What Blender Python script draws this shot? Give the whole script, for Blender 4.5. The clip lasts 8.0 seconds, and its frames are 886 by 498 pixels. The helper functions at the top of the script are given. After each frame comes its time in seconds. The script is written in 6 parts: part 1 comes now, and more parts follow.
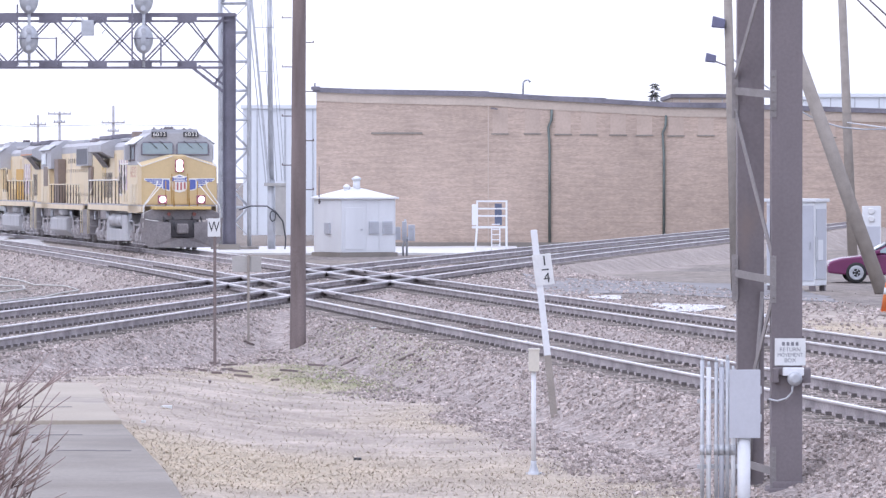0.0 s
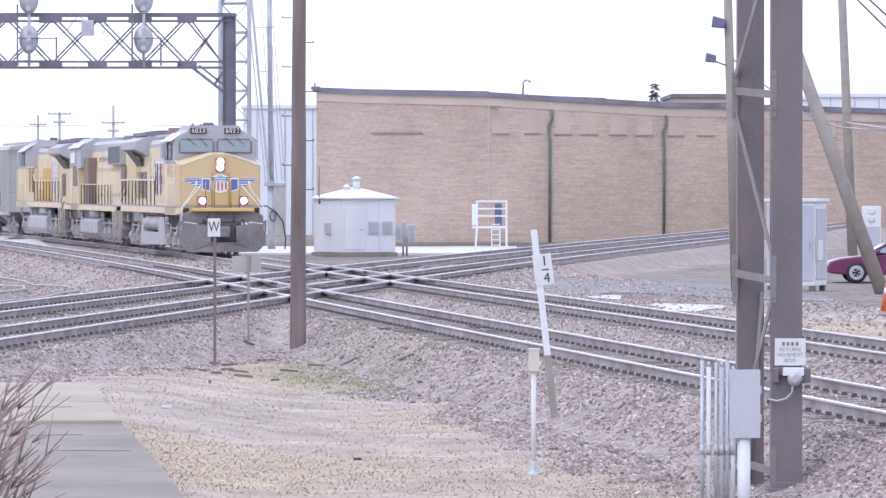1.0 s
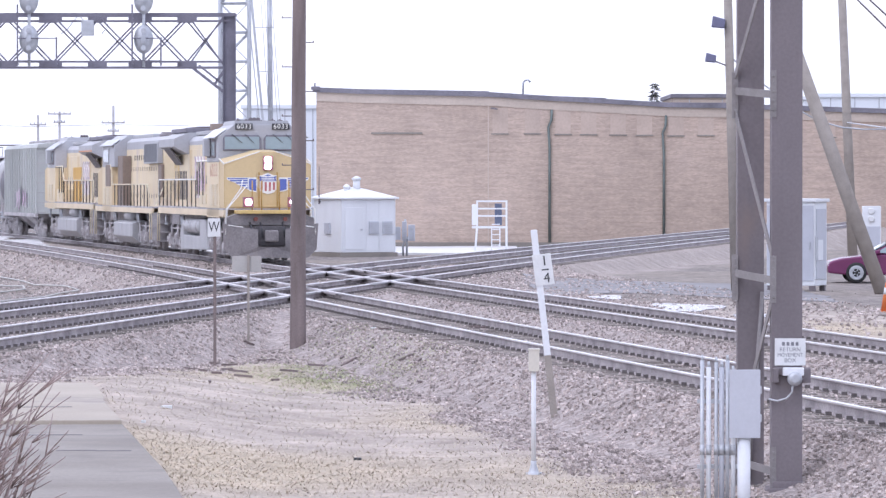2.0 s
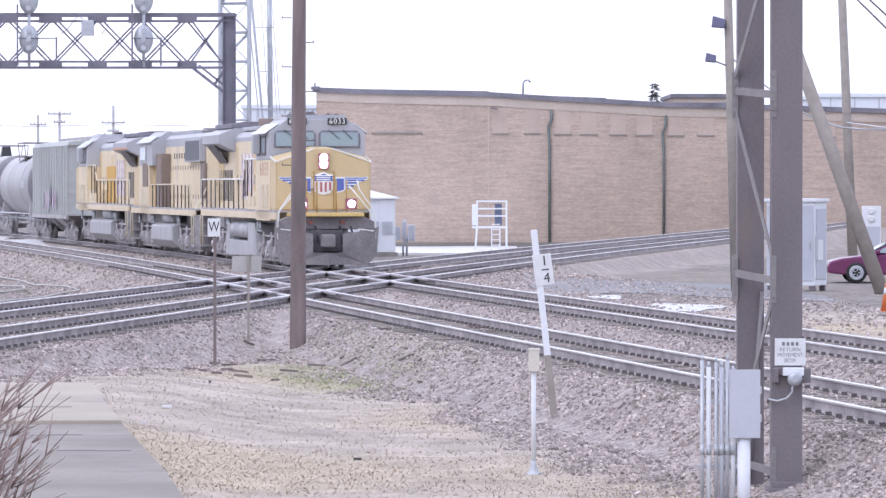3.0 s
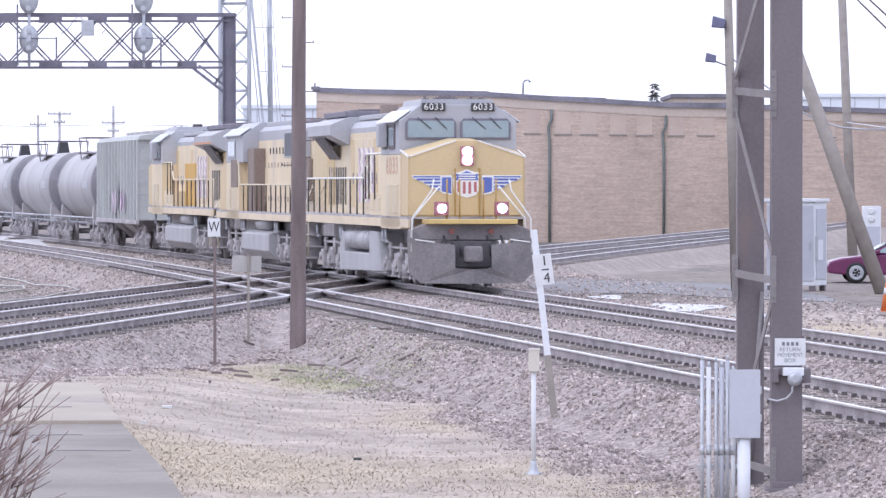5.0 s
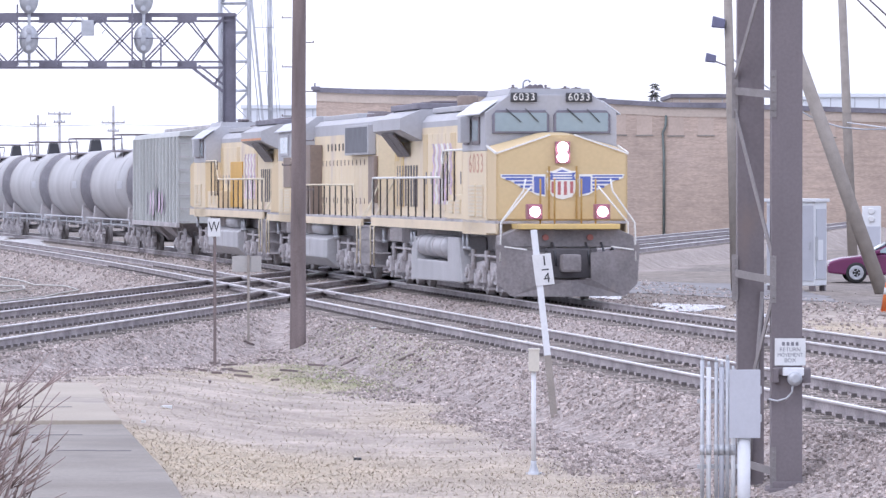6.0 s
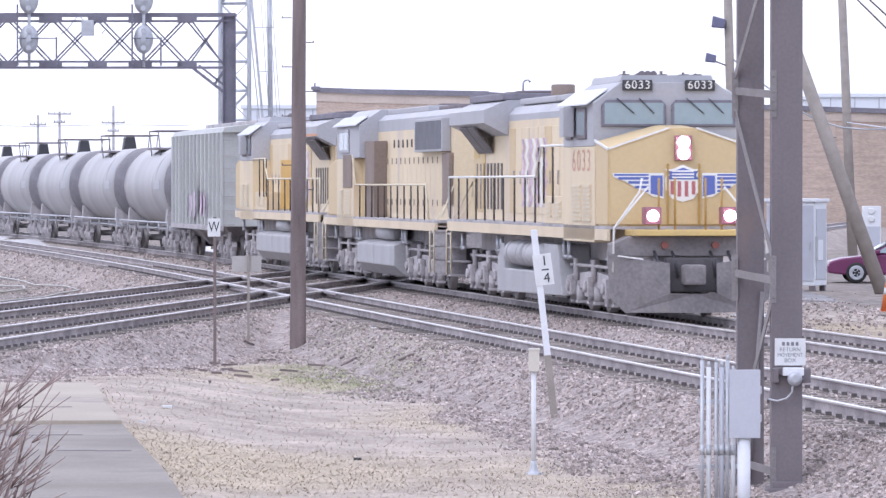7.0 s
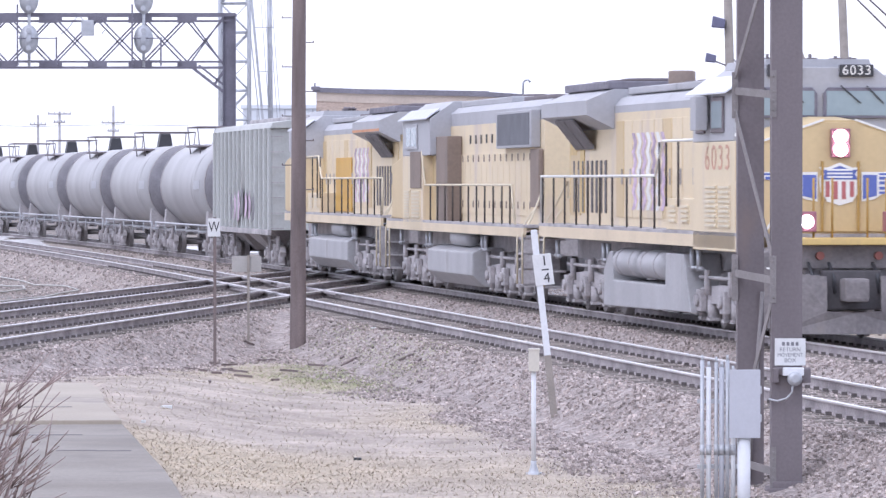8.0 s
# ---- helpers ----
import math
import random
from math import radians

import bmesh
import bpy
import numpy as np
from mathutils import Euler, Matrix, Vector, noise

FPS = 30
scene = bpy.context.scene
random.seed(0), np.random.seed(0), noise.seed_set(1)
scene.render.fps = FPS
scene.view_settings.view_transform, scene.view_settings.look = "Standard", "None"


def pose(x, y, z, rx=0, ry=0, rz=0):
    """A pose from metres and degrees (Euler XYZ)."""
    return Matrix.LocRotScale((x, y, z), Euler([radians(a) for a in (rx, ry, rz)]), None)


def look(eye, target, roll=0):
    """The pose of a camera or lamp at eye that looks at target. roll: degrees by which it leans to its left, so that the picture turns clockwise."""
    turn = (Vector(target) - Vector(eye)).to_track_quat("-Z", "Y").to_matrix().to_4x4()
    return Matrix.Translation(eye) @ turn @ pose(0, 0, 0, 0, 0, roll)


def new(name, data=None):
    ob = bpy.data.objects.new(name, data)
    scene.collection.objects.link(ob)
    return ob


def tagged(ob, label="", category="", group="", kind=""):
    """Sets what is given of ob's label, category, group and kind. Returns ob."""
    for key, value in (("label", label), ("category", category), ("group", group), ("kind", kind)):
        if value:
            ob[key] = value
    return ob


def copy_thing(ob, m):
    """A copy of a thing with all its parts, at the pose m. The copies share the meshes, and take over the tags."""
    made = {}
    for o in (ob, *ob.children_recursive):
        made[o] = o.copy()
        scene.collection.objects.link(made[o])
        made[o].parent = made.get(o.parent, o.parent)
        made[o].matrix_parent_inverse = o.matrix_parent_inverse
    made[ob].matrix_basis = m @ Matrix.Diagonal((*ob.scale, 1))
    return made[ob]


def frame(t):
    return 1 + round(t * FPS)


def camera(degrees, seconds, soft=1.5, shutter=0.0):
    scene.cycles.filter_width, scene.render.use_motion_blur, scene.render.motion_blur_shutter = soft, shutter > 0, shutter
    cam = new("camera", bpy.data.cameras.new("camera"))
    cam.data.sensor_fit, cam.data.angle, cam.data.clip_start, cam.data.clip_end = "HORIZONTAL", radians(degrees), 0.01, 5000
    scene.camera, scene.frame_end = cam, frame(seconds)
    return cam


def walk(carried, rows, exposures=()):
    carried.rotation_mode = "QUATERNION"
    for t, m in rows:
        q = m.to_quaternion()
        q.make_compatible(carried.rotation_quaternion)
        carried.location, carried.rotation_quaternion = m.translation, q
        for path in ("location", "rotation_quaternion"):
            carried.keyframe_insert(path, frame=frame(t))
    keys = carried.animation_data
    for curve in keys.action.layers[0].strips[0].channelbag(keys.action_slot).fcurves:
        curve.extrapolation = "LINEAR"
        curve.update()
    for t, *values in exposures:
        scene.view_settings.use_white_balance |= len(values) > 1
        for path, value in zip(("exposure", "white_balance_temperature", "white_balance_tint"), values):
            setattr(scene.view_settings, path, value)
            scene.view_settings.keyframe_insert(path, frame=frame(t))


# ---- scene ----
cam = camera(9.957, 8.0, soft=1.35, shutter=0.3)
EYE = 2.75
walk(cam, [(0.0, pose(0, 0, EYE, 89.179, 0, 0)), (8.0, pose(0, 0, EYE, 89.179, 0, 0))],
     exposures=[(0.0, 0.72, 5850, 20), (8.0, 0.72, 5850, 20)])

# ---- sky and sun: a bright overcast day ----
world = bpy.data.worlds.new("overcast_sky")
scene.world = world
world.use_nodes = True
wn = world.node_tree
sky = wn.nodes.new("ShaderNodeTexSky")
sky.sky_type = "NISHITA"
sky.sun_disc = False
sky.sun_elevation = radians(52)
sky.sun_rotation = radians(-25)
sky.air_density, sky.dust_density, sky.ozone_density = 1.0, 4.0, 1.0
cloud = wn.nodes.new("ShaderNodeMix")
cloud.data_type = "RGBA"
cloud.inputs[0].default_value = 0.72
cloud.inputs[7].default_value = (7.6, 8.0, 8.7, 1)
wn.links.new(sky.outputs[0], cloud.inputs[6])
wn.links.new(cloud.outputs[2], wn.nodes["Background"].inputs[0])
wn.nodes["Background"].inputs[1].default_value = 0.12
sun = new("sun", bpy.data.lights.new("sun", "SUN"))
sun.data.energy, sun.data.angle, sun.data.color = 0.6, radians(35), (1.0, 0.97, 0.93)
sun.matrix_world = look((-35, -10, 60), (0, 40, 0))


# ---- mesh helpers ----
def part(name, bm, material, parent=None, label="", kind=""):
    me = bpy.data.meshes.new(name)
    bm.normal_update()
    bm.to_mesh(me)
    bm.free()
    me.materials.append(material)
    ob = new(name, me)
    if parent is not None:
        ob.parent = parent
    return tagged(ob, label=label, kind=kind)


def hull(name, m, label, category, group="", kind=""):
    ob = new(name)
    ob.empty_display_size = 0.2
    ob.matrix_basis = m
    return tagged(ob, label, category, group, kind)


def box(bm, x0, x1, y0, y1, z0, z1, bevel=0.0):
    v = [bm.verts.new((x, y, z)) for x in (x0, x1) for y in (y0, y1) for z in (z0, z1)]
    fs = [bm.faces.new([v[i] for i in q]) for q in ((0, 1, 3, 2), (4, 6, 7, 5), (0, 4, 5, 1), (2, 3, 7, 6), (0, 2, 6, 4), (1, 5, 7, 3))]
    if bevel:
        es = {e for f in fs for e in f.edges}
        bmesh.ops.bevel(bm, geom=list(es), offset=bevel, segments=2, affect="EDGES", profile=0.6)
    return bm


def prism(bm, pts, lo, hi, axis="y", bevel=0.0):
    """A polygon pushed from lo to hi along an axis; pts are the two other coordinates in x, y, z order."""
    def v3(p, a):
        return {"x": (a, p[0], p[1]), "y": (p[0], a, p[1]), "z": (p[0], p[1], a)}[axis]
    a = [bm.verts.new(v3(p, lo)) for p in pts]
    b = [bm.verts.new(v3(p, hi)) for p in pts]
    n = len(pts)
    fs = [bm.faces.new(a), bm.faces.new(b[::-1])]
    for i in range(n):
        fs.append(bm.faces.new((a[i], b[i], b[(i + 1) % n], a[(i + 1) % n])))
    bmesh.ops.recalc_face_normals(bm, faces=fs)
    if bevel:
        es = {e for f in fs for e in f.edges}
        bmesh.ops.bevel(bm, geom=list(es), offset=bevel, segments=2, affect="EDGES", profile=0.6)
    return bm


def rod(bm, p0, p1, r0, r1=None, seg=10):
    r1 = r0 if r1 is None else r1
    p0, p1 = Vector(p0), Vector(p1)
    d = (p1 - p0).normalized()
    u = d.orthogonal().normalized()
    w = d.cross(u)
    ring = []
    for p, r in ((p0, r0), (p1, r1)):
        ring.append([bm.verts.new(p + u * (r * math.cos(2 * math.pi * i / seg)) + w * (r * math.sin(2 * math.pi * i / seg))) for i in range(seg)])
    for i in range(seg):
        j = (i + 1) % seg
        f = bm.faces.new((ring[0][i], ring[0][j], ring[1][j], ring[1][i]))
        f.smooth = True
    bm.faces.new(ring[0][::-1])
    bm.faces.new(ring[1])
    return bm


def tube(bm, pts, r, seg=8):
    """One bent round bar along the points."""
    pts = [Vector(p) for p in pts]
    u, rings = None, []
    for k, p in enumerate(pts):
        d = (pts[min(k + 1, len(pts) - 1)] - pts[max(k - 1, 0)]).normalized()
        u = d.orthogonal() if u is None else u - d * u.dot(d)
        u.normalize()
        w = d.cross(u)
        rings.append([bm.verts.new(p + u * (r * math.cos(2 * math.pi * i / seg)) + w * (r * math.sin(2 * math.pi * i / seg))) for i in range(seg)])
    for r0, r1 in zip(rings, rings[1:]):
        for i in range(seg):
            j = (i + 1) % seg
            bm.faces.new((r0[i], r0[j], r1[j], r1[i])).smooth = True
    bm.faces.new(rings[0][::-1])
    bm.faces.new(rings[-1])
    return bm


def bar(bm, p0, p1, w, h, up=(0, 0, 1)):
    """A rectangular bar from p0 to p1, w wide and h deep towards up."""
    p0, p1 = Vector(p0), Vector(p1)
    d = (p1 - p0).normalized()
    u = d.cross(Vector(up))
    if u.length < 1e-4:
        u = d.cross(Vector((0, 1, 0)))
    u.normalize()
    n = u.cross(d)
    q = []
    for p in (p0, p1):
        q.append([bm.verts.new(p + u * (sx * w / 2) + n * (sy * h / 2)) for sx, sy in ((-1, -1), (1, -1), (1, 1), (-1, 1))])
    fs = [bm.faces.new(q[0][::-1]), bm.faces.new(q[1])]
    for i in range(4):
        j = (i + 1) % 4
        fs.append(bm.faces.new((q[0][i], q[0][j], q[1][j], q[1][i])))
    bmesh.ops.recalc_face_normals(bm, faces=fs)
    return bm


def disc_tank(bm, prof, seg=28, axis="x", centre=(0, 0, 0)):
    """A solid of revolution about an axis through centre; prof is a list of (position, radius)."""
    rings = []
    for a, r in prof:
        ring = []
        for i in range(seg):
            c, s = math.cos(2 * math.pi * i / seg) * r, math.sin(2 * math.pi * i / seg) * r
            p = (a, c, s) if axis == "x" else (c, a, s) if axis == "y" else (c, s, a)
            ring.append(bm.verts.new(Vector(p) + Vector(centre)))
        rings.append(ring)
    fs = []
    for k in range(len(rings) - 1):
        for i in range(seg):
            j = (i + 1) % seg
            f = bm.faces.new((rings[k][i], rings[k][j], rings[k + 1][j], rings[k + 1][i]))
            f.smooth = True
            fs.append(f)
    fs += [bm.faces.new(rings[0]), bm.faces.new(rings[-1][::-1])]
    bmesh.ops.recalc_face_normals(bm, faces=fs)
    return bm


def B():
    return bmesh.new()


# ---- materials ----
def mat(name, colour, rough=0.7, metal=0.0, var=0.25, scale=3.0, fine=40.0, bump=0.15, stain=None, stain_at=0.6, streak=1.0, per=0.0):
    """Colour with two scales of variation, optional stains of another colour and fine relief. per: spread from object to object."""
    m = bpy.data.materials.new(name)
    m.use_nodes = True
    nt = m.node_tree
    N, Lk = nt.nodes, nt.links
    p = N["Principled BSDF"]
    co = N.new("ShaderNodeTexCoord")
    mp = N.new("ShaderNodeMapping")
    mp.inputs["Scale"].default_value = (1, 1, 1 / streak)
    Lk.new(co.outputs["Object"], mp.inputs[0])
    big, small = N.new("ShaderNodeTexNoise"), N.new("ShaderNodeTexNoise")
    big.inputs["Scale"].default_value, big.inputs["Detail"].default_value = scale, 5
    small.inputs["Scale"].default_value, small.inputs["Detail"].default_value = fine, 4
    Lk.new(mp.outputs[0], big.inputs[0])
    Lk.new(co.outputs["Object"], small.inputs[0])
    c = Vector(colour)
    r1 = N.new("ShaderNodeValToRGB")
    r1.color_ramp.elements[0].position, r1.color_ramp.elements[1].position = 0.3, 0.7
    r1.color_ramp.elements[0].color = (*(c * (1 - var)), 1)
    r1.color_ramp.elements[1].color = (*[min(0.95, k * (1 + var)) for k in c], 1)
    Lk.new(big.outputs[0], r1.inputs[0])
    r2 = N.new("ShaderNodeMapRange")
    r2.inputs[1].default_value, r2.inputs[2].default_value = 0.25, 0.75
    r2.inputs[3].default_value, r2.inputs[4].default_value = 1 - var * 0.7, 1 + var * 0.7
    Lk.new(small.outputs[0], r2.inputs[0])
    mul = N.new("ShaderNodeMix")
    mul.data_type, mul.blend_type = "RGBA", "MULTIPLY"
    mul.inputs[0].default_value = 1.0
    Lk.new(r1.outputs[0], mul.inputs[6])
    Lk.new(r2.outputs[0], mul.inputs[7])
    out = mul.outputs[2]
    if stain is not None:
        s = N.new("ShaderNodeTexNoise")
        s.inputs["Scale"].default_value, s.inputs["Detail"].default_value = scale * 1.7, 8
        mp2 = N.new("ShaderNodeMapping")
        mp2.inputs["Location"].default_value = (7.3, 2.1, 4.4)
        mp2.inputs["Scale"].default_value = (1, 1, 1 / streak)
        Lk.new(co.outputs["Object"], mp2.inputs[0])
        Lk.new(mp2.outputs[0], s.inputs[0])
        rr = N.new("ShaderNodeMapRange")
        rr.inputs[1].default_value, rr.inputs[2].default_value = stain_at, stain_at + 0.15
        Lk.new(s.outputs[0], rr.inputs[0])
        mx = N.new("ShaderNodeMix")
        mx.data_type = "RGBA"
        Lk.new(rr.outputs[0], mx.inputs[0])
        Lk.new(out, mx.inputs[6])
        mx.inputs[7].default_value = (*stain, 1)
        out = mx.outputs[2]
    if per:
        oi = N.new("ShaderNodeObjectInfo")
        pr = N.new("ShaderNodeMapRange")
        pr.inputs[3].default_value, pr.inputs[4].default_value = 1 - per, 1 + per
        Lk.new(oi.outputs["Random"], pr.inputs[0])
        m2 = N.new("ShaderNodeMix")
        m2.data_type, m2.blend_type = "RGBA", "MULTIPLY"
        m2.inputs[0].default_value = 1.0
        Lk.new(out, m2.inputs[6])
        Lk.new(pr.outputs[0], m2.inputs[7])
        out = m2.outputs[2]
    Lk.new(out, p.inputs["Base Color"])
    p.inputs["Roughness"].default_value, p.inputs["Metallic"].default_value = rough, metal
    if bump:
        bp = N.new("ShaderNodeBump")
        bp.inputs["Strength"].default_value, bp.inputs["Distance"].default_value = bump, 0.02
        Lk.new(small.outputs[0], bp.inputs["Height"])
        Lk.new(bp.outputs[0], p.inputs["Normal"])
    return m


def glow(name, colour, strength):
    m = bpy.data.materials.new(name)
    m.use_nodes = True
    p = m.node_tree.nodes["Principled BSDF"]
    p.inputs["Base Color"].default_value = (*colour, 1)
    p.inputs["Emission Color"].default_value = (*colour, 1)
    p.inputs["Emission Strength"].default_value = strength
    return m


def glass(name, tint=(0.5, 0.6, 0.62)):
    m = mat(name, tint, 0.08, 0.0, 0.05, 1.0, 8.0, 0.0)
    m.node_tree.nodes["Principled BSDF"].inputs["Specular IOR Level"].default_value = 0.9
    return m


def font(name, words, size, depth, material, parent, m, align="CENTER", stretch=1.0):
    """Lettering in the built-in font as a mesh, in the plane z = 0 of m."""
    cu = bpy.data.curves.new(name, "FONT")
    cu.body, cu.size, cu.extrude, cu.align_x, cu.align_y = words, size, depth, align, "CENTER"
    tmp = new("lettering_curve", cu)
    bpy.context.view_layer.update()
    me = bpy.data.meshes.new_from_object(tmp.evaluated_get(bpy.context.evaluated_depsgraph_get()))
    bpy.data.objects.remove(tmp)
    me.transform(Matrix.Diagonal((stretch, 1, 1, 1)))
    me.name = name
    me.materials.clear()
    me.materials.append(material)
    ob = new(name, me)
    ob.parent = parent
    ob.matrix_basis = m
    return ob


RAIL_STEEL = mat("rail_steel", (0.68, 0.66, 0.66), 0.35, 0.9, 0.1, 2.0, 60.0, 0.05)
RAIL_RUST = mat("rusty_rail_web", (0.34, 0.305, 0.302), 0.85, 0.1, 0.3, 2.0, 30.0, 0.3)
TIE_WOOD = mat("weathered_tie_wood", (0.22, 0.195, 0.175), 0.9, 0, 0.3, 2.0, 25.0, 0.5, per=0.35)
STONE = mat("ballast_stone", (0.43, 0.37, 0.34), 0.9, 0, 0.3, 3.0, 40.0, 0.3)
BRICK_WALL = mat("brown_brick", (0.49, 0.39, 0.32), 0.9, 0, 0.1, 0.25, 3.0, 0.1, stain=(0.5, 0.4, 0.335), stain_at=0.55, streak=1.6)
PAINT_WHITE = mat("white_paint", (0.72, 0.73, 0.74), 0.55, 0, 0.05, 1.2, 25.0, 0.05, stain=(0.55, 0.54, 0.52), stain_at=0.68, streak=3)
GALV = mat("galvanised_steel", (0.5, 0.51, 0.53), 0.5, 0.5, 0.12, 3.0, 40.0, 0.05)
DARK_STEEL = mat("weathered_dark_steel", (0.195, 0.17, 0.176), 0.75, 0.2, 0.13, 1.2, 30.0, 0.06, stain=(0.225, 0.18, 0.165), stain_at=0.62, streak=2.5)
POLE_WOOD = mat("creosoted_pole_wood", (0.2, 0.16, 0.15), 0.9, 0, 0.3, 4.0, 50.0, 0.4, streak=8)
CONCRETE = mat("worn_concrete", (0.275, 0.25, 0.22), 0.85, 0, 0.14, 0.5, 20.0, 0.2, stain=(0.23, 0.21, 0.19), stain_at=0.54)
YELLOW = mat("armour_yellow", (0.62, 0.475, 0.255), 0.5, 0, 0.06, 0.6, 12.0, 0.02, stain=(0.6, 0.45, 0.26), stain_at=0.66, streak=4)
BLEACHED = mat("bleached_hood_yellow", (0.72, 0.6, 0.4), 0.55, 0, 0.06, 0.7, 12.0, 0.02, stain=(0.62, 0.52, 0.41), stain_at=0.55, streak=4)
LOCO_GREY = mat("harbour_mist_grey", (0.42, 0.42, 0.435), 0.55, 0, 0.08, 0.6, 12.0, 0.02, stain=(0.22, 0.21, 0.21), stain_at=0.66, streak=2)
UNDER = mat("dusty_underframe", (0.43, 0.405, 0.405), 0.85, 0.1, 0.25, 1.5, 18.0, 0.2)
TANK_GREY = mat("dusty_tank_paint", (0.41, 0.405, 0.405), 0.5, 0.1, 0.12, 0.5, 14.0, 0.03, stain=(0.22, 0.21, 0.21), stain_at=0.62, streak=4)
HOPPER_GREY = mat("weathered_hopper_paint", (0.48, 0.49, 0.47), 0.6, 0.1, 0.1, 0.7, 14.0, 0.03, stain=(0.34, 0.3, 0.28), stain_at=0.62, streak=5)
# lighter and bluer than the near dark steel: distance haze mixed into the colour
GANTRY_STEEL = mat("dull_blue_grey_gantry_steel", (0.2, 0.19, 0.225), 0.75, 0.2, 0.15, 0.8, 12.0, 0.1)
PLOW_STEEL = mat("grimy_plow_steel", (0.25, 0.228, 0.225), 0.8, 0.2, 0.25, 1.2, 16.0, 0.15, stain=(0.28, 0.25, 0.23), stain_at=0.58)
# dark grey: shade between the cars put into the heads' colour; also some graffiti
TANK_HEAD = mat("shade_dark_tank_head", (0.2, 0.192, 0.205), 0.7, 0.1, 0.2, 0.8, 14.0, 0.03)
BLACK = mat("black_paint", (0.05, 0.05, 0.055), 0.5, 0, 0.1, 3.0, 30.0, 0.0)
SIGN_WHITE = mat("sign_white", (0.68, 0.68, 0.67), 0.5, 0, 0.05, 5.0, 40.0, 0.0)
SIGN_BACK = mat("dull_beige_sheet", (0.42, 0.4, 0.37), 0.6, 0, 0.08, 3.0, 30.0, 0.0)
BOX_GREY = mat("light_grey_enamel", (0.5, 0.51, 0.55), 0.45, 0.1, 0.05, 2.0, 30.0, 0.02)
ASPHALT = mat("wet_asphalt", (0.17, 0.16, 0.16), 0.6, 0, 0.3, 0.6, 12.0, 0.2)
WATER = mat("puddle_water", (0.34, 0.33, 0.34), 0.22, 0, 0.05, 1.0, 6.0, 0.5)
POCKET = mat("dark_coupler_pocket", (0.1, 0.092, 0.095), 0.8, 0.1, 0.2, 3.0, 30.0, 0.1)
RED_TRIM = mat("maroon_lamp_surround", (0.32, 0.13, 0.16), 0.5, 0, 0.1, 3.0, 20.0, 0.0)
BLUE = mat("herald_blue", (0.11, 0.15, 0.42), 0.45, 0, 0.1, 2.0, 20.0, 0.0)
WHITE_TRIM = mat("white_trim_paint", (0.78, 0.77, 0.72), 0.5, 0, 0.05, 3.0, 30.0, 0.0)
FADED_RED = mat("faded_red_numeral", (0.56, 0.32, 0.22), 0.6, 0, 0.15, 3.0, 20.0, 0.0)
HERALD_RED = mat("herald_red", (0.44, 0.14, 0.14), 0.5, 0, 0.1, 3.0, 30.0, 0.0)
CAB_GLASS = glass("tinted_cab_glass", (0.27, 0.34, 0.36))
LAMP = glow("lit_lamp_lens", (1.0, 0.95, 0.9), 16)
SCREEN = mat("dark_intake_screen", (0.19, 0.175, 0.175), 0.8, 0.2, 0.2, 4.0, 60.0, 0.3)
GRAFFITI = mat("faded_mauve_spray_paint", (0.55, 0.42, 0.52), 0.6, 0, 0.35, 1.5, 6.0, 0.0)
ROOFING = mat("dark_roof_edge", (0.19, 0.18, 0.205), 0.8, 0, 0.25, 0.5, 6.0, 0.1)
PALE_BAND = mat("pale_parapet_brick", (0.5, 0.42, 0.35), 0.9, 0, 0.1, 0.3, 5.0, 0.1)
WINDOW_BRICK = mat("window_infill_brick", (0.5, 0.4, 0.33), 0.9, 0, 0.1, 0.5, 6.0, 0.1)
CAR_PAINT = mat("plum_car_paint", (0.16, 0.035, 0.1), 0.25, 0.2, 0.05, 1.0, 10.0, 0.0)
TYRE = mat("tyre_rubber", (0.03, 0.03, 0.03), 0.85, 0, 0.2, 5.0, 40.0, 0.1)
ORANGE = mat("orange_plastic", (0.6, 0.16, 0.04), 0.5, 0, 0.08, 3.0, 20.0, 0.0)
TWIG = mat("reddish_bare_twig", (0.33, 0.26, 0.24), 0.9, 0, 0.25, 6.0, 60.0, 0.2)
HAY = mat("dead_grass_blade", (0.52, 0.455, 0.36), 0.9, 0, 0.15, 1.0, 12.0, 0.0)
GREEN_HAY = mat("greening_grass_blade", (0.36, 0.38, 0.2), 0.9, 0, 0.2, 1.0, 12.0, 0.0)
# pole wood lightened to carry the haze of distance in its colour
PALE_WOOD = mat("haze_pale_pole_wood", (0.44, 0.42, 0.42), 0.9, 0, 0.12, 3.0, 40.0, 0.2)
LEAF = mat("dark_conifer_needles", (0.25, 0.25, 0.23), 0.9, 0, 0.3, 1.0, 8.0, 0.2)
FAR_WHITE = mat("far_white_cladding", (0.74, 0.77, 0.8), 0.6, 0, 0.03, 0.1, 2.0, 0.0)
WOOD_GREY = mat("weathered_grey_wood", (0.32, 0.285, 0.25), 0.9, 0, 0.12, 3.0, 40.0, 0.3)


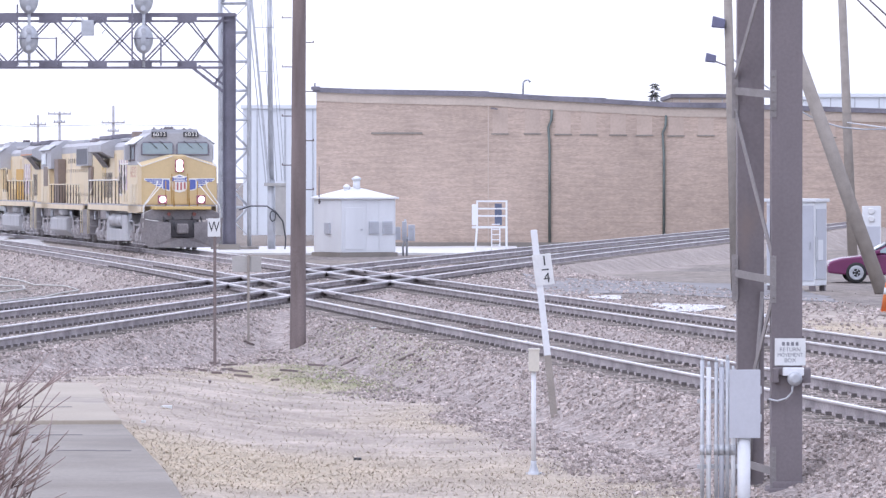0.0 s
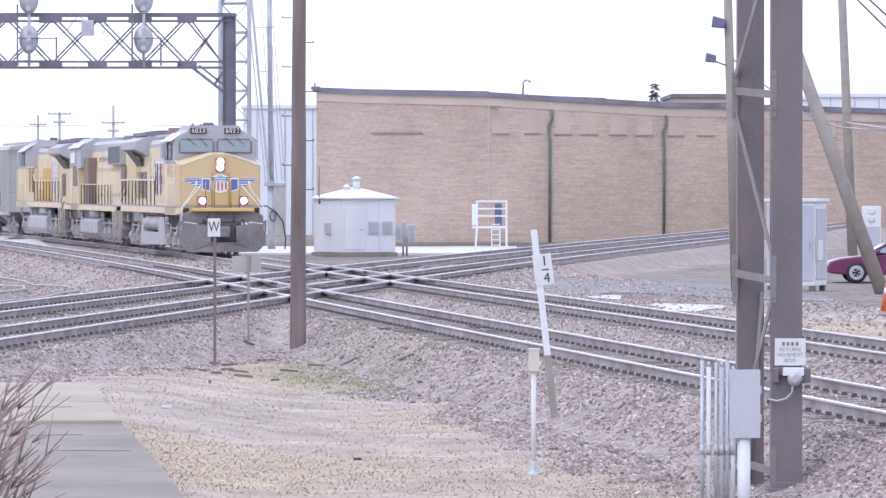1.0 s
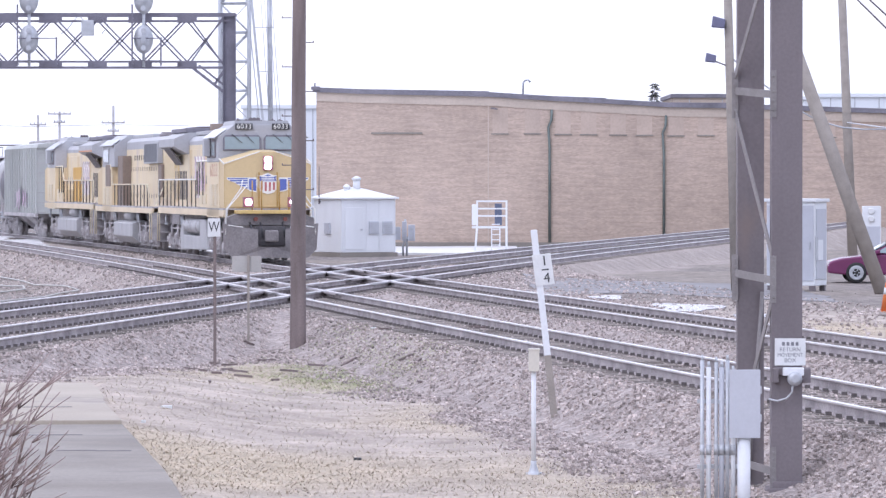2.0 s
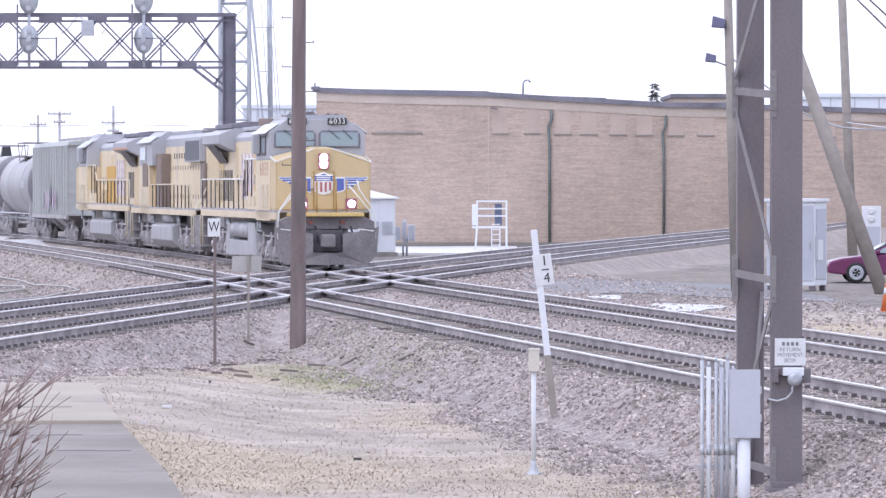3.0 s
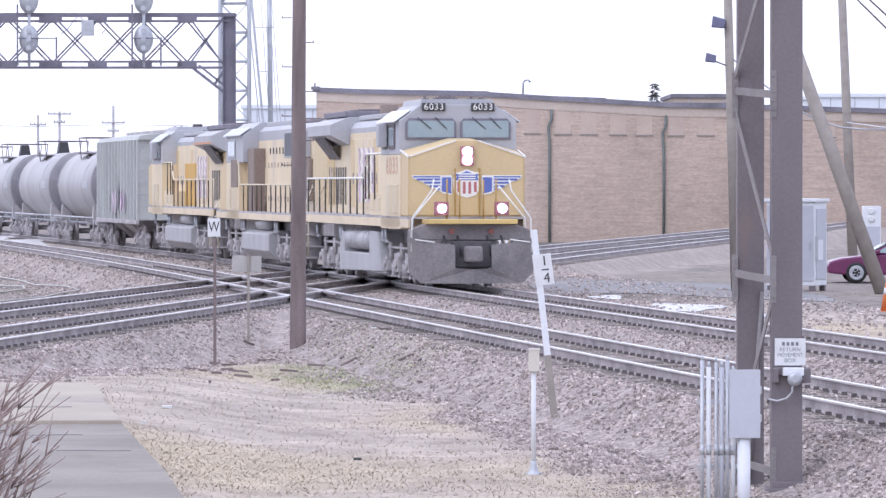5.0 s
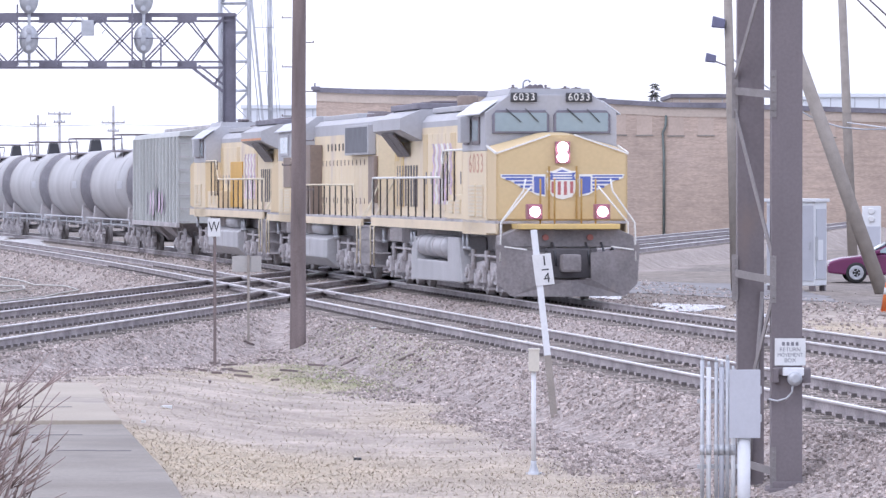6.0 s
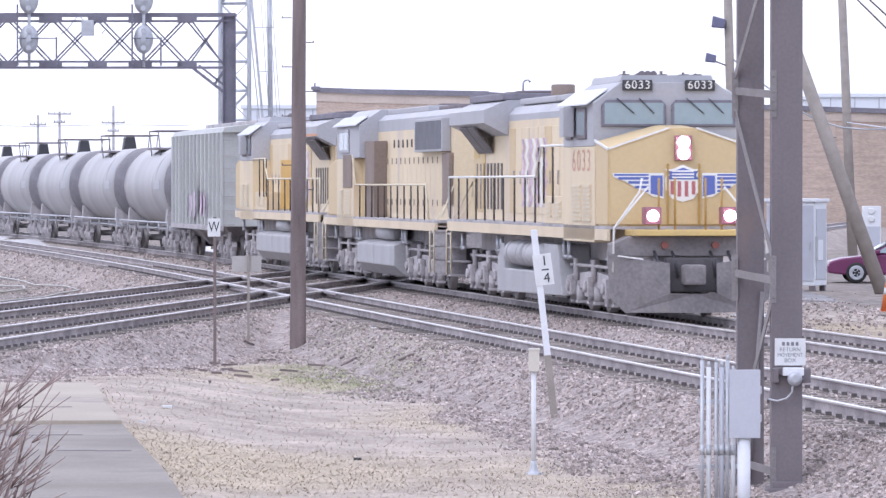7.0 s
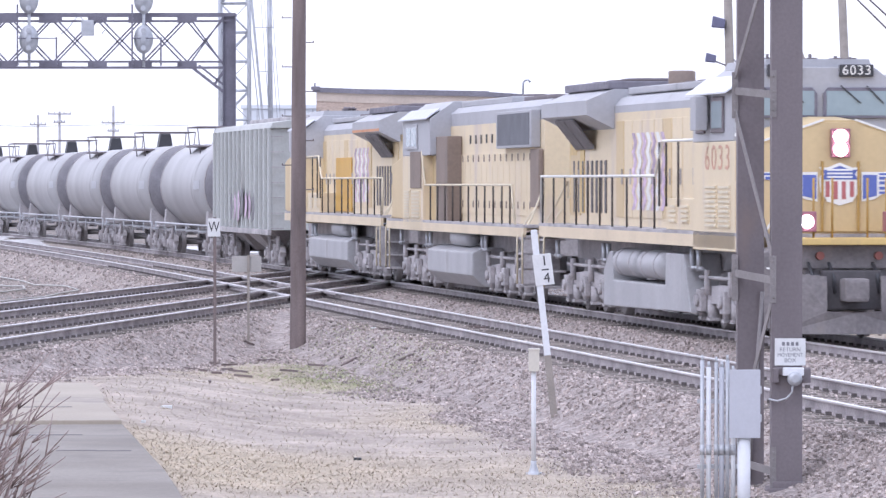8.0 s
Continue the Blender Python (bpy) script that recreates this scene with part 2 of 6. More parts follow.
def add_bricks(m):
    """Courses of brick, 0.21 by 0.075 m, over the wall's broad variation."""
    nt = m.node_tree
    N, Lk = nt.nodes, nt.links
    p = N["Principled BSDF"]
    src = p.inputs["Base Color"].links[0].from_socket
    co = N.new("ShaderNodeTexCoord")
    sp, cb = N.new("ShaderNodeSeparateXYZ"), N.new("ShaderNodeCombineXYZ")
    Lk.new(co.outputs["Object"], sp.inputs[0])
    Lk.new(sp.outputs[0], cb.inputs[0])
    Lk.new(sp.outputs[2], cb.inputs[1])
    br = N.new("ShaderNodeTexBrick")
    br.inputs["Scale"].default_value = 1.0
    br.inputs["Brick Width"].default_value, br.inputs["Row Height"].default_value = 0.21, 0.075
    br.inputs["Mortar Size"].default_value = 0.008
    br.inputs["Color1"].default_value, br.inputs["Color2"].default_value = (0.87, 0.86, 0.85, 1), (1.08, 1.06, 1.04, 1)
    br.inputs["Mortar"].default_value = (0.95, 0.95, 0.95, 1)
    Lk.new(cb.outputs[0], br.inputs["Vector"])
    st = N.new("ShaderNodeTexNoise")
    mp = N.new("ShaderNodeMapping")
    mp.inputs["Scale"].default_value = (0.35, 1, 3.2)
    Lk.new(co.outputs["Object"], mp.inputs[0])
    Lk.new(mp.outputs[0], st.inputs[0])
    st.inputs["Scale"].default_value, st.inputs["Detail"].default_value = 1.6, 6
    mr = N.new("ShaderNodeMapRange")
    mr.inputs[1].default_value, mr.inputs[2].default_value, mr.inputs[3].default_value, mr.inputs[4].default_value = 0.3, 0.7, 0.86, 1.1
    Lk.new(st.outputs[0], mr.inputs[0])
    for extra in (br.outputs["Color"], mr.outputs[0]):
        mx = N.new("ShaderNodeMix")
        mx.data_type, mx.blend_type = "RGBA", "MULTIPLY"
        mx.inputs[0].default_value = 1.0
        Lk.new(src, mx.inputs[6])
        Lk.new(extra, mx.inputs[7])
        src = mx.outputs[2]
    Lk.new(src, p.inputs["Base Color"])


add_bricks(BRICK_WALL)
for dusty in (CONCRETE, STONE, HAY, TIE_WOOD):
    dusty.node_tree.nodes["Principled BSDF"].inputs["Specular IOR Level"].default_value = 0.12


# ---- plan of the tracks: x as a function of the depth y ----
def bend(y, y0, y1):
    u = min(max(y, y0), y1) - y0
    return u * u / (2 * (y1 - y0)) + max(y - y1, 0)


def up_x(y, a):
    return a - 0.15162 * y + 0.00958 * bend(y, 80, 110) - 0.03895 * bend(y, 130, 255)


def bn_x(y, a):
    return a + 0.1294 * y - 0.01169 * bend(y, 80, 110) + 0.03509 * bend(y, 120, 215) + 0.005 * max(y - 344, 0) ** 2


def fall(y):
    """The line drops gently beyond the crossing."""
    return -0.0015 * bend(min(y, 285), 80, 110)


TRACKS = {"far_main": (up_x, 19.667), "near_main": (up_x, 14.966), "far_cross": (bn_x, -23.188), "near_cross": (bn_x, -19.432)}


def side(fn, a, y, lat, z=0.0):
    """A point lat metres to the right of a track's centre line."""
    s = (fn(y + 0.5, a) - fn(y - 0.5, a))
    k = math.sqrt(1 + s * s)
    return Vector((fn(y, a) + lat / k, y - lat * s / k, z + fall(y)))


def track_distance(x, y):
    d = 1e9
    for fn, a in TRACKS.values():
        s = fn(y + 0.5, a) - fn(y - 0.5, a)
        d = min(d, abs(x - fn(y, a)) / math.sqrt(1 + s * s))
    return d


def smooth(a, b, v):
    v = min(max((v - a) / (b - a), 0), 1)
    return v * v * (3 - 2 * v)


def ground_z(x, y):
    d = track_distance(x, y)
    base = -0.75 - 0.15 * smooth(170, 225, y) - 1.22 * smooth(238, 335, y)
    # made ground: by the pavement, and beyond the main line
    base += 0.36 * smooth(1.5, 5.2, -x) * (1 - smooth(78, 96, y))
    right = x - up_x(y, 19.667)
    if right > 0:
        base += (0.38 - 0.24 * smooth(5, 13, right)) * smooth(92, 106, y) * (1 - smooth(170, 200, y))
    n = noise.noise((x * 0.25, y * 0.25, 0)) * 0.05 + noise.noise((x * 0.9, y * 0.9, 3)) * 0.025 if max(abs(x), y) < 420 else 0
    if 1.5 < x < 13 and 105 < y < 175 and x > up_x(y, 19.667):
        n *= 0.25
    bed = fall(y) - 0.2 - 0.52 * max(0.0, d - 1.65) + n * 0.3
    return max(min(base + n, fall(y) - 0.21), min(bed, fall(y) - 0.19 + n * 0.2))


def steps(lo, hi, step, far):
    mid = list(np.arange(lo, hi + step / 2, step))
    a, s = lo, step
    left = []
    while a > -far:
        s *= 1.5
        a -= s
        left.append(a)
    b, s = hi, step
    right = []
    while b < far:
        s *= 1.5
        b += s
        right.append(b)
    return left[::-1] + mid + right


def build_ground():
    xs, ys = steps(-24, 26, 0.34, 2600), steps(40, 300, 0.5, 3200)
    nx = len(xs)
    verts, cover = [], []
    for y in ys:
        for x in xs:
            verts.append((x, y, ground_z(x, y)))
            d = track_distance(x, y)
            edge = noise.noise((x * 0.35, y * 0.2, 5)) * 1.1 + noise.noise((x * 1.7, y * 1.1, 9)) * 0.5
            ball = (1 - smooth(3.0, 4.2, d + edge)) * (1 - 0.45 * smooth(120, 150, y))
            grass = smooth(-0.15, 0.45, noise.noise((x * 0.16, y * 0.1, 12)) + 0.15) * (1 - ball) * (1 - 0.85 * smooth(104, 116, y))
            cover += [ball, grass, smooth(110, 130, y) * (1 - ball), 1]
    faces = [(j * nx + i, j * nx + i + 1, (j + 1) * nx + i + 1, (j + 1) * nx + i) for j in range(len(ys) - 1) for i in range(nx - 1)]
    me = bpy.data.meshes.new("ground")
    me.from_pydata(verts, [], faces)
    att = me.color_attributes.new("cover", "FLOAT_COLOR", "POINT")
    att.data.foreach_set("color", cover)
    me.materials.append(ground_material())
    me.polygons.foreach_set("use_smooth", [True] * len(faces))
    return tagged(new("ground", me), "dusty bare ground with dead grass and spread gravel", "ground", kind="structure")


def ground_material():
    m = mat("gravelly_earth", (0.41, 0.355, 0.305), 0.95, 0, 0.2, 0.7, 22.0, 0.0)
    nt = m.node_tree
    N, Lk = nt.nodes, nt.links
    p = N["Principled BSDF"]
    earth = p.inputs["Base Color"].links[0].from_socket
    at = N.new("ShaderNodeVertexColor")
    at.layer_name = "cover"
    sep = N.new("ShaderNodeSeparateColor")
    Lk.new(at.outputs[0], sep.inputs[0])
    co = N.new("ShaderNodeTexCoord")
    vo = N.new("ShaderNodeTexVoronoi")
    vo.inputs["Scale"].default_value = 13
    Lk.new(co.outputs["Object"], vo.inputs["Vector"])
    ramp = N.new("ShaderNodeValToRGB")
    ramp.color_ramp.elements[0].color, ramp.color_ramp.elements[1].color = (0.265, 0.23, 0.212, 1), (0.46, 0.402, 0.37, 1)
    sc = N.new("ShaderNodeSeparateColor")
    Lk.new(vo.outputs["Color"], sc.inputs[0])
    Lk.new(sc.outputs[0], ramp.inputs[0])
    hay = N.new("ShaderNodeTexNoise")
    hay.inputs["Scale"].default_value, hay.inputs["Detail"].default_value = 9, 8
    Lk.new(co.outputs["Object"], hay.inputs[0])
    hr = N.new("ShaderNodeValToRGB")
    hr.color_ramp.elements[0].position, hr.color_ramp.elements[1].position = 0.3, 0.7
    hr.color_ramp.elements[0].color, hr.color_ramp.elements[1].color = (0.4, 0.335, 0.25, 1), (0.55, 0.465, 0.345, 1)
    Lk.new(hay.outputs[0], hr.inputs[0])
    dirt = N.new("ShaderNodeTexNoise")
    dirt.inputs["Scale"].default_value, dirt.inputs["Detail"].default_value = 3.5, 9
    Lk.new(co.outputs["Object"], dirt.inputs[0])
    dr = N.new("ShaderNodeValToRGB")
    dr.color_ramp.elements[0].position, dr.color_ramp.elements[1].position = 0.32, 0.66
    dr.color_ramp.elements[0].color, dr.color_ramp.elements[1].color = (0.14, 0.125, 0.115, 1), (0.31, 0.275, 0.25, 1)
    Lk.new(dirt.outputs[0], dr.inputs[0])
    m0 = N.new("ShaderNodeMix")
    m0.data_type = "RGBA"
    Lk.new(sep.outputs[2], m0.inputs[0])
    Lk.new(earth, m0.inputs[6])
    Lk.new(dr.outputs[0], m0.inputs[7])
    earth = m0.outputs[2]
    m1, m2 = N.new("ShaderNodeMix"), N.new("ShaderNodeMix")
    m1.data_type = m2.data_type = "RGBA"
    Lk.new(sep.outputs[1], m1.inputs[0])
    Lk.new(earth, m1.inputs[6])
    Lk.new(hr.outputs[0], m1.inputs[7])
    Lk.new(sep.outputs[0], m2.inputs[0])
    Lk.new(m1.outputs[2], m2.inputs[6])
    Lk.new(ramp.outputs[0], m2.inputs[7])
    patch = N.new("ShaderNodeTexNoise")
    patch.inputs["Scale"].default_value, patch.inputs["Detail"].default_value, patch.inputs["Roughness"].default_value = 1.1, 10, 0.68
    Lk.new(co.outputs["Object"], patch.inputs[0])
    pr = N.new("ShaderNodeMapRange")
    pr.inputs[1].default_value, pr.inputs[2].default_value, pr.inputs[3].default_value, pr.inputs[4].default_value = 0.34, 0.62, 0.78, 1.14
    Lk.new(patch.outputs[0], pr.inputs[0])
    m3 = N.new("ShaderNodeMix")
    m3.data_type, m3.blend_type = "RGBA", "MULTIPLY"
    m3.inputs[0].default_value = 1.0
    Lk.new(m2.outputs[2], m3.inputs[6])
    Lk.new(pr.outputs[0], m3.inputs[7])
    Lk.new(m3.outputs[2], p.inputs["Base Color"])
    p.inputs["Specular IOR Level"].default_value = 0.12
    bp = N.new("ShaderNodeBump")
    bp.inputs["Strength"].default_value, bp.inputs["Distance"].default_value = 0.8, 0.05
    rough_bed = N.new("ShaderNodeMapRange")
    rough_bed.inputs[3].default_value, rough_bed.inputs[4].default_value = 0.25, 0.8
    Lk.new(sep.outputs[0], rough_bed.inputs[0])
    Lk.new(rough_bed.outputs[0], bp.inputs["Strength"])
    Lk.new(vo.outputs["Distance"], bp.inputs["Height"])
    Lk.new(bp.outputs[0], p.inputs["Normal"])
    return m


build_ground()

RAIL_PROFILE = [(-0.075, -0.172), (0.075, -0.172), (0.075, -0.16), (0.012, -0.14), (0.012, -0.045), (0.034, -0.036), (0.034, -0.024), (0.034, -0.006), (0.026, 0.0),
                (-0.026, 0.0), (-0.034, -0.006), (-0.034, -0.024), (-0.034, -0.036), (-0.012, -0.045), (-0.012, -0.14), (-0.075, -0.16)]


def sweep(fn, a, ys, lat, profile, drop=0.0):
    bm = B()
    rows = []
    for y in ys:
        rows.append([bm.verts.new(side(fn, a, y, lat + u, w - drop)) for u, w in profile])
    n = len(profile)
    for r0, r1 in zip(rows, rows[1:]):
        for i in range(n):
            j = (i + 1) % n
            bm.faces.new((r0[i], r0[j], r1[j], r1[i]))
    bmesh.ops.recalc_face_normals(bm, faces=bm.faces[:])
    return bm


def build_track(name, label, drop):
    fn, a = TRACKS[name]
    t = hull("railway_track", Matrix.Identity(4), label, "railway track", "tracks at the crossing", "structure")
    ys = [float(v) for v in np.arange(20, 420, 4.0)] + [420, 520, 700, 1000]
    for lat in (-0.7525, 0.7525):
        rail = part("rail", sweep(fn, a, ys, lat, RAIL_PROFILE, drop), RAIL_RUST, t)
        rail.data.materials.append(RAIL_STEEL)
        n = len(RAIL_PROFILE)
        for k, p in enumerate(rail.data.polygons):
            if k % n in (6, 7, 8, 9, 10):
                p.material_index = 1
    return t


TRACK_OBJECTS = {n: build_track(n, lab, d) for n, lab, d in (
    ("far_main", "main line track with polished steel rails", 0.0), ("near_main", "empty main line track beside gravel shoulder", 0.0),
    ("far_cross", "crossing track with polished rails near the wall", 0.003), ("near_cross", "crossing track cutting over the main line", 0.003))}

# ---- brick warehouse beyond the crossing tracks ----
def build_warehouse():
    # local x runs along the wall from its corner, local y back from it, local z up from its foot
    w = hull("brick_warehouse", pose(-8.66, 348, -2.12, 0, 0, -1.4), "long brown brick warehouse with bricked-up windows", "building")
    roof = [(0, 10.75), (3.2, 10.62), (11.8, 10.42), (16, 10.15), (19.8, 9.95), (24.0, 9.7), (28.4, 9.62), (39.5, 9.25)]
    bm = B()
    prism(bm, [(0, 0), (39.5, 0), *roof[::-1]], 0, 0.45, "y")
    part("wall", bm, BRICK_WALL, w)
    bm = B()
    prism(bm, [(0, 0), (0.45, 0), (0.45, 10.7), (0, 10.7)], 0.453, 34, "y")
    part("wall", bm, BRICK_WALL, w)
    for k in range(len(roof) - 1):
        (x0, z0), (x1, z1) = roof[k], roof[k + 1]
        bm = B()
        prism(bm, [(x0, z0 - 0.75), (x1, z1 - 0.75), (x1, z1 - 0.12), (x0, z0 - 0.12)], -0.06, 0.0, "y")
        part("parapet_band", bm, PALE_BAND, w)
        bm = B()
        prism(bm, [(x0 - 0.25 * (k == 0), z0 - 0.13), (x1, z1 - 0.13), (x1, z1 + 0.2 + 0.06 * (k % 2)), (x0 - 0.25 * (k == 0), z0 + 0.2)], -0.22, 0.5, "y")
        part("roof_edge", bm, ROOFING, w)
    bm = B()
    box(bm, -0.35, 0.25, -0.35, 0.2, 10.75, 11.0, 0.04)
    rod(bm, (-0.1, -0.1, 11.0), (-0.1, -0.1, 11.25), 0.05)
    part("corner_fitting", bm, ROOFING, w)
    bm = B()
    prism(bm, [(0, 10.5), (39, 9.0), (39, 8.8), (0, 10.3)], 0.5, 34, "y")
    part("roof", bm, ROOFING, w)
    # long ledge of the closed loading hatch and the bricked-up windows with their sills
    bm = B()
    box(bm, 3.75, 7.25, -0.1, 0.0, 7.75, 7.87, 0.02)
    part("ledge", bm, CONCRETE, w)
    for x, z in ((12.05, 7.8), (14.25, 7.8), (16.35, 7.76), (18.1, 7.74), (20.1, 7.72), (21.9, 7.7), (24.05, 7.66), (26.1, 7.68), (28.3, 7.66), (31.5, 7.6), (34.4, 7.55)):
        bm = B()
        box(bm, x, x + 1.05, -0.025, -0.002, z, z + 1.75)
        win = part("bricked_window", bm, WINDOW_BRICK, w)
        bm = B()
        box(bm, x - 0.08, x + 1.13, -0.07, -0.026, z - 0.09, z)
        part("sill", bm, CONCRETE, win)
    bm = B()
    box(bm, 11.72, 11.8, -0.03, -0.003, 0.0, 9.7)
    part("wall_joint", bm, PALE_BAND, w)
    for x, z in ((15.95, 9.4), (23.75, 9.0)):
        bm = B()
        tube(bm, [(x + 0.15, -0.05, z), (x + 0.12, -0.14, z - 0.7), (x - 0.08, -0.14, z - 1.2), (x, -0.14, z - 2.6), (x, -0.14, 0.3)], 0.09)
        part("downpipe", bm, mat("green_grey_downpipe", (0.17, 0.2, 0.185), 0.6, 0.3, 0.2, 1.0, 20.0, 0.0) if x < 20 else bpy.data.materials["green_grey_downpipe"], w)
    bm = B()
    box(bm, -0.2, 39.5, -0.25, -0.01, -0.5, 0.35, 0.03)
    part("plinth", bm, CONCRETE, w, "pale concrete plinth")
    bm = B()
    rod(bm, (12.15, -0.05, 9.55), (12.15, -0.3, 9.5), 0.04)
    prism(bm, [(11.9, 9.45), (12.4, 9.4), (12.4, 9.5), (11.95, 9.58)], -0.5, -0.25, "y")
    part("wall_lamp", bm, DARK_STEEL, w)
    # vent pipe with a goose neck on the roof
    bm = B()
    tube(bm, [(14.1, 4, 9.6), (14.1, 4, 11.3), (14.25, 4, 11.5), (14.5, 4, 11.5), (14.6, 4, 11.35)], 0.075)
    part("vent_pipe", bm, GALV, w)
    return w


build_warehouse()


def far_block(name, x0, x1, y, z1, deep, material, label):
    b = hull(name, pose((x0 + x1) / 2, y, ground_z((x0 + x1) / 2, y) - 0.02), label, "building")
    h = z1 - b.matrix_basis.translation.z
    w = (x1 - x0) / 2
    bm = B()
    box(bm, -w, w, 0, deep, 0, h - 0.35)
    part("wall", bm, material, b)
    bm = B()
    box(bm, -w - 0.2, w + 0.2, -0.2, deep + 0.2, h - 0.35, h, 0.05)
    part("roof", bm, ROOFING if material is not FAR_WHITE else FAR_WHITE, b)
    n = max(2, int(w))
    for k in range(n):
        bm = B()
        x = -w + (k + 0.5) * 2 * w / n
        box(bm, x - 0.04, x + 0.04, -0.06, -0.004, 0.1, h - 0.4)
        part("panel_joint", bm, GALV, b)
    return b


far_block("white_shed", -16.5, -9.6, 420, 8.65, 30, FAR_WHITE, "tall pale white metal-clad shed")
far_block("long_low_building", 19.0, 24.4, 420, 9.55, 20, PALE_BAND, "low pale building behind the warehouse roof")
far_block("long_low_building", 31.0, 39.0, 420, 9.6, 20, FAR_WHITE, "low pale green-grey building behind the warehouse")


def build_lot():
    bm = B()
    rows = []
    for y in (236, 250, 265, 280, 300, 320, 340, 347):
        rows.append([bm.verts.new((x, y, ground_z(x, y) + 0.09)) for x in (-26, -20, -14, -10, -7, -3.5, 0, 2.5, 5)])
    for r0, r1 in zip(rows, rows[1:]):
        for i in range(len(r0) - 1):
            bm.faces.new((r0[i], r0[i + 1], r1[i + 1], r1[i]))
    g = bmesh.ops.extrude_face_region(bm, geom=bm.faces[:])
    for v in [q for q in g["geom"] if isinstance(q, bmesh.types.BMVert)]:
        v.co.z -= 0.25
    bmesh.ops.recalc_face_normals(bm, faces=bm.faces[:])
    o = part("pavement", bm, mat("bleached_concrete_lot", (0.62, 0.61, 0.6), 0.8, 0, 0.08, 0.2, 4.0, 0.1))
    tagged(o, "bleached concrete yard before the warehouse", "pavement", kind="structure")


build_lot()


# ---- signal gantry over the main line ----
def build_gantry():
    y = 249
    g = hull("signal_gantry", pose(-10.47, y, ground_z(-10.47, y)), "dark steel lattice signal gantry over the tracks", "gantry")
    H0 = -ground_z(-10.47, y)
    top, bot = 10.62 + H0, 8.23 + H0
    for x in (0, -24.5):
        bm = B()
        prism(bm, [(x - 0.32, 0), (x - 0.28, 0), (x - 0.28, 0.22), (x + 0.28, 0.22), (x + 0.28, 0), (x + 0.32, 0), (x + 0.32, 0.5), (x + 0.28, 0.5), (x + 0.28, 0.26), (x - 0.28, 0.26), (x - 0.28, 0.5), (x - 0.32, 0.5)], 0, top + 0.1, "z")
        part("post", bm, GANTRY_STEEL, g)
        bm = B()
        box(bm, x - 0.5, x + 0.5, -0.25, 0.8, -0.3, 0.35, 0.03)
        part("footing", bm, CONCRETE, g)
    for dy in (0.05, 1.25):
        bm = B()
        box(bm, -24.5, 0.32, dy, dy + 0.1, top - 0.05, top + 0.12)
        box(bm, -24.5, 0, dy, dy + 0.08, top - 0.3, top - 0.23)
        part("top_chord", bm, GANTRY_STEEL, g)
        bm = B()
        box(bm, -24.5, -0.3, dy, dy + 0.08, bot + 0.1, bot + 0.17)
        box(bm, -24.5, -0.3, dy, dy + 0.08, bot - 0.2, bot - 0.11)
        part("bottom_chord", bm, GANTRY_STEEL, g)
        shift = -0.3 if dy > 1 else 0.0
        nodes = [-0.3] + [-1.94 - 2.2 * k + shift for k in range(11)]
        for k, (x0, x1) in enumerate(zip(nodes, nodes[1:])):
            for a, b in (((x0, top - 0.1), (x1, bot)), ((x0, bot), (x1, top - 0.1))):
                bm = B()
                bar(bm, (a[0], dy + 0.04, a[1]), (b[0], dy + 0.04, b[1]), 0.05, 0.075, (0, 0, 1))
                part("lacing_bar", bm, GANTRY_STEEL, g)
            for z, d in ((top - 0.13, 0.2), (bot, 0.16)):
                bm = B()
                box(bm, x1 - 0.36 - 0.2 * (k % 2), x1 + 0.36, dy - 0.02, dy + 0.1, z - d, z + d)
                part("gusset", bm, GANTRY_STEEL, g)
    for x in [-1.94 - 2.2 * k for k in range(11)]:
        for z in (top, bot):
            bm = B()
            bar(bm, (x, 0.1, z), (x, 1.3, z), 0.08, 0.08)
            part("cross_tie", bm, GANTRY_STEEL, g)
    for dy in (0.1, 1.28):
        bm = B()
        bar(bm, (-0.3, dy, bot - 1.35), (-1.9, dy, bot - 0.1), 0.08, 0.12)
        bar(bm, (-0.3, dy, bot - 1.0), (-1.5, dy, bot - 0.05), 0.06, 0.08)
        bar(bm, (-0.75, dy, bot - 1.0), (-0.3, dy, bot - 0.35), 0.06, 0.08)
        part("knee_brace", bm, GANTRY_STEEL, g)
    # walkway rails and the masts that carry the heads
    for x in (-10.3, -8.4, -4.7, -3.3):
        bm = B()
        box(bm, x - 0.04, x + 0.04, -0.7, -0.62, bot - 0.1, bot + (2.9 if x in (-10.3, -4.7) else 1.3))
        bar(bm, (x, -0.66, bot), (x, 0.1, bot), 0.06, 0.06)
        part("rail_post", bm, GANTRY_STEEL, g)
    for x0, x1 in ((-10.3, -8.4), (-4.7, -3.3)):
        for z in (0.15, 1.25):
            bm = B()
            bar(bm, (x0, -0.66, bot + z), (x1, -0.66, bot + z), 0.05, 0.05)
            part("walkway_rail", bm, GANTRY_STEEL, g)
    for x in (-9.75, -4.15):
        bm = B()
        rod(bm, (x, -0.45, bot - 0.15), (x, -0.45, top + 1.6), 0.075)
        part("signal_mast", bm, GALV, g)
        for z in (bot + 1.2, top + 0.75):
            bm = B()
            disc_tank(bm, [(-0.62, 0.1), (-0.6, 0.47), (-0.57, 0.47), (-0.55, 0.12)], 28, "y", (x, 0, 0))
            for v in bm.verts:
                v.co.z *= 1.5
                v.co.z += z
            head = part("signal_target", bm, GALV, g, "grey oval signal target")
            for q in (-0.42, 0, 0.42):
                bm = B()
                rod(bm, (x, -0.8, z + q), (x, -0.62, z + q), 0.13, 0.11, 14)
                part("lamp_hood", bm, GALV, head)
    bm = B()
    box(bm, -7.2, -6.6, -0.4, 0.0, top - 1.0, top - 0.25, 0.03)
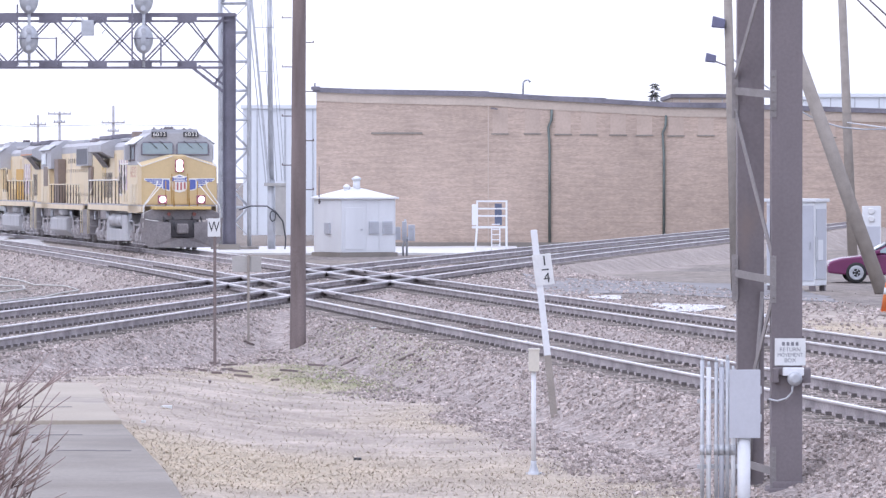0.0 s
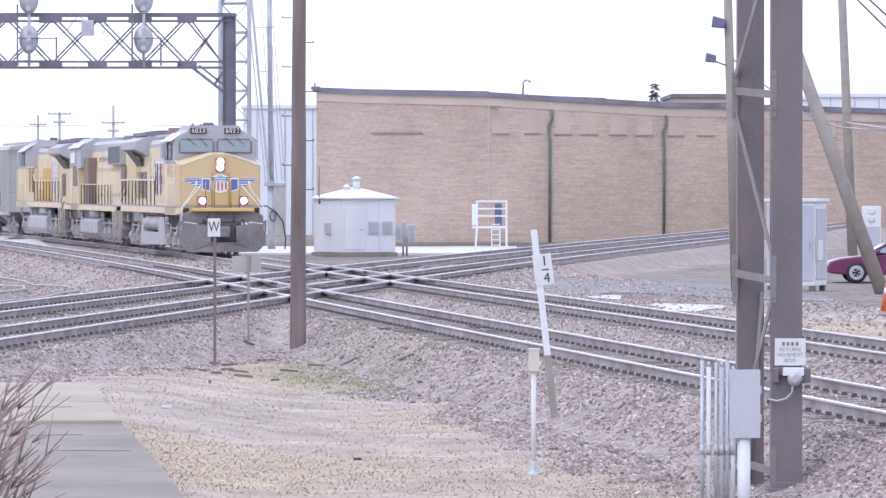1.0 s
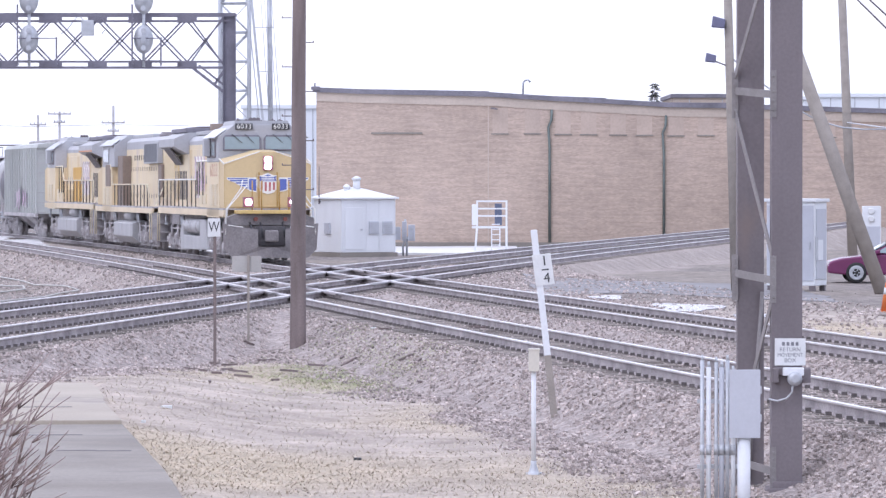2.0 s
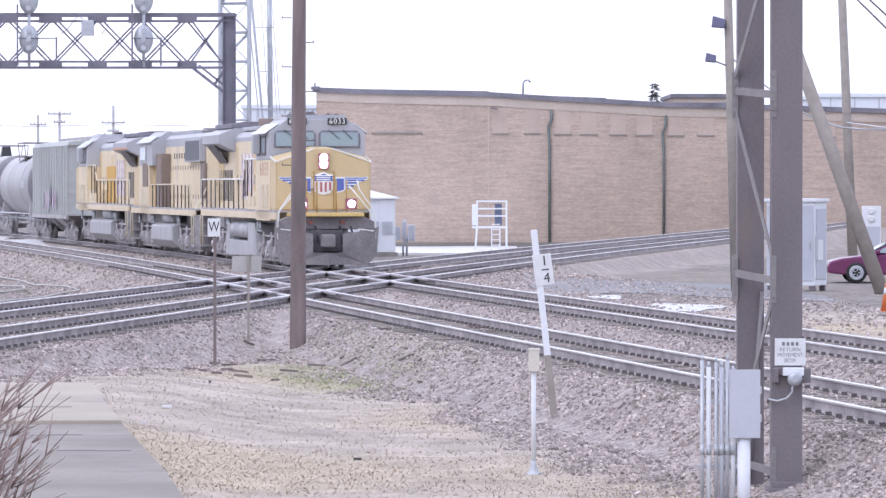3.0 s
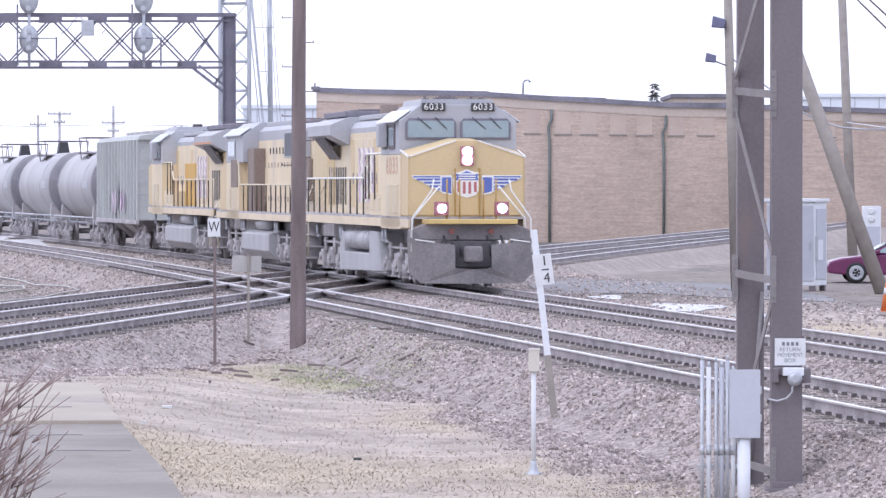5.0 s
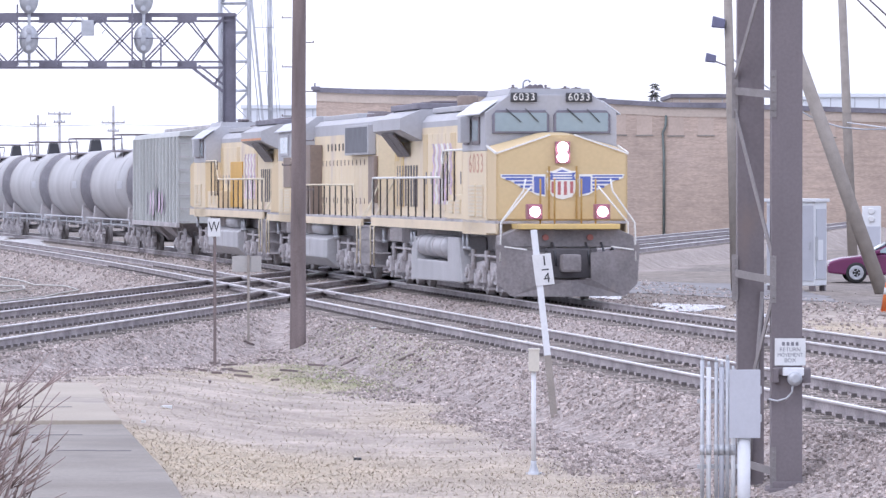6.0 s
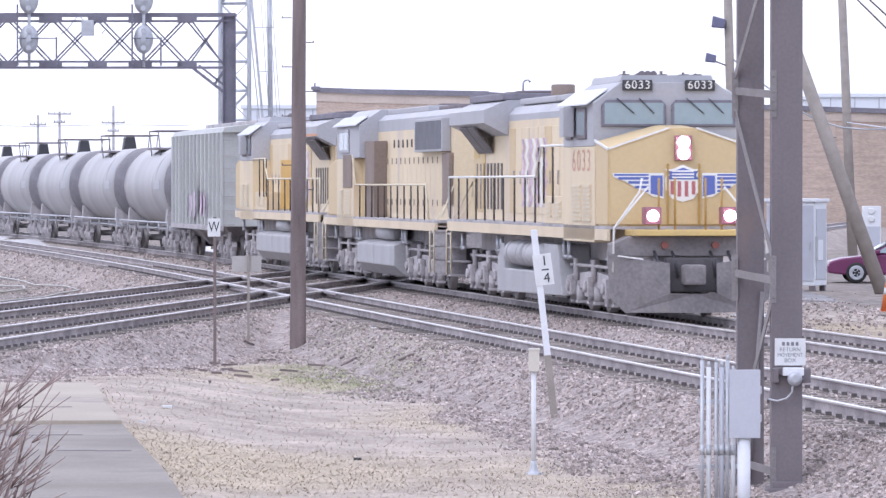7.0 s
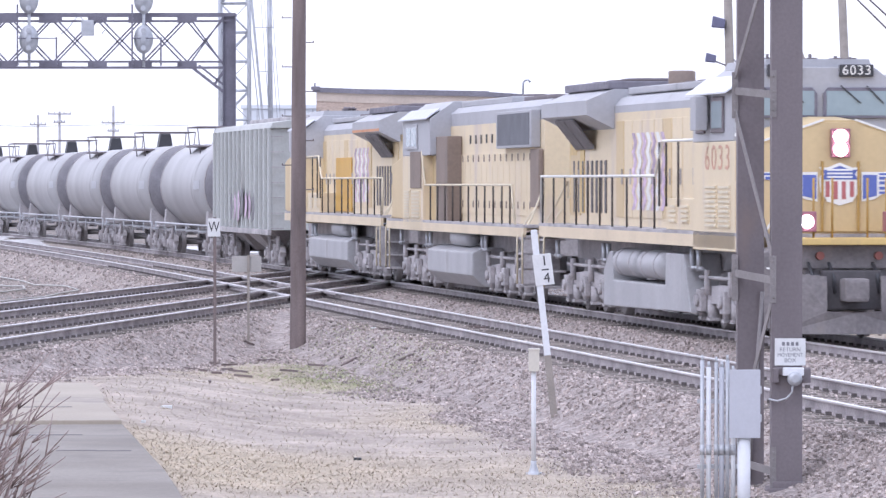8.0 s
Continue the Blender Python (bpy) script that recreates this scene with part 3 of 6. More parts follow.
    case = part("relay_case", bm, GALV, g)
    bm = B()
    tube(bm, [(-7.1, -0.2, top - 0.25), (-7.35, -0.2, top), (-7.6, -0.2, top - 0.3), (-7.9, -0.2, top - 0.7), (-8.2, -0.1, top - 0.9)], 0.02, 5)
    tube(bm, [(-6.6, -0.2, top - 0.5), (-6.3, -0.2, top - 0.1), (-5.9, -0.2, top - 0.5), (-6.2, -0.2, top - 0.9)], 0.02, 5)
    part("cable", bm, GANTRY_STEEL, case)
    return g


build_gantry()


# ---- lattice tower and leaning mast behind it ----
def build_tower():
    x, y = -10.72, 262
    t = hull("lattice_tower", pose(x, y, ground_z(x, y)), "tall galvanised square lattice tower on concrete", "tower")
    w, h = 0.74, 20.5
    for sx in (-1, 1):
        for sy in (-1, 1):
            bm = B()
            rod(bm, (sx * w, sy * w, 0.2), (sx * w, sy * w, h), 0.085, 0.085, 8)
            part("leg", bm, GALV, t)
    n = 13
    for k in range(n):
        z0, z1 = 0.75 + k * 1.5, 0.75 + (k + 1) * 1.5
        for s in (-1, 1):
            for a, b in (((-w, s * w), (w, s * w)), ((s * w, -w), (s * w, w))):
                bm = B()
                rod(bm, (*a, z1), (*b, z1), 0.06, seg=6)
                part("horizontal", bm, GALV, t)
                bm = B()
                f = (k % 2 == 0)
                rod(bm, (*(a if f else b), z0), (*(b if f else a), z1), 0.045, seg=6)
                if s < 0:
                    rod(bm, (*(b if f else a), z0), (*(a if f else b), z1), 0.025, seg=6)
                part("diagonal", bm, GALV, t)
    bm = B()
    box(bm, -1.2, 1.2, -1.2, 1.2, -0.3, 0.25, 0.04)
    part("footing", bm, CONCRETE, t)


build_tower()


def build_mast():
    x, y = -8.62, 255
    m = hull("steel_mast", pose(x, y, ground_z(x, y)), "grey steel mast with slanting ladder and cables", "mast")
    bm = B()
    rod(bm, (0.02, 0, -0.2), (0.0, 0, 3.6), 0.2, 0.2, 14)
    rod(bm, (0, 0, 3.6), (-0.12, 0, 16.5), 0.14, 0.11, 14)
    part("pole", bm, GALV, m)
    bm = B()
    bar(bm, (-0.1, -0.25, 3.4), (-1.15, -0.25, 14.5), 0.1, 0.12)
    bar(bm, (-0.25, -0.25, 3.4), (-1.4, -0.25, 14.5), 0.05, 0.06)
    part("slanting_stay", bm, GALV, m)
    for dx, tx in ((0.55, -0.35), (0.7, -0.2), (0.3, -0.55), (0.15, -0.75)):
        bm = B()
        rod(bm, (dx, -0.2, 3.5), (tx, -0.2, 16), 0.018, seg=5)
        part("cable", bm, GALV, m)
    for z in (5.2, 7.1, 9.0, 11.2, 12.8, 13.5):
        bm = B()
        rod(bm, (-0.1 - (z - 3.4) * 0.095, -0.24, z), (0.15, -0.24, z), 0.02, seg=5)
        part("rung", bm, GALV, m)
    bm = B()
    box(bm, -0.35, 0.75, -0.35, -0.1, 3.25, 3.4, 0.02)
    box(bm, 0.22, 0.75, -0.3, -0.15, 0.8, 3.25, 0.02)
    part("cabinet_plate", bm, SIGN_BACK, m)
    bm = B()
    pts = [Vector((-1.6, -0.4, 2.05)), Vector((-1.0, -0.4, 2.25)), Vector((-0.2, -0.4, 2.25)), Vector((0.25, -0.4, 1.95)), Vector((0.6, -0.4, 1.5)), Vector((0.75, -0.4, 0.6)), Vector((0.7, -0.4, 0.02))]
    tube(bm, pts, 0.035, 6)
    tube(bm, [Vector((0.1 + 0.14 * math.cos(a), -0.42, 1.75 + 0.26 * math.sin(a))) for a in [k * math.pi / 6 for k in range(13)]], 0.03, 6)
    part("hose", bm, BLACK, m)


build_mast()


# ---- signal hut ----
def build_hut():
    x, y = -4.02, 231
    h = hull("signal_hut", pose(x, y, ground_z(x, y), 0, 0, 28), "white metal signal hut with pyramid roof", "hut")
    w = 1.38
    bm = B()
    box(bm, -w, w, -w, w, 0.22, 2.62, 0.02)
    part("wall", bm, PAINT_WHITE, h)
    bm = B()
    box(bm, -w - 0.08, w + 0.08, -w - 0.08, w + 0.08, -0.15, 0.21, 0.02)
    part("skid_base", bm, CONCRETE, h)
    bm = B()
    e = w + 0.12
    v = [bm.verts.new(p) for p in ((-e, -e, 2.625), (e, -e, 2.625), (e, e, 2.625), (-e, e, 2.625), (-e, -e, 2.7), (e, -e, 2.7), (e, e, 2.7), (-e, e, 2.7), (0, 0, 3.2))]
    for q in ((0, 3, 2, 1), (0, 1, 5, 4), (1, 2, 6, 5), (2, 3, 7, 6), (3, 0, 4, 7), (4, 5, 8), (5, 6, 8), (6, 7, 8), (7, 4, 8)):
        bm.faces.new([v[i] for i in q])
    part("roof", bm, PAINT_WHITE, h)
    for px, r, z in ((0, 0.2, 3.62), (-0.5, 0.16, 3.25)):
        bm = B()
        rod(bm, (px, -0.2, 2.95), (px, -0.2, z - 0.12), r * 0.8, seg=16)
        disc_tank(bm, [(z - 0.14, r), (z - 0.06, r * 1.1), (z, r * 0.7), (z + 0.05, 0.03)], 16, "z", (px, -0.2, 0))
        part("roof_vent", bm, PAINT_WHITE, h)
    bm = B()
    box(bm, -1.2, -0.25, -w - 0.03, -w - 0.002, 0.35, 2.25, 0.01)
    door = part("door", bm, PAINT_WHITE, h)
    bm = B()
    rod(bm, (-0.36, -w - 0.08, 1.25), (-0.36, -w - 0.03, 1.25), 0.04)
    part("handle", bm, GALV, door)
    for px in (0.25, 0.95):
        bm = B()
        box(bm, px - 0.24, px + 0.24, -w - 0.09, -w - 0.002, 1.05, 1.62, 0.015)
        vent = part("wall_vent", bm, BOX_GREY, h)
        for k in range(5):
            bm = B()
            box(bm, px - 0.18, px + 0.18, -w - 0.105, -w - 0.091, 1.12 + 0.09 * k, 1.17 + 0.09 * k)
            part("slat", bm, GALV, vent)
    bm = B()
    box(bm, -w - 0.1, -w - 0.002, -0.35, 0.15, 1.05, 1.55, 0.015)
    part("wall_vent", bm, BOX_GREY, h)
    for px in (-w + 0.03, -0.1, 0.55, w - 0.03):
        bm = B()
        box(bm, px - 0.02, px + 0.02, -w - 0.02, -w - 0.003, 0.25, 2.6)
        part("seam", bm, PAINT_WHITE, h)
    bm = B()
    rod(bm, (-1.45, 0.7, 2.4), (-1.45, 0.7, 4.1), 0.03, 0.02, 6)
    rod(bm, (-1.45, 0.7, 2.5), (-1.37, 0.7, 2.5), 0.03, 0.03, 6)
    part("aerial", bm, DARK_STEEL, h)


build_hut()


def build_meter_stand():
    x, y = -1.78, 233
    m = hull("meter_stand", pose(x, y, ground_z(x, y)), "grey electric meter boxes on a twin pipe stand", "meter box")
    bm = B()
    tube(bm, [(-0.05, 0, -0.1), (-0.05, 0, 0.5), (0.05, 0, 0.75), (0.05, 0, 1.7)], 0.05)
    tube(bm, [(0.12, 0, -0.1), (0.12, 0, 0.7), (0.2, 0, 0.9)], 0.05)
    part("pipe", bm, GALV, m)
    for x0, x1, z0, z1 in ((-0.42, -0.16, 0.75, 1.35), (-0.1, 0.12, 0.7, 1.6), (0.18, 0.5, 0.7, 1.45)):
        bm = B()
        box(bm, x0, x1, -0.22, -0.052, z0, z1, 0.02)
        b = part("meter_case", bm, BOX_GREY, m)
        for k in range(3):
            bm = B()
            rod(bm, ((x0 + x1) / 2, -0.27, z0 + 0.15 + k * 0.2), ((x0 + x1) / 2, -0.221, z0 + 0.15 + k * 0.2), 0.07, seg=12)
            part("dial", bm, GALV, b)


build_meter_stand()


def build_platform():
    x, y = 2.25, 246
    p = hull("inspection_platform", pose(x, y, ground_z(x, y)), "small white railed inspection platform on legs", "platform")
    for px in (-0.6, 0.82):
        for py in (-0.4, 0.4):
            bm = B()
            bar(bm, (px - 0.1 * (px < 0), py, -0.1), (px, py, 1.25), 0.09, 0.09)
            part("leg", bm, PAINT_WHITE, p)
            bm = B()
            bar(bm, (px, py, 1.25), (px, py, 2.5), 0.08, 0.08)
            part("rail_post", bm, PAINT_WHITE, p)
    bm = B()
    box(bm, -0.85, 0.85, -0.45, 0.45, 1.15, 1.25, 0.01)
    part("deck", bm, PAINT_WHITE, p)
    for z in (1.75, 2.1, 2.46):
        for py in (-0.4, 0.4):
            bm = B()
            bar(bm, (-0.6, py, z), (0.82, py, z), 0.07, 0.07)
            part("rail", bm, PAINT_WHITE, p)
    bm = B()
    box(bm, -0.85, -0.62, -0.42, 0.42, 1.3, 2.3, 0.01)
    part("side_sheet", bm, PAINT_WHITE, p)
    bm = B()
    for k in range(6):
        bar(bm, (0.1, -0.5, 0.1 + k * 0.25), (0.5, -0.5, 0.1 + k * 0.25), 0.04, 0.04)
    bar(bm, (0.1, -0.5, -0.05), (0.1, -0.5, 1.25), 0.05, 0.05)
    bar(bm, (0.5, -0.5, -0.05), (0.5, -0.5, 1.25), 0.05, 0.05)
    part("ladder", bm, PAINT_WHITE, p)
    bm = B()
    box(bm, 0.25, 0.6, -0.3, 0.1, 1.3, 2.35, 0.02)
    part("control_case", bm, mat("slate_blue_case", (0.13, 0.15, 0.22), 0.5, 0.1, 0.1, 2.0, 20.0, 0.0), p)


build_platform()


# ---- poles, signs and posts on the near gravel ----
def build_utility_pole():
    x, y = -2.9, 101.6
    p = hull("utility_pole", pose(x, y, -0.62), "tall brown wooden utility pole with climbing pegs", "utility pole")
    bm = B()
    zs = [-0.5, 0, 1, 2, 3, 4, 5, 6, 7, 8, 9, 10]
    disc_tank(bm, [(z, 0.162 - 0.0042 * z) for z in zs], 20, "z")
    for v in bm.verts:
        v.co.x += 0.004 * v.co.z + 0.004 * math.sin(v.co.z * 2.1)
    part("shaft", bm, POLE_WOOD, p)
    for k in range(11):
        z = 3.1 + k * 0.49
        s = -1 if k % 2 else 1
        bm = B()
        rod(bm, (s * 0.12, 0, z), (s * 0.31, 0, z), 0.011, seg=6)
        rod(bm, (s * 0.31, 0, z - 0.01), (s * 0.31, 0, z + 0.035), 0.012, seg=6)
        part("climbing_peg", bm, DARK_STEEL, p)


build_utility_pole()


def sign_post(name, x, y, sunk, label, top, w, material):
    t = hull(name, pose(x, y, sunk), label, "sign")
    bm = B()
    box(bm, -w / 2, w / 2, -0.008, 0.008, -0.4, top)
    box(bm, -0.01, 0.01, 0.008, 0.03, -0.4, top)
    part("post", bm, material, t)
    return t


FRONT = pose(0, 0, 0, 90, 0, 0)
s = sign_post("whistle_sign", -4.15, 92.5, -0.6, "small white W sign on a rusty steel post", 2.6, 0.055, POLE_WOOD)
bm = B()
box(bm, -0.13, 0.1, -0.022, -0.009, 2.25, 2.58, 0.004)
plate = part("sign_plate", bm, SIGN_WHITE, s)
font("letter", "W", 0.27, 0.001, BLACK, plate, pose(-0.015, -0.0245, 2.42, 90, 0, 0), stretch=0.72)

s = sign_post("blank_sign", -3.9, 101.9, -0.55, "blank beige sign plate on a grey post", 1.72, 0.05, WOOD_GREY)
bm = B()
box(bm, -0.33, 0.26, 0.032, 0.045, 1.38, 1.7, 0.004)
part("sign_plate", bm, SIGN_BACK, s)

s = hull("quarter_mile_sign", pose(1.58, 71.6, -0.75, 0, -6.3, 0), "leaning white quarter sign on a part-painted post", "sign")
bm = B()
box(bm, -0.05, 0.05, -0.03, 0.03, -0.3, 0.98, 0.008)
part("post_foot", bm, WOOD_GREY, s, "bare weathered wooden foot")
bm = B()
box(bm, -0.046, 0.046, -0.026, 0.026, 0.981, 2.76, 0.008)
part("post", bm, PAINT_WHITE, s)
bm = B()
box(bm, -0.06, 0.205, -0.04, -0.027, 1.97, 2.41, 0.004)
plate = part("sign_plate", bm, SIGN_WHITE, s)
for v in plate.data.vertices:
    v.co.x += (v.co.z - 2.19) * -0.02
font("numeral", "1", 0.2, 0.001, BLACK, plate, pose(0.1, -0.0425, 2.305, 90, 0, 0))
font("numeral", "4", 0.2, 0.001, BLACK, plate, pose(0.11, -0.0425, 2.065, 90, 0, 0))
bm = B()
box(bm, 0.05, 0.15, -0.044, -0.0405, 2.178, 2.196)
part("fraction_bar", bm, BLACK, plate)

s = hull("pedestal_post", pose(1.06, 59.4, -0.75), "cream cable pedestal box on a flanged pipe", "pedestal")
bm = B()
disc_tank(bm, [(-0.05, 0.14), (0.005, 0.14), (0.012, 0.07), (0.06, 0.055), (0.13, 0.034), (0.17, 0.034)], 20, "z")
part("flange", bm, GALV, s)
for a in range(4):
    bm = B()
    rod(bm, (0.1 * math.cos(a * 1.57 + 0.6), 0.1 * math.sin(a * 1.57 + 0.6), 0.0), (0.1 * math.cos(a * 1.57 + 0.6), 0.1 * math.sin(a * 1.57 + 0.6), 0.04), 0.012, seg=6)
    part("bolt", bm, GALV, s)
bm = B()
rod(bm, (0, 0, 0.1), (0, 0, 1.3), 0.028, seg=14)
part("pipe", bm, PAINT_WHITE, s)
bm = B()
box(bm, -0.06, 0.065, -0.07, 0.05, 1.22, 1.46, 0.008)
case = part("box", bm, mat("cream_plastic", (0.62, 0.58, 0.5), 0.5, 0, 0.06, 3.0, 30.0, 0.0), s)
bm = B()
box(bm, -0.065, 0.07, -0.075, 0.055, 1.461, 1.485, 0.006)
part("lid", bm, bpy.data.materials["cream_plastic"], case)


# ---- laced steel post with the return movement box ----
def channel(bm, x0, x1, y, deep, z0, z1, t=0.016):
    prism(bm, [(x0, y), (x1, y), (x1, y + deep), (x1 - t, y + deep), (x1 - t, y + t), (x0 + t, y + t), (x0 + t, y + deep), (x0, y + deep)], z0, z1, "z")


LACE = mat("dusty_lacing_steel", (0.25, 0.23, 0.225), 0.75, 0.15, 0.15, 2.0, 30.0, 0.1)


def build_steel_post():
    x, y = 3.655, 56.5
    g = -0.75
    p = hull("laced_steel_post", pose(x, y, g), "heavy weathered steel post of two laced channels", "post")
    bm = B()
    channel(bm, -0.34, -0.04, 0.75, 0.26, 0.02, 6.3)
    part("rear_channel", bm, DARK_STEEL, p)
    bm = B()
    channel(bm, -0.03, 0.31, -0.4, 0.3, 0.02, 6.3)
    part("front_channel", bm, DARK_STEEL, p)
    bm = B()
    box(bm, -0.02, 0.36, -0.44, -0.1, 0.0, 0.13, 0.02)
    box(bm, -0.08, 0.44, -0.5, 0.0, -0.06, 0.06, 0.02)
    part("foot_casting", bm, DARK_STEEL, p)
    bm = B()
    box(bm, -0.5, 0.5, -0.55, 1.1, -0.5, -0.062, 0.03)
    part("footing", bm, CONCRETE, p)
    a, b = Vector((-0.37, 0.74, 0)), Vector((-0.012, -0.39, 0))
    zz = [0.27, 2.38, 4.43, 6.15]
    for k, z in enumerate(zz):
        bm = B()
        bar(bm, a + Vector((0, 0, z + 0.03)), b + Vector((0, 0, z - 0.03)), 0.012, 0.085)
        part("tie_bar", bm, LACE, p)
        for q in (a, b):
            bm = B()
            c = q + Vector((0, -0.008, z))
            box(bm, c.x - 0.035, c.x + 0.035, c.y - 0.012, c.y + 0.002, z - 0.28, z + 0.24)
            pl = part("gusset_plate", bm, LACE, p)
            for r in (-0.2, -0.1, 0.0, 0.1, 0.18):
                bm = B()
                rod(bm, (c.x, c.y - 0.024, z + r), (c.x, c.y - 0.012, z + r), 0.013, 0.015, 8)
                part("rivet", bm, LACE, pl)
    for (q0, z0), (q1, z1) in (((a, 4.22), (b, 2.58)), ((b, 2.18), (a, 0.45)), ((a, 4.62), (b, 6.1))):
        bm = B()
        bar(bm, q0 + Vector((0, 0, z0)), q1 + Vector((0, 0, z1)), 0.012, 0.075)
        part("lacing_bar", bm, LACE, p)
    bm = B()
    rod(bm, (-0.06, 0.72, 2.2), (-0.22, 0.7, 0.1), 0.022, seg=8)
    part("conduit", bm, LACE, p)
    # notice and box
    bm = B()
    box(bm, 0.005, 0.345, -0.412, -0.402, 1.41, 1.71, 0.003)
    plate = part("notice", bm, SIGN_WHITE, p, "white notice with grey lettering")
    ink = mat("faded_grey_ink", (0.2, 0.2, 0.22), 0.7, 0, 0.1, 8.0, 60.0, 0.0)
    for words, z, w in (("RETURN", 1.585, 1.0), ("MOVEMENT", 1.525, 0.85), ("BOX", 1.465, 1.0)):
        font("lettering", words, 0.062, 0.0006, ink, plate, pose(0.175, -0.4135, z, 90, 0, 0), stretch=w)
    for k in range(4):
        bm = B()
        box(bm, 0.085 + k * 0.05, 0.117 + k * 0.05, -0.4145, -0.4125, 1.63, 1.67)
        part("lettering_bar", bm, ink, plate)
    bm = B()
    box(bm, -0.01, 0.395, -0.43, -0.403, 1.3, 1.39, 0.01)
    box(bm, -0.02, 0.05, -0.47, -0.403, 1.22, 1.38, 0.012)
    box(bm, 0.3, 0.4, -0.47, -0.403, 1.22, 1.38, 0.012)
    br = part("bracket", bm, DARK_STEEL, p)
    bm = B()
    box(bm, 0.09, 0.32, -0.55, -0.432, 1.3, 1.39, 0.015)
    bx = part("return_box", bm, PAINT_WHITE, p)
    bm = B()
    disc_tank(bm, [(-0.6, 0.04), (-0.58, 0.075), (-0.5, 0.085), (-0.44, 0.07)], 16, "y", (0.22, 0, 1.27))
    part("spout", bm, GALV, bx)
    bm = B()
    tube(bm, [(0.2, -0.5, 1.22), (0.19, -0.5, 1.12), (0.13, -0.49, 1.05), (0.03, -0.45, 1.02), (-0.06, -0.43, 1.04)], 0.012, 6)
    part("cord", bm, GALV, bx)
    bm = B()
    box(bm, 0.12, 0.21, -0.404, -0.4, 0.35, 1.0)
    part("chalk_streak", bm, DARK_STEEL, p)


build_steel_post()


def build_switch_box():
    x, y = 3.05, 54.3
    s = hull("electrical_box", pose(x, y, -0.78), "grey electrical box with upright conduits on posts", "electrical box")
    bm = B()
    box(bm, 0.02, 0.31, -0.16, -0.02, 0.75, 1.46, 0.012)
    b = part("case", bm, BOX_GREY, s)
    bm = B()
    box(bm, 0.0, 0.33, -0.175, -0.161, 0.74, 1.47, 0.006)
    lid = part("cover", bm, BOX_GREY, b)
    bm = B()
    for z in (0.95, 1.25):
        box(bm, 0.325, 0.345, -0.17, -0.1, z - 0.04, z + 0.04, 0.004)
    part("hinge", bm, GALV, lid)
    bm = B()
    rod(bm, (0.16, -0.08, -0.3), (0.16, -0.08, 0.745), 0.07, seg=18)
    part("stand_pipe", bm, PAINT_WHITE, s)
    for k, (dx, z, r, m) in enumerate(((-0.28, 1.62, 0.022, GALV), (-0.21, 1.55, 0.026, PAINT_WHITE), (-0.13, 1.6, 0.02, GALV), (-0.07, 1.55, 0.03, BOX_GREY), (-0.01, 1.62, 0.022, GALV), (0.05, 1.5, 0.026, PAINT_WHITE))):
        bm = B()
        rod(bm, (dx, 0.02 + 0.02 * (k % 2), -0.3), (dx, 0.02 + 0.02 * (k % 2), z - 0.06), r, seg=12)
        c = part("conduit", bm, m, s)
        bm = B()
        rod(bm, (dx, 0.02 + 0.02 * (k % 2), 0.55), (dx, 0.02 + 0.02 * (k % 2), 0.66), r * 1.2, seg=12)
        part("coupling", bm, GALV, c)
        bm = B()
        rod(bm, (dx, 0.02 + 0.02 * (k % 2), z - 0.06), (dx, 0.02 + 0.02 * (k % 2), z), r * 0.8, r * 0.5, seg=12)
        part("cap", bm, GALV, c)
    for z in (0.4, 1.1):
        bm = B()
        box(bm, -0.33, 0.1, 0.065, 0.09, z, z + 0.045)
        part("strut", bm, GALV, s)


build_switch_box()


# ---- beyond the main line: wet access road, cabinet, car, poles ----
def ground_patch(name, x0, x1, y0, y1, material, label, lift, wob, step=0.8):
    bm = B()
    nx, ny = int((x1 - x0) / step) + 1, int((y1 - y0) / (step * 1.6)) + 1
    grid = {}
    for j in range(ny + 1):
        for i in range(nx + 1):
            x, y = x0 + (x1 - x0) * i / nx, y0 + (y1 - y0) * j / ny
            y += (y1 - y0) * wob * noise.noise((x * 0.3, j * 0.05, 4)) * (1 if j in (0, ny) else 0.5)
            x += wob * 3 * noise.noise((j * 0.4, x * 0.1, 8))
            grid[i, j] = bm.verts.new((x, y, ground_z(x, y) + lift))
    for j in range(ny):
        for i in range(nx):
            bm.faces.new((grid[i, j], grid[i + 1, j], grid[i + 1, j + 1], grid[i, j + 1]))
    g = bmesh.ops.extrude_face_region(bm, geom=bm.faces[:])
    for v in [q for q in g["geom"] if isinstance(q, bmesh.types.BMVert)]:
        v.co.z -= 0.12
    bmesh.ops.recalc_face_normals(bm, faces=bm.faces[:])
    return tagged(part(name, bm, material), label, name.replace("_", " "), kind="structure")


ground_patch("road", 2.4, 10.5, 133, 158, ASPHALT, "wet dark gravel access road beside the track", 0.02, 0.14)


def puddle(x, y, rx, ry, seed):
    bm = B()
    rnd = random.Random(seed)
    pts = []
    for k in range(28):
        a = 2 * math.pi * k / 28
        r = 1 + 0.25 * math.sin(3 * a + seed) + 0.12 * rnd.random()
        pts.append((x + rx * r * math.cos(a), y + ry * r * math.sin(a)))
    z = max(ground_z(px, py) for px, py in pts + [(x, y)]) + 0.03
    prism(bm, pts, z - 0.16, z, "z")
    tagged(part("puddle", bm, WATER), "shallow rain puddle on the dirt road", "puddle", "rain puddles")


puddle(5.75, 120.0, 0.75, 3.2, 1)
puddle(6.9, 113.5, 0.4, 2.2, 3)
puddle(4.2, 130.0, 0.4, 1.8, 5)


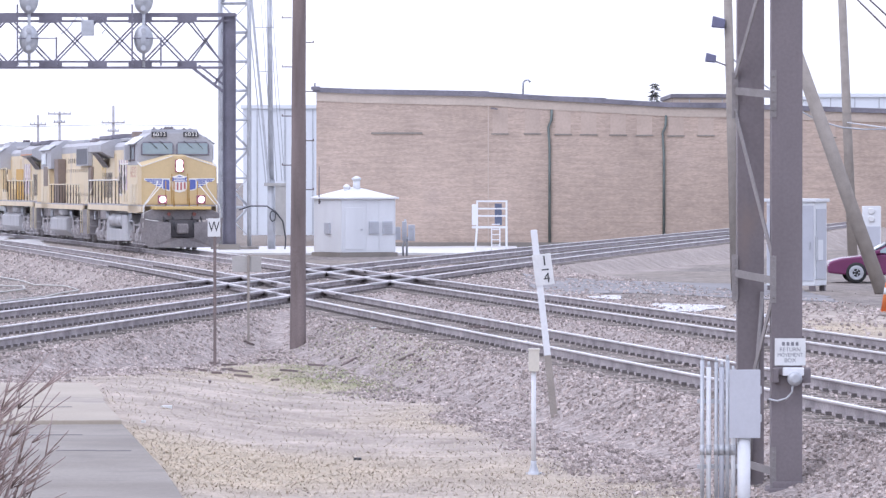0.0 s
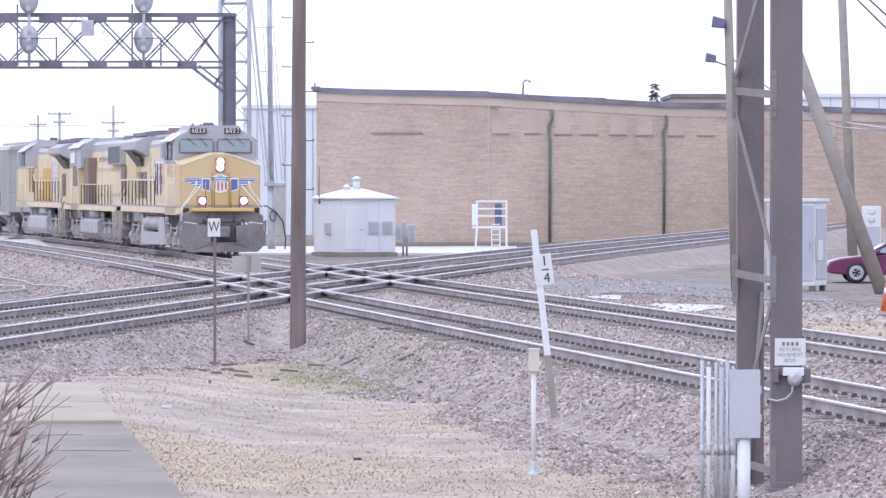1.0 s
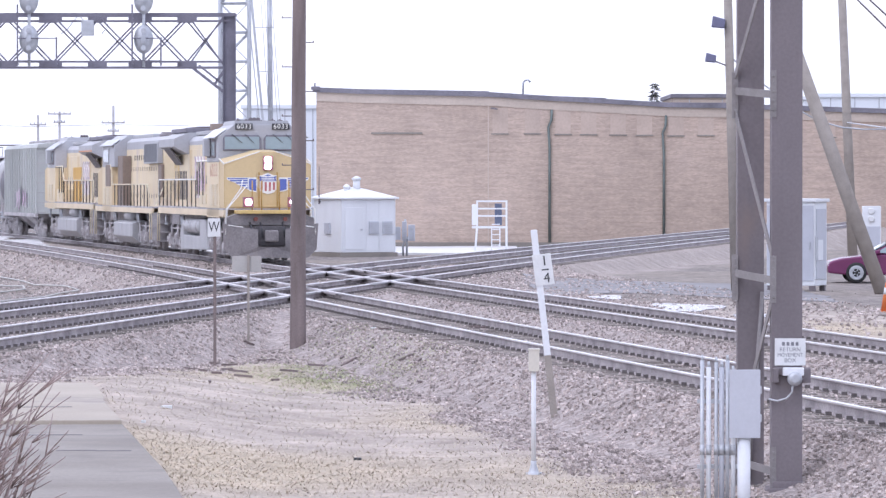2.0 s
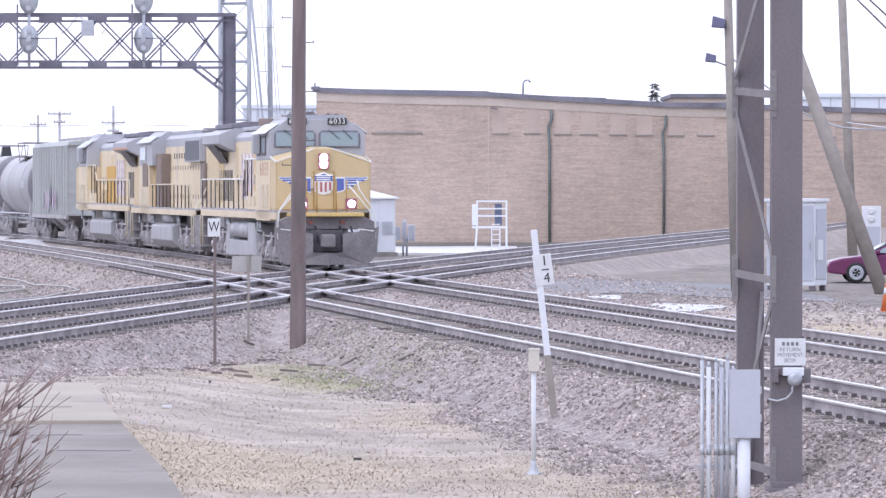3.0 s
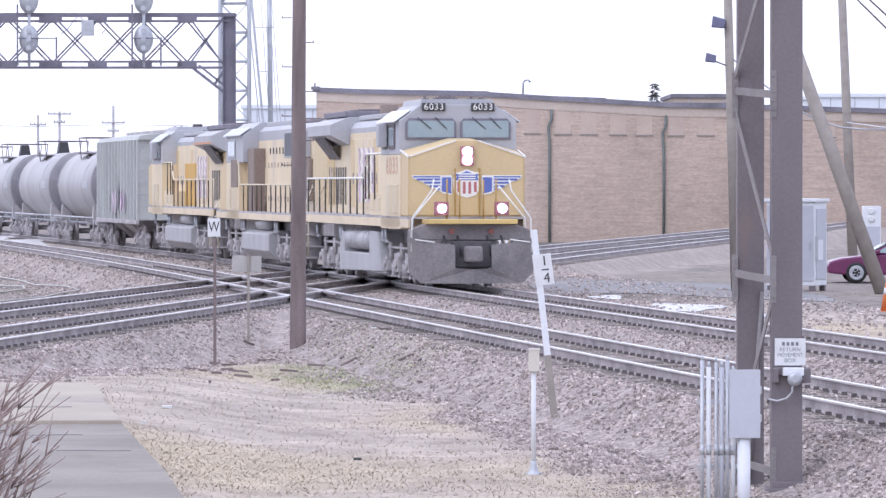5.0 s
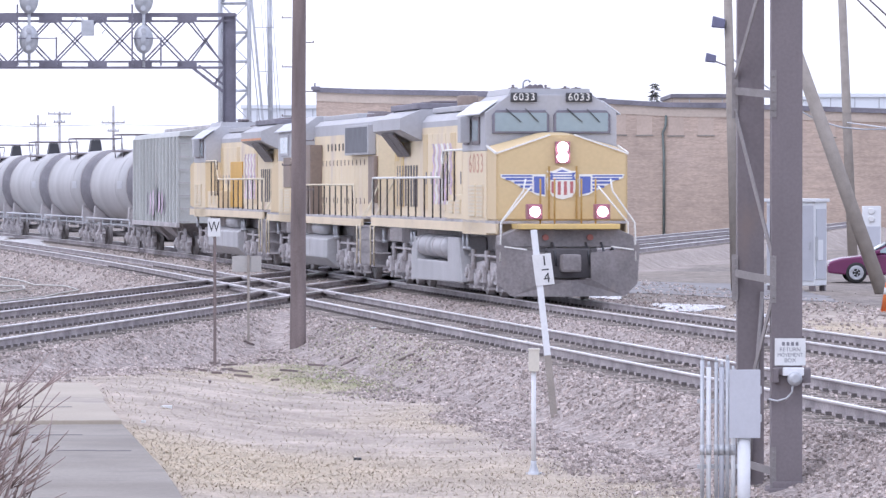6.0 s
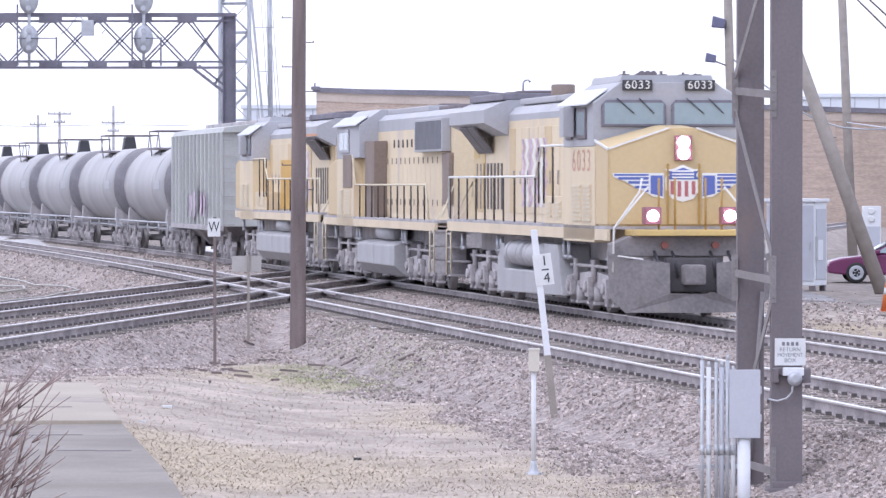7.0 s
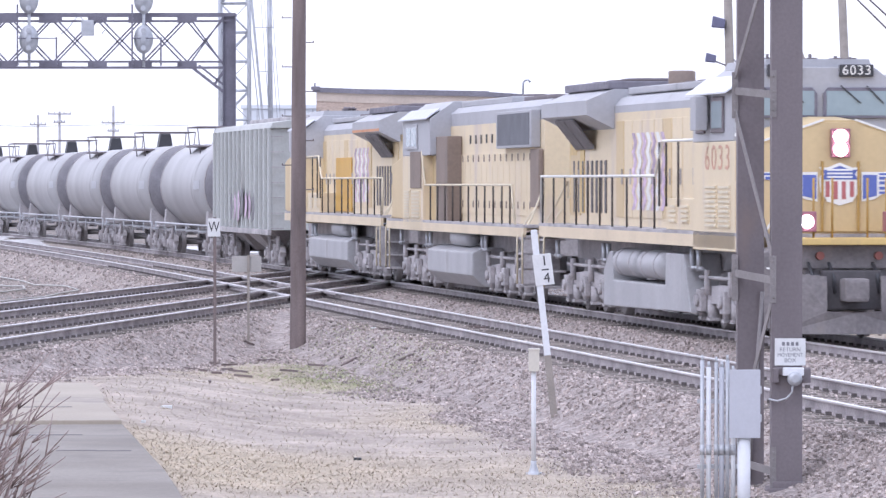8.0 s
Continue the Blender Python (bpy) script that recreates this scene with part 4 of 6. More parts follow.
def build_cabinet():
    x, y = 10.35, 148.8
    c = hull("relay_cabinet", pose(x, y, ground_z(x, y), 0, 0, -25), "tall light grey steel relay cabinet on feet", "cabinet")
    bm = B()
    box(bm, -0.75, 0.75, -0.5, 0.5, 0.16, 2.6, 0.02)
    part("body", bm, PAINT_WHITE, c)
    bm = B()
    box(bm, -0.82, 0.82, -0.57, 0.57, 2.601, 2.7, 0.02)
    part("roof", bm, PAINT_WHITE, c)
    for x in (-0.38, 0.37):
        bm = B()
        box(bm, x - 0.35, x + 0.35, -0.525, -0.502, 0.3, 2.5, 0.008)
        d = part("door", bm, BOX_GREY, c)
        bm = B()
        box(bm, x + 0.22, x + 0.26, -0.56, -0.526, 1.2, 1.45, 0.006)
        part("handle", bm, GALV, d)
    bm = B()
    box(bm, 0.752, 0.775, -0.4, 0.4, 0.35, 2.4, 0.008)
    sd = part("side_door", bm, BOX_GREY, c)
    bm = B()
    box(bm, 0.776, 0.79, -0.3, 0.1, 0.9, 1.5, 0.005)
    part("panel", bm, PAINT_WHITE, sd)
    bm = B()
    box(bm, 0.755, 0.83, -0.46, -0.41, 0.9, 1.6, 0.01)
    part("conduit", bm, GALV, c)
    for x in (-0.65, 0.65):
        for y in (-0.42, 0.42):
            bm = B()
            box(bm, x - 0.08, x + 0.08, y - 0.06, y + 0.06, -0.1, 0.158)
            part("foot", bm, DARK_STEEL, c)


build_cabinet()


def build_car():
    x, y = 14.4, 160.5
    c = hull("parked_car", pose(x, y, ground_z(x, y) + 0.02), "plum purple saloon car parked on the dirt", "car")
    w = 0.86
    bm = B()
    prof = [(-2.3, 0.3), (-2.33, 0.5), (-2.25, 0.66), (-1.9, 0.76), (-1.2, 0.84), (-0.95, 0.88), (1.6, 0.92), (2.2, 0.88), (2.3, 0.6), (2.28, 0.3), (1.75, 0.24), (-1.75, 0.24)]
    prism(bm, prof, -w, w, "y", 0.06)
    part("body", bm, CAR_PAINT, c)
    bm = B()
    roof = [(-1.05, 0.86), (-0.2, 1.32), (0.1, 1.38), (0.85, 1.36), (1.6, 0.92)]
    a = [bm.verts.new((p, -w + 0.04 + (z - 0.86) * 0.28, z)) for p, z in roof]
    b = [bm.verts.new((p, w - 0.04 - (z - 0.86) * 0.28, z)) for p, z in roof]
    bm.faces.new(a)
    bm.faces.new(b[::-1])
    for i in range(5):
        bm.faces.new((a[i], b[i], b[(i + 1) % 5], a[(i + 1) % 5]))
    bmesh.ops.recalc_face_normals(bm, faces=bm.faces[:])
    bmesh.ops.bevel(bm, geom=bm.edges[:], offset=0.04, segments=2, affect="EDGES")
    part("cabin", bm, CAR_PAINT, c)
    bm = B()
    v = [bm.verts.new(p) for p in ((-1.06, -0.72, 0.9), (-1.06, 0.72, 0.9), (-0.27, 0.62, 1.31), (-0.27, -0.62, 1.31))]
    bm.faces.new(v)
    g = bmesh.ops.extrude_face_region(bm, geom=bm.faces[:])
    for q in [e for e in g["geom"] if isinstance(e, bmesh.types.BMVert)]:
        q.co += Vector((-0.012, 0, 0.022))
    bmesh.ops.recalc_face_normals(bm, faces=bm.faces[:])
    part("windscreen", bm, CAB_GLASS, c)
    for x0, x1, x2, x3 in ((-0.82, -0.17, 0.3, 0.3), (0.38, 0.38, 0.82, 1.35)):
        bm = B()
        pts = [(x0, 0.93, -w + 0.035), (x3, 0.94, -w + 0.035), (x2, 1.3, -w + 0.135), (x1, 1.29, -w + 0.135)]
        a = [bm.verts.new((p, yy, z)) for p, z, yy in pts]
        bm.faces.new(a)
        g = bmesh.ops.extrude_face_region(bm, geom=bm.faces[:])
        for q in [e for e in g["geom"] if isinstance(e, bmesh.types.BMVert)]:
            q.co.y -= 0.02
        bmesh.ops.recalc_face_normals(bm, faces=bm.faces[:])
        part("side_window", bm, CAB_GLASS, c)
    for x in (-1.42, 1.42):
        for s in (-1, 1):
            bm = B()
            disc_tank(bm, [(s * 0.7, 0.2), (s * 0.7, 0.31), (s * 0.73, 0.325), (s * 0.86, 0.325), (s * 0.885, 0.3), (s * 0.88, 0.21)], 28, "y", (x, 0, 0.31))
            wh = part("wheel", bm, TYRE, c)
            bm = B()
            disc_tank(bm, [(s * 0.86, 0.235), (s * 0.893, 0.23), (s * 0.885, 0.2), (s * 0.875, 0.05)], 24, "y", (x, 0, 0.31))
            for k in range(5):
                a = k * 1.2566
                bar(bm, (x + 0.05 * math.cos(a), s * 0.9, 0.31 + 0.05 * math.sin(a)), (x + 0.2 * math.cos(a), s * 0.9, 0.31 + 0.2 * math.sin(a)), 0.03, 0.07, (0, 1, 0))
            part("rim", bm, GALV, wh)
    bm = B()
    box(bm, -2.3, -2.05, -0.8, -0.45, 0.55, 0.68, 0.02)
    part("headlight", bm, SIGN_WHITE, c)
    bm = B()
    box(bm, -0.85, -0.68, -1.02, -0.86, 0.9, 1.02, 0.03)
    part("mirror", bm, CAR_PAINT, c)


build_car()


def wooden_pole(name, label, foot, head, r0, r1, material):
    foot, head = Vector(foot), Vector(head)
    p = hull(name, Matrix.Translation(foot), label, "pole")
    bm = B()
    rod(bm, (0, 0, 0), head - foot, r0, r1, 20)
    part("shaft", bm, material, p)
    return p


lp = wooden_pole("light_pole", "leaning wooden pole carrying two floodlights", (8.36, 145, -1.0), (8.08, 145, 9.2), 0.14, 0.12, WOOD_GREY)
for dx, z, w in ((-0.52, 8.13, 0.2), (-0.74, 7.12, 0.16)):
    bm = B()
    bar(bm, (-0.2, -0.05, z - 0.25), (dx, -0.1, z - 0.05), 0.04, 0.04)
    arm = part("arm", bm, DARK_STEEL, lp)
    bm = B()
    prism(bm, [(dx - w, z - w * 0.7), (dx + w * 0.8, z - w * 0.9), (dx + w, z + w * 0.4), (dx - w * 0.8, z + w * 0.9)], -0.35, -0.02, "y", 0.03)
    part("floodlight", bm, mat("blue_grey_lamp_housing", (0.16, 0.16, 0.24), 0.5, 0.2, 0.1, 3.0, 20.0, 0.0) if "blue_grey_lamp_housing" not in bpy.data.materials else bpy.data.materials["blue_grey_lamp_housing"], arm)
wooden_pole("brace_pole", "slanting weathered grey timber brace pole", (12.66, 145, -0.95), (9.95, 145, 6.6), 0.21, 0.18, WOOD_GREY)
wooden_pole("wooden_pole", "slightly leaning grey wooden pole behind the car", (15.35, 190, -1.2), (14.85, 190, 10.5), 0.19, 0.15, WOOD_GREY)

mb = hull("meter_cabinet", pose(16.85, 200, ground_z(16.85, 200)), "pale grey meter cabinet with two round dials", "meter box")
bm = B()
box(bm, -0.36, 0.36, -0.2, 0.2, -0.1, 2.4, 0.02)
part("body", bm, PAINT_WHITE, mb)
for z in (2.2, 1.9):
    bm = B()
    disc_tank(bm, [(-0.27, 0.1), (-0.25, 0.13), (-0.202, 0.13)], 18, "y", (-0.02, 0, z))
    part("dial", bm, SIGN_WHITE, mb)
bm = B()
box(bm, -0.32, 0.32, -0.22, -0.202, 0.2, 1.6, 0.008)
part("door", bm, BOX_GREY, mb)

tc = hull("traffic_cone", pose(10.61, 121.6, ground_z(10.61, 121.6)), "orange traffic cone with a white collar", "traffic cone")
bm = B()
box(bm, -0.18, 0.18, -0.18, 0.18, 0.0, 0.03, 0.01)
part("base", bm, ORANGE, tc)
bm = B()
rod(bm, (0, 0, 0.03), (0, 0, 0.7), 0.14, 0.03, 20)
part("cone", bm, ORANGE, tc)
bm = B()
rod(bm, (0, 0, 0.42), (0, 0, 0.58), 0.082, 0.055, 20)
part("collar", bm, SIGN_WHITE, tc)


def cable(label, pts, r):
    bm = B()
    tube(bm, pts, r, 6)
    tagged(part("overhead_cable", bm, DARK_STEEL if r < 0.025 else GALV), label, "cable", "overhead cables")


cable("dark overhead cable hanging across the sky", [(6.4, 100, 8.1), (7.3, 100, 7.05), (8.16, 100, 6.2), (8.72, 100, 5.65), (9.6, 100, 4.95), (10.6, 100, 4.3)], 0.018)
cable("dark overhead cable hanging across the sky", [(6.9, 100, 7.9), (7.7, 100, 6.9), (8.4, 100, 6.2), (8.75, 100, 5.88), (9.6, 100, 5.25), (10.6, 100, 4.6)], 0.018)
cable("pale sagging cable between timber poles", [(8.25, 145, 6.1), (9.0, 145, 5.45), (9.63, 145, 5.03), (10.3, 145, 4.55), (10.73, 145, 4.31), (11.37, 145, 4.14), (12.0, 145, 4.08), (12.64, 145, 4.09), (13.67, 155, 4.2), (15.1, 189.9, 4.75)], 0.026)
cable("thin line strung between the distant poles", [(-50, 515, 8.0), (-41.4, 520, 7.8), (-39.2, 520, 7.9), (-33.7, 520, 8.0), (-26, 520, 7.9)], 0.02)


def far_pole(x, y, top, arms):
    p = hull("power_pole", pose(x, y, ground_z(x, y)), "distant wooden power pole with cross-arms", "utility pole", "distant power poles")
    h = top - ground_z(x, y)
    bm = B()
    rod(bm, (0, 0, -0.5), (0, 0, h), 0.17, 0.12, 10)
    part("shaft", bm, PALE_WOOD, p)
    for dz, half in arms:
        bm = B()
        box(bm, -half, half, -0.2, -0.06, h - dz - 0.07, h - dz + 0.07)
        a = part("cross_arm", bm, PALE_WOOD, p)
        for x in (-half + 0.1, -half * 0.4, half * 0.4, half - 0.1):
            bm = B()
            rod(bm, (x, -0.13, h - dz + 0.07), (x, -0.13, h - dz + 0.25), 0.05, seg=8)
            part("insulator", bm, GALV, a)


far_pole(-41.4, 520, 9.0, ((1.0, 0.85),))
far_pole(-39.2, 520, 9.35, ((0.25, 1.2), (1.1, 0.6)))
far_pole(-33.7, 520, 9.95, ((1.75, 1.2), (2.6, 0.6)))


def conifer(x, y, h, w, seed):
    rnd = random.Random(seed)
    t = hull("conifer_tree", pose(x, y, ground_z(x, y)), "dark bare-topped conifer behind the warehouse roof", "tree")
    bm = B()
    rod(bm, (0, 0, -0.3), (0, 0, h * 0.97), 0.2, 0.03, 10)
    part("trunk", bm, POLE_WOOD, t)
    bm = B()
    for k in range(170):
        f = 0.25 + 0.75 * rnd.random() ** 0.8
        r = w * (1.02 - f) * (0.3 + 0.7 * rnd.random()) + 0.08
        a = rnd.random() * 6.283
        c = Vector((r * math.cos(a), r * math.sin(a), h * f - r * 0.25))
        u = Vector((math.cos(a), math.sin(a), -0.3 + rnd.random() * 0.3)) * (0.25 + 0.2 * rnd.random())
        v = Vector((-math.sin(a), math.cos(a), rnd.random() - 0.5)) * 0.12
        q = [bm.verts.new(c + d) for d in (-u * 0.4, v, u, -v)]
        bm.faces.new(q)
        bm.faces.new([bm.verts.new(c + d) for d in (-u * 0.4, Vector((0, 0, 0.12)), u, Vector((0, 0, -0.1)))])
    part("crown", bm, LEAF, t, kind="stuff")


conifer(16.6, 400, 12.1, 1.9, 4)


# ---- pavement, loop of hose and litter on the near side ----
CREAM_CONCRETE = mat("cream_concrete", (0.4, 0.355, 0.295), 0.85, 0, 0.1, 0.5, 20.0, 0.2, stain=(0.29, 0.265, 0.245), stain_at=0.58)
CREAM_CONCRETE.node_tree.nodes["Principled BSDF"].inputs["Specular IOR Level"].default_value = 0.12


def slab(pts, z1, label, material):
    bm = B()
    prism(bm, pts, z1 - 0.2, z1, "z", 0.015)
    tagged(part("pavement", bm, material), label, "pavement", kind="structure")


slab([(-7.3, 74.9), (-6.3, 75.1), (-5.22, 75.1), (-5.0, 73.5), (-4.77, 71.3), (-4.6, 69.0), (-4.28, 66.0), (-4.02, 63.6), (-7.6, 63.3)], -0.3, "worn cream concrete pavement slab with a rounded corner", CREAM_CONCRETE)
slab([(-7.6, 63.0), (-3.98, 63.2), (-3.72, 60.8), (-3.3, 56.9), (-2.92, 53.4), (-2.6, 50.0), (-2.25, 46.0), (-1.5, 37), (-0.8, 30), (-9, 30)], -0.335, "worn grey concrete pavement slab with cracks", CONCRETE)

bm = B()
tube(bm, [Vector((x, y, ground_z(x, y) + 0.06)) for x, y in ((-16.5, 178), (-15.2, 174), (-13.9, 168), (-13.0, 162), (-11.9, 159), (-11.4, 156.6), (-11.0, 153.5), (-10.95, 151.3), (-11.15, 149.2), (-11.4, 145.5), (-11.9, 141.0), (-12.6, 136))], 0.03, 8)
tagged(part("drain_hose", bm, SIGN_BACK), "pale looped hose lying on the gravel", "hose")
bm = B()
tube(bm, [Vector((x, y, ground_z(x, y) + 0.06)) for x, y in ((-14.6, 163), (-13.6, 160), (-13.0, 157.5), (-12.75, 155), (-13.0, 150.8), (-13.5, 148.5), (-14.2, 147))], 0.03, 8)
tagged(part("drain_hose", bm, SIGN_BACK), "pale short hose loop lying on gravel", "hose")

for x, y, w, d, m, lab in ((-3.87, 71.1, 0.08, 0.06, SIGN_WHITE, "crumpled white paper scrap on dead grass"), (-3.95, 67.0, 0.03, 0.05, SIGN_WHITE, "crumpled white paper scrap on dead grass"), (-1.35, 98.5, 0.06, 0.05, SIGN_WHITE, "crumpled white paper scrap on dead grass"),
                           (-1.05, 62.5, 0.05, 0.06, BLACK, "small dark clod on the dry grass"), (-2.55, 101.5, 0.13, 0.04, WOOD_GREY, "splintered scrap of tie wood")):
    bm = B()
    z = ground_z(x, y)
    prism(bm, [(x - w, y - d), (x + w * 0.8, y - d * 0.7), (x + w, y + d * 0.6), (x - w * 0.6, y + d)], z - 0.02, z + 0.035, "z", 0.005)
    tagged(part("litter", bm, m), lab, "litter", "litter on the ground")
rnd = random.Random(11)
for k in range(26):
    x = -4.5 + 5.2 * rnd.random()
    y = 80 + 22 * rnd.random()
    a, L = rnd.random() * 3.14, 0.15 + 0.35 * rnd.random()
    z = ground_z(x, y) + 0.03
    bm = B()
    bar(bm, (x, y, z), (x + L * math.cos(a), y + L * math.sin(a), ground_z(x + L * math.cos(a), y + L * math.sin(a)) + 0.04), 0.04, 0.035)
    tagged(part("stick", bm, POLE_WOOD), "dark broken stick lying on the gravel", "stick", "sticks on the gravel")


for pts in ([(-6.0, 67.2), (-5.4, 67.0), (-4.9, 67.3)], [(-4.35, 57.3), (-3.9, 57.0), (-3.5, 57.15)], [(-5.2, 60.6), (-4.7, 60.5), (-4.3, 60.7)]):
    bm = B()
    z = -0.296 if pts[0][1] > 63 else -0.331
    for (xa, ya), (xb, yb) in zip(pts, pts[1:]):
        box(bm, xa, xb, (ya + yb) / 2 - 0.05, (ya + yb) / 2 + 0.05, z - 0.02, z + 0.001)
    tagged(part("pavement_crack", bm, SCREEN), "dark dirt-filled crack in the pavement", "crack", kind="structure")


def build_bush():
    x, y = -3.19, 28.0
    g = ground_z(x, y)
    b = hull("bare_bush", pose(x, y, g), "leafless reddish-brown bush beside the pavement", "bush")
    rnd = random.Random(21)
    bm2 = B()
    for k in range(190):
        a = rnd.random() * 6.283
        base = Vector((rnd.uniform(-0.25, 0.35), rnd.uniform(-0.3, 0.3), -0.1))
        lean = Vector((-0.02 + 0.34 * rnd.random() ** 1.3, math.sin(a) * 0.25, 1))
        L = rnd.uniform(1.5, 2.25)
        pts = [base]
        n = 6
        for j in range(1, n + 1):
            pts.append(base + lean * (L * j / n) + Vector((0.10 * (j / n) ** 2 * lean.x * 3, 0, 0)) + Vector((rnd.uniform(-1, 1), rnd.uniform(-1, 1), 0)) * 0.02)
        bm = B()
        for j in range(n):
            rod(bm, pts[j], pts[j + 1], 0.014 * (1 - 0.12 * j), 0.014 * (1 - 0.12 * (j + 1)), 6)
        part("stem", bm, TWIG, b)
        for j in range(2, n + 1):
            for q in range(3):
                d = (lean.normalized() + Vector((rnd.uniform(-0.3, 1.5), rnd.uniform(-0.7, 0.7), rnd.uniform(-0.4, 0.2)))).normalized()
                e = pts[j] + d * rnd.uniform(0.1, 0.3)
                rod(bm2, pts[j], e, 0.006, 0.003, 4)
    part("twig_spray", bm2, TWIG, b, kind="stuff")


build_bush()


# ---- the train ----
TR_Y = np.linspace(10, 900, 8901)
TR_X = np.array([up_x(float(v), 19.667) for v in TR_Y])
TR_S = np.concatenate([[0], np.cumsum(np.hypot(np.diff(TR_Y), np.diff(TR_X)))])
S20 = float(np.interp(20, TR_Y, TR_S))


def on_track(s):
    return Vector((float(np.interp(s, TR_S, TR_X)), float(np.interp(s, TR_S, TR_Y)), fall(float(np.interp(s, TR_S, TR_Y)))))


def lead_centre(t):
    """Distance along the far main track of the leading engine's middle."""
    return S20 + 191.8 - 13.424 * t - 0.3803 * t * t + 0.03209 * t ** 3


def car_pose(s, half, turned):
    f, r = on_track(s - half), on_track(s + half)
    d = (r - f) if turned else (f - r)
    pitch = -math.atan2(d.z, math.hypot(d.x, d.y))
    return Matrix.Translation((f + r) / 2) @ Matrix.Rotation(math.atan2(d.y, d.x), 4, "Z") @ Matrix.Rotation(pitch, 4, "Y")


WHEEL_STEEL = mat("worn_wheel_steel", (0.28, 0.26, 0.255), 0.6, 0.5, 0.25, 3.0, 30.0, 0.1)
WHEELS = []


def wheelset(parent, x, r):
    bm = B()
    for s in (-1, 1):
        disc_tank(bm, [(s * 0.64, r * 0.35), (s * 0.66, r * 0.8), (s * 0.69, r + 0.03), (s * 0.715, r + 0.03), (s * 0.72, r), (s * 0.83, r), (s * 0.83, r * 0.8), (s * 0.79, r * 0.7), (s * 0.82, r * 0.3)], 24, "y")
        for k in range(3):
            a = k * 2.1
            box(bm, r * 0.5 * math.cos(a) - 0.04, r * 0.5 * math.cos(a) + 0.04, s * 0.81 - 0.02, s * 0.81 + 0.02, r * 0.5 * math.sin(a) - 0.04, r * 0.5 * math.sin(a) + 0.04)
    rod(bm, (0, -0.66, 0), (0, 0.66, 0), 0.09, seg=12)
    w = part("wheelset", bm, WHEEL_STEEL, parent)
    w.matrix_basis = pose(x, 0, r)
    WHEELS.append((w, x, r))
    return w


def truck(parent, xc, axles, r, material, span=0.0):
    """A bogie: wheelsets, two side frames with journal boxes, springs and hangers."""
    lo, hi = xc + min(axles) - 0.55, xc + max(axles) + 0.55
    for a in axles:
        wheelset(parent, xc + a, r)
    for s in (-1, 1):
        bm = B()
        y0, y1 = sorted((s * 0.98, s * 1.16))
        prism(bm, [(lo, r + 0.05), (lo + 0.12, r + 0.22), (xc - 0.6, r + 0.3), (xc + 0.6, r + 0.3), (hi - 0.12, r + 0.22), (hi, r + 0.05), (hi - 0.1, r - 0.1),
                   (xc + 0.55, r - 0.02), (xc - 0.55, r - 0.02), (lo + 0.1, r - 0.1)], y0, y1, "y", 0.02)
        fr = part("side_frame", bm, material, parent)
        for a in axles:
            x = xc + a
            bm = B()
            y0, y1 = sorted((s * 1.17, s * 1.3))
            box(bm, x - 0.2, x + 0.2, y0, y1, r - 0.2, r + 0.2, 0.03)
            rod(bm, (x, s * 1.3, r), (x, s * 1.36, r), 0.12, 0.1, 14)
            part("journal_box", bm, material, fr)
            for dx in (-0.36, 0.36):
                bm = B()
                rod(bm, (x + dx, s * 1.1, r - 0.32), (x + dx, s * 1.1, r + 0.02), 0.1, 0.1, 10)
                box(bm, x + dx - 0.13, x + dx + 0.13, s * 1.1 - 0.1, s * 1.1 + 0.1, r - 0.36, r - 0.3, 0.01)
                part("pedestal", bm, material, fr)
        bm = B()
        rod(bm, (lo + 0.3, s * 1.2, r + 0.42), (hi - 0.3, s * 1.2, r + 0.42), 0.035, seg=8)
        for k in range(len(axles)):
            x = xc + axles[k] + 0.45
            rod(bm, (x, s * 1.22, r + 0.1), (x, s * 1.22, r + 0.55), 0.06, seg=8)
        part("brake_rigging", bm, material, fr)


def stanchions(parent, xs, y, z0, z1, material, r=0.022):
    for x in xs:
        bm = B()
        rod(bm, (x, y, z0), (x, y, z1), r, seg=6)
        part("stanchion", bm, material, parent)


RAIL_CREAM = mat("cream_handrail", (0.68, 0.6, 0.44), 0.5, 0, 0.08, 3.0, 20.0, 0.0)


def louvre(parent, x0, x1, y, z0, z1, n, s, base=None):
    bm = B()
    ya, yb = sorted((s * y, s * (y + 0.012)))
    box(bm, x0, x1, ya, yb, z0, z1)
    p = part("louvre_door", bm, base or BLEACHED, parent)
    for k in range(n):
        z = z0 + (k + 0.5) * (z1 - z0) / n
        bm = B()
        ya, yb = sorted((s * (y + 0.012), s * (y + 0.035)))
        box(bm, x0 + 0.05, x1 - 0.05, ya, yb, z - 0.02, z + 0.02)
        part("slat", bm, RAIL_CREAM, p)


def coupler(parent, x, s):
    bm = B()
    box(bm, *sorted((x, x + s * 0.55)), -0.12, 0.12, 0.72, 0.98, 0.03)
    box(bm, *sorted((x + s * 0.45, x + s * 0.75)), -0.2, 0.16, 0.66, 1.04, 0.05)
    part("coupler", bm, UNDER, parent)


SIDE_LOW = mat("side_sill_cream", (0.7, 0.58, 0.4), 0.55, 0, 0.08, 0.8, 14.0, 0.02, stain=(0.5, 0.41, 0.3), stain_at=0.62, streak=2)
POST_DARK = mat("dark_handrail_post", (0.06, 0.05, 0.045), 0.6, 0, 0.1, 3.0, 20.0, 0.0)
TANK_LIGHT = mat("light_grey_fuel_tank", (0.42, 0.415, 0.42), 0.6, 0.1, 0.1, 0.8, 14.0, 0.03, stain=(0.27, 0.25, 0.24), stain_at=0.62, streak=3)
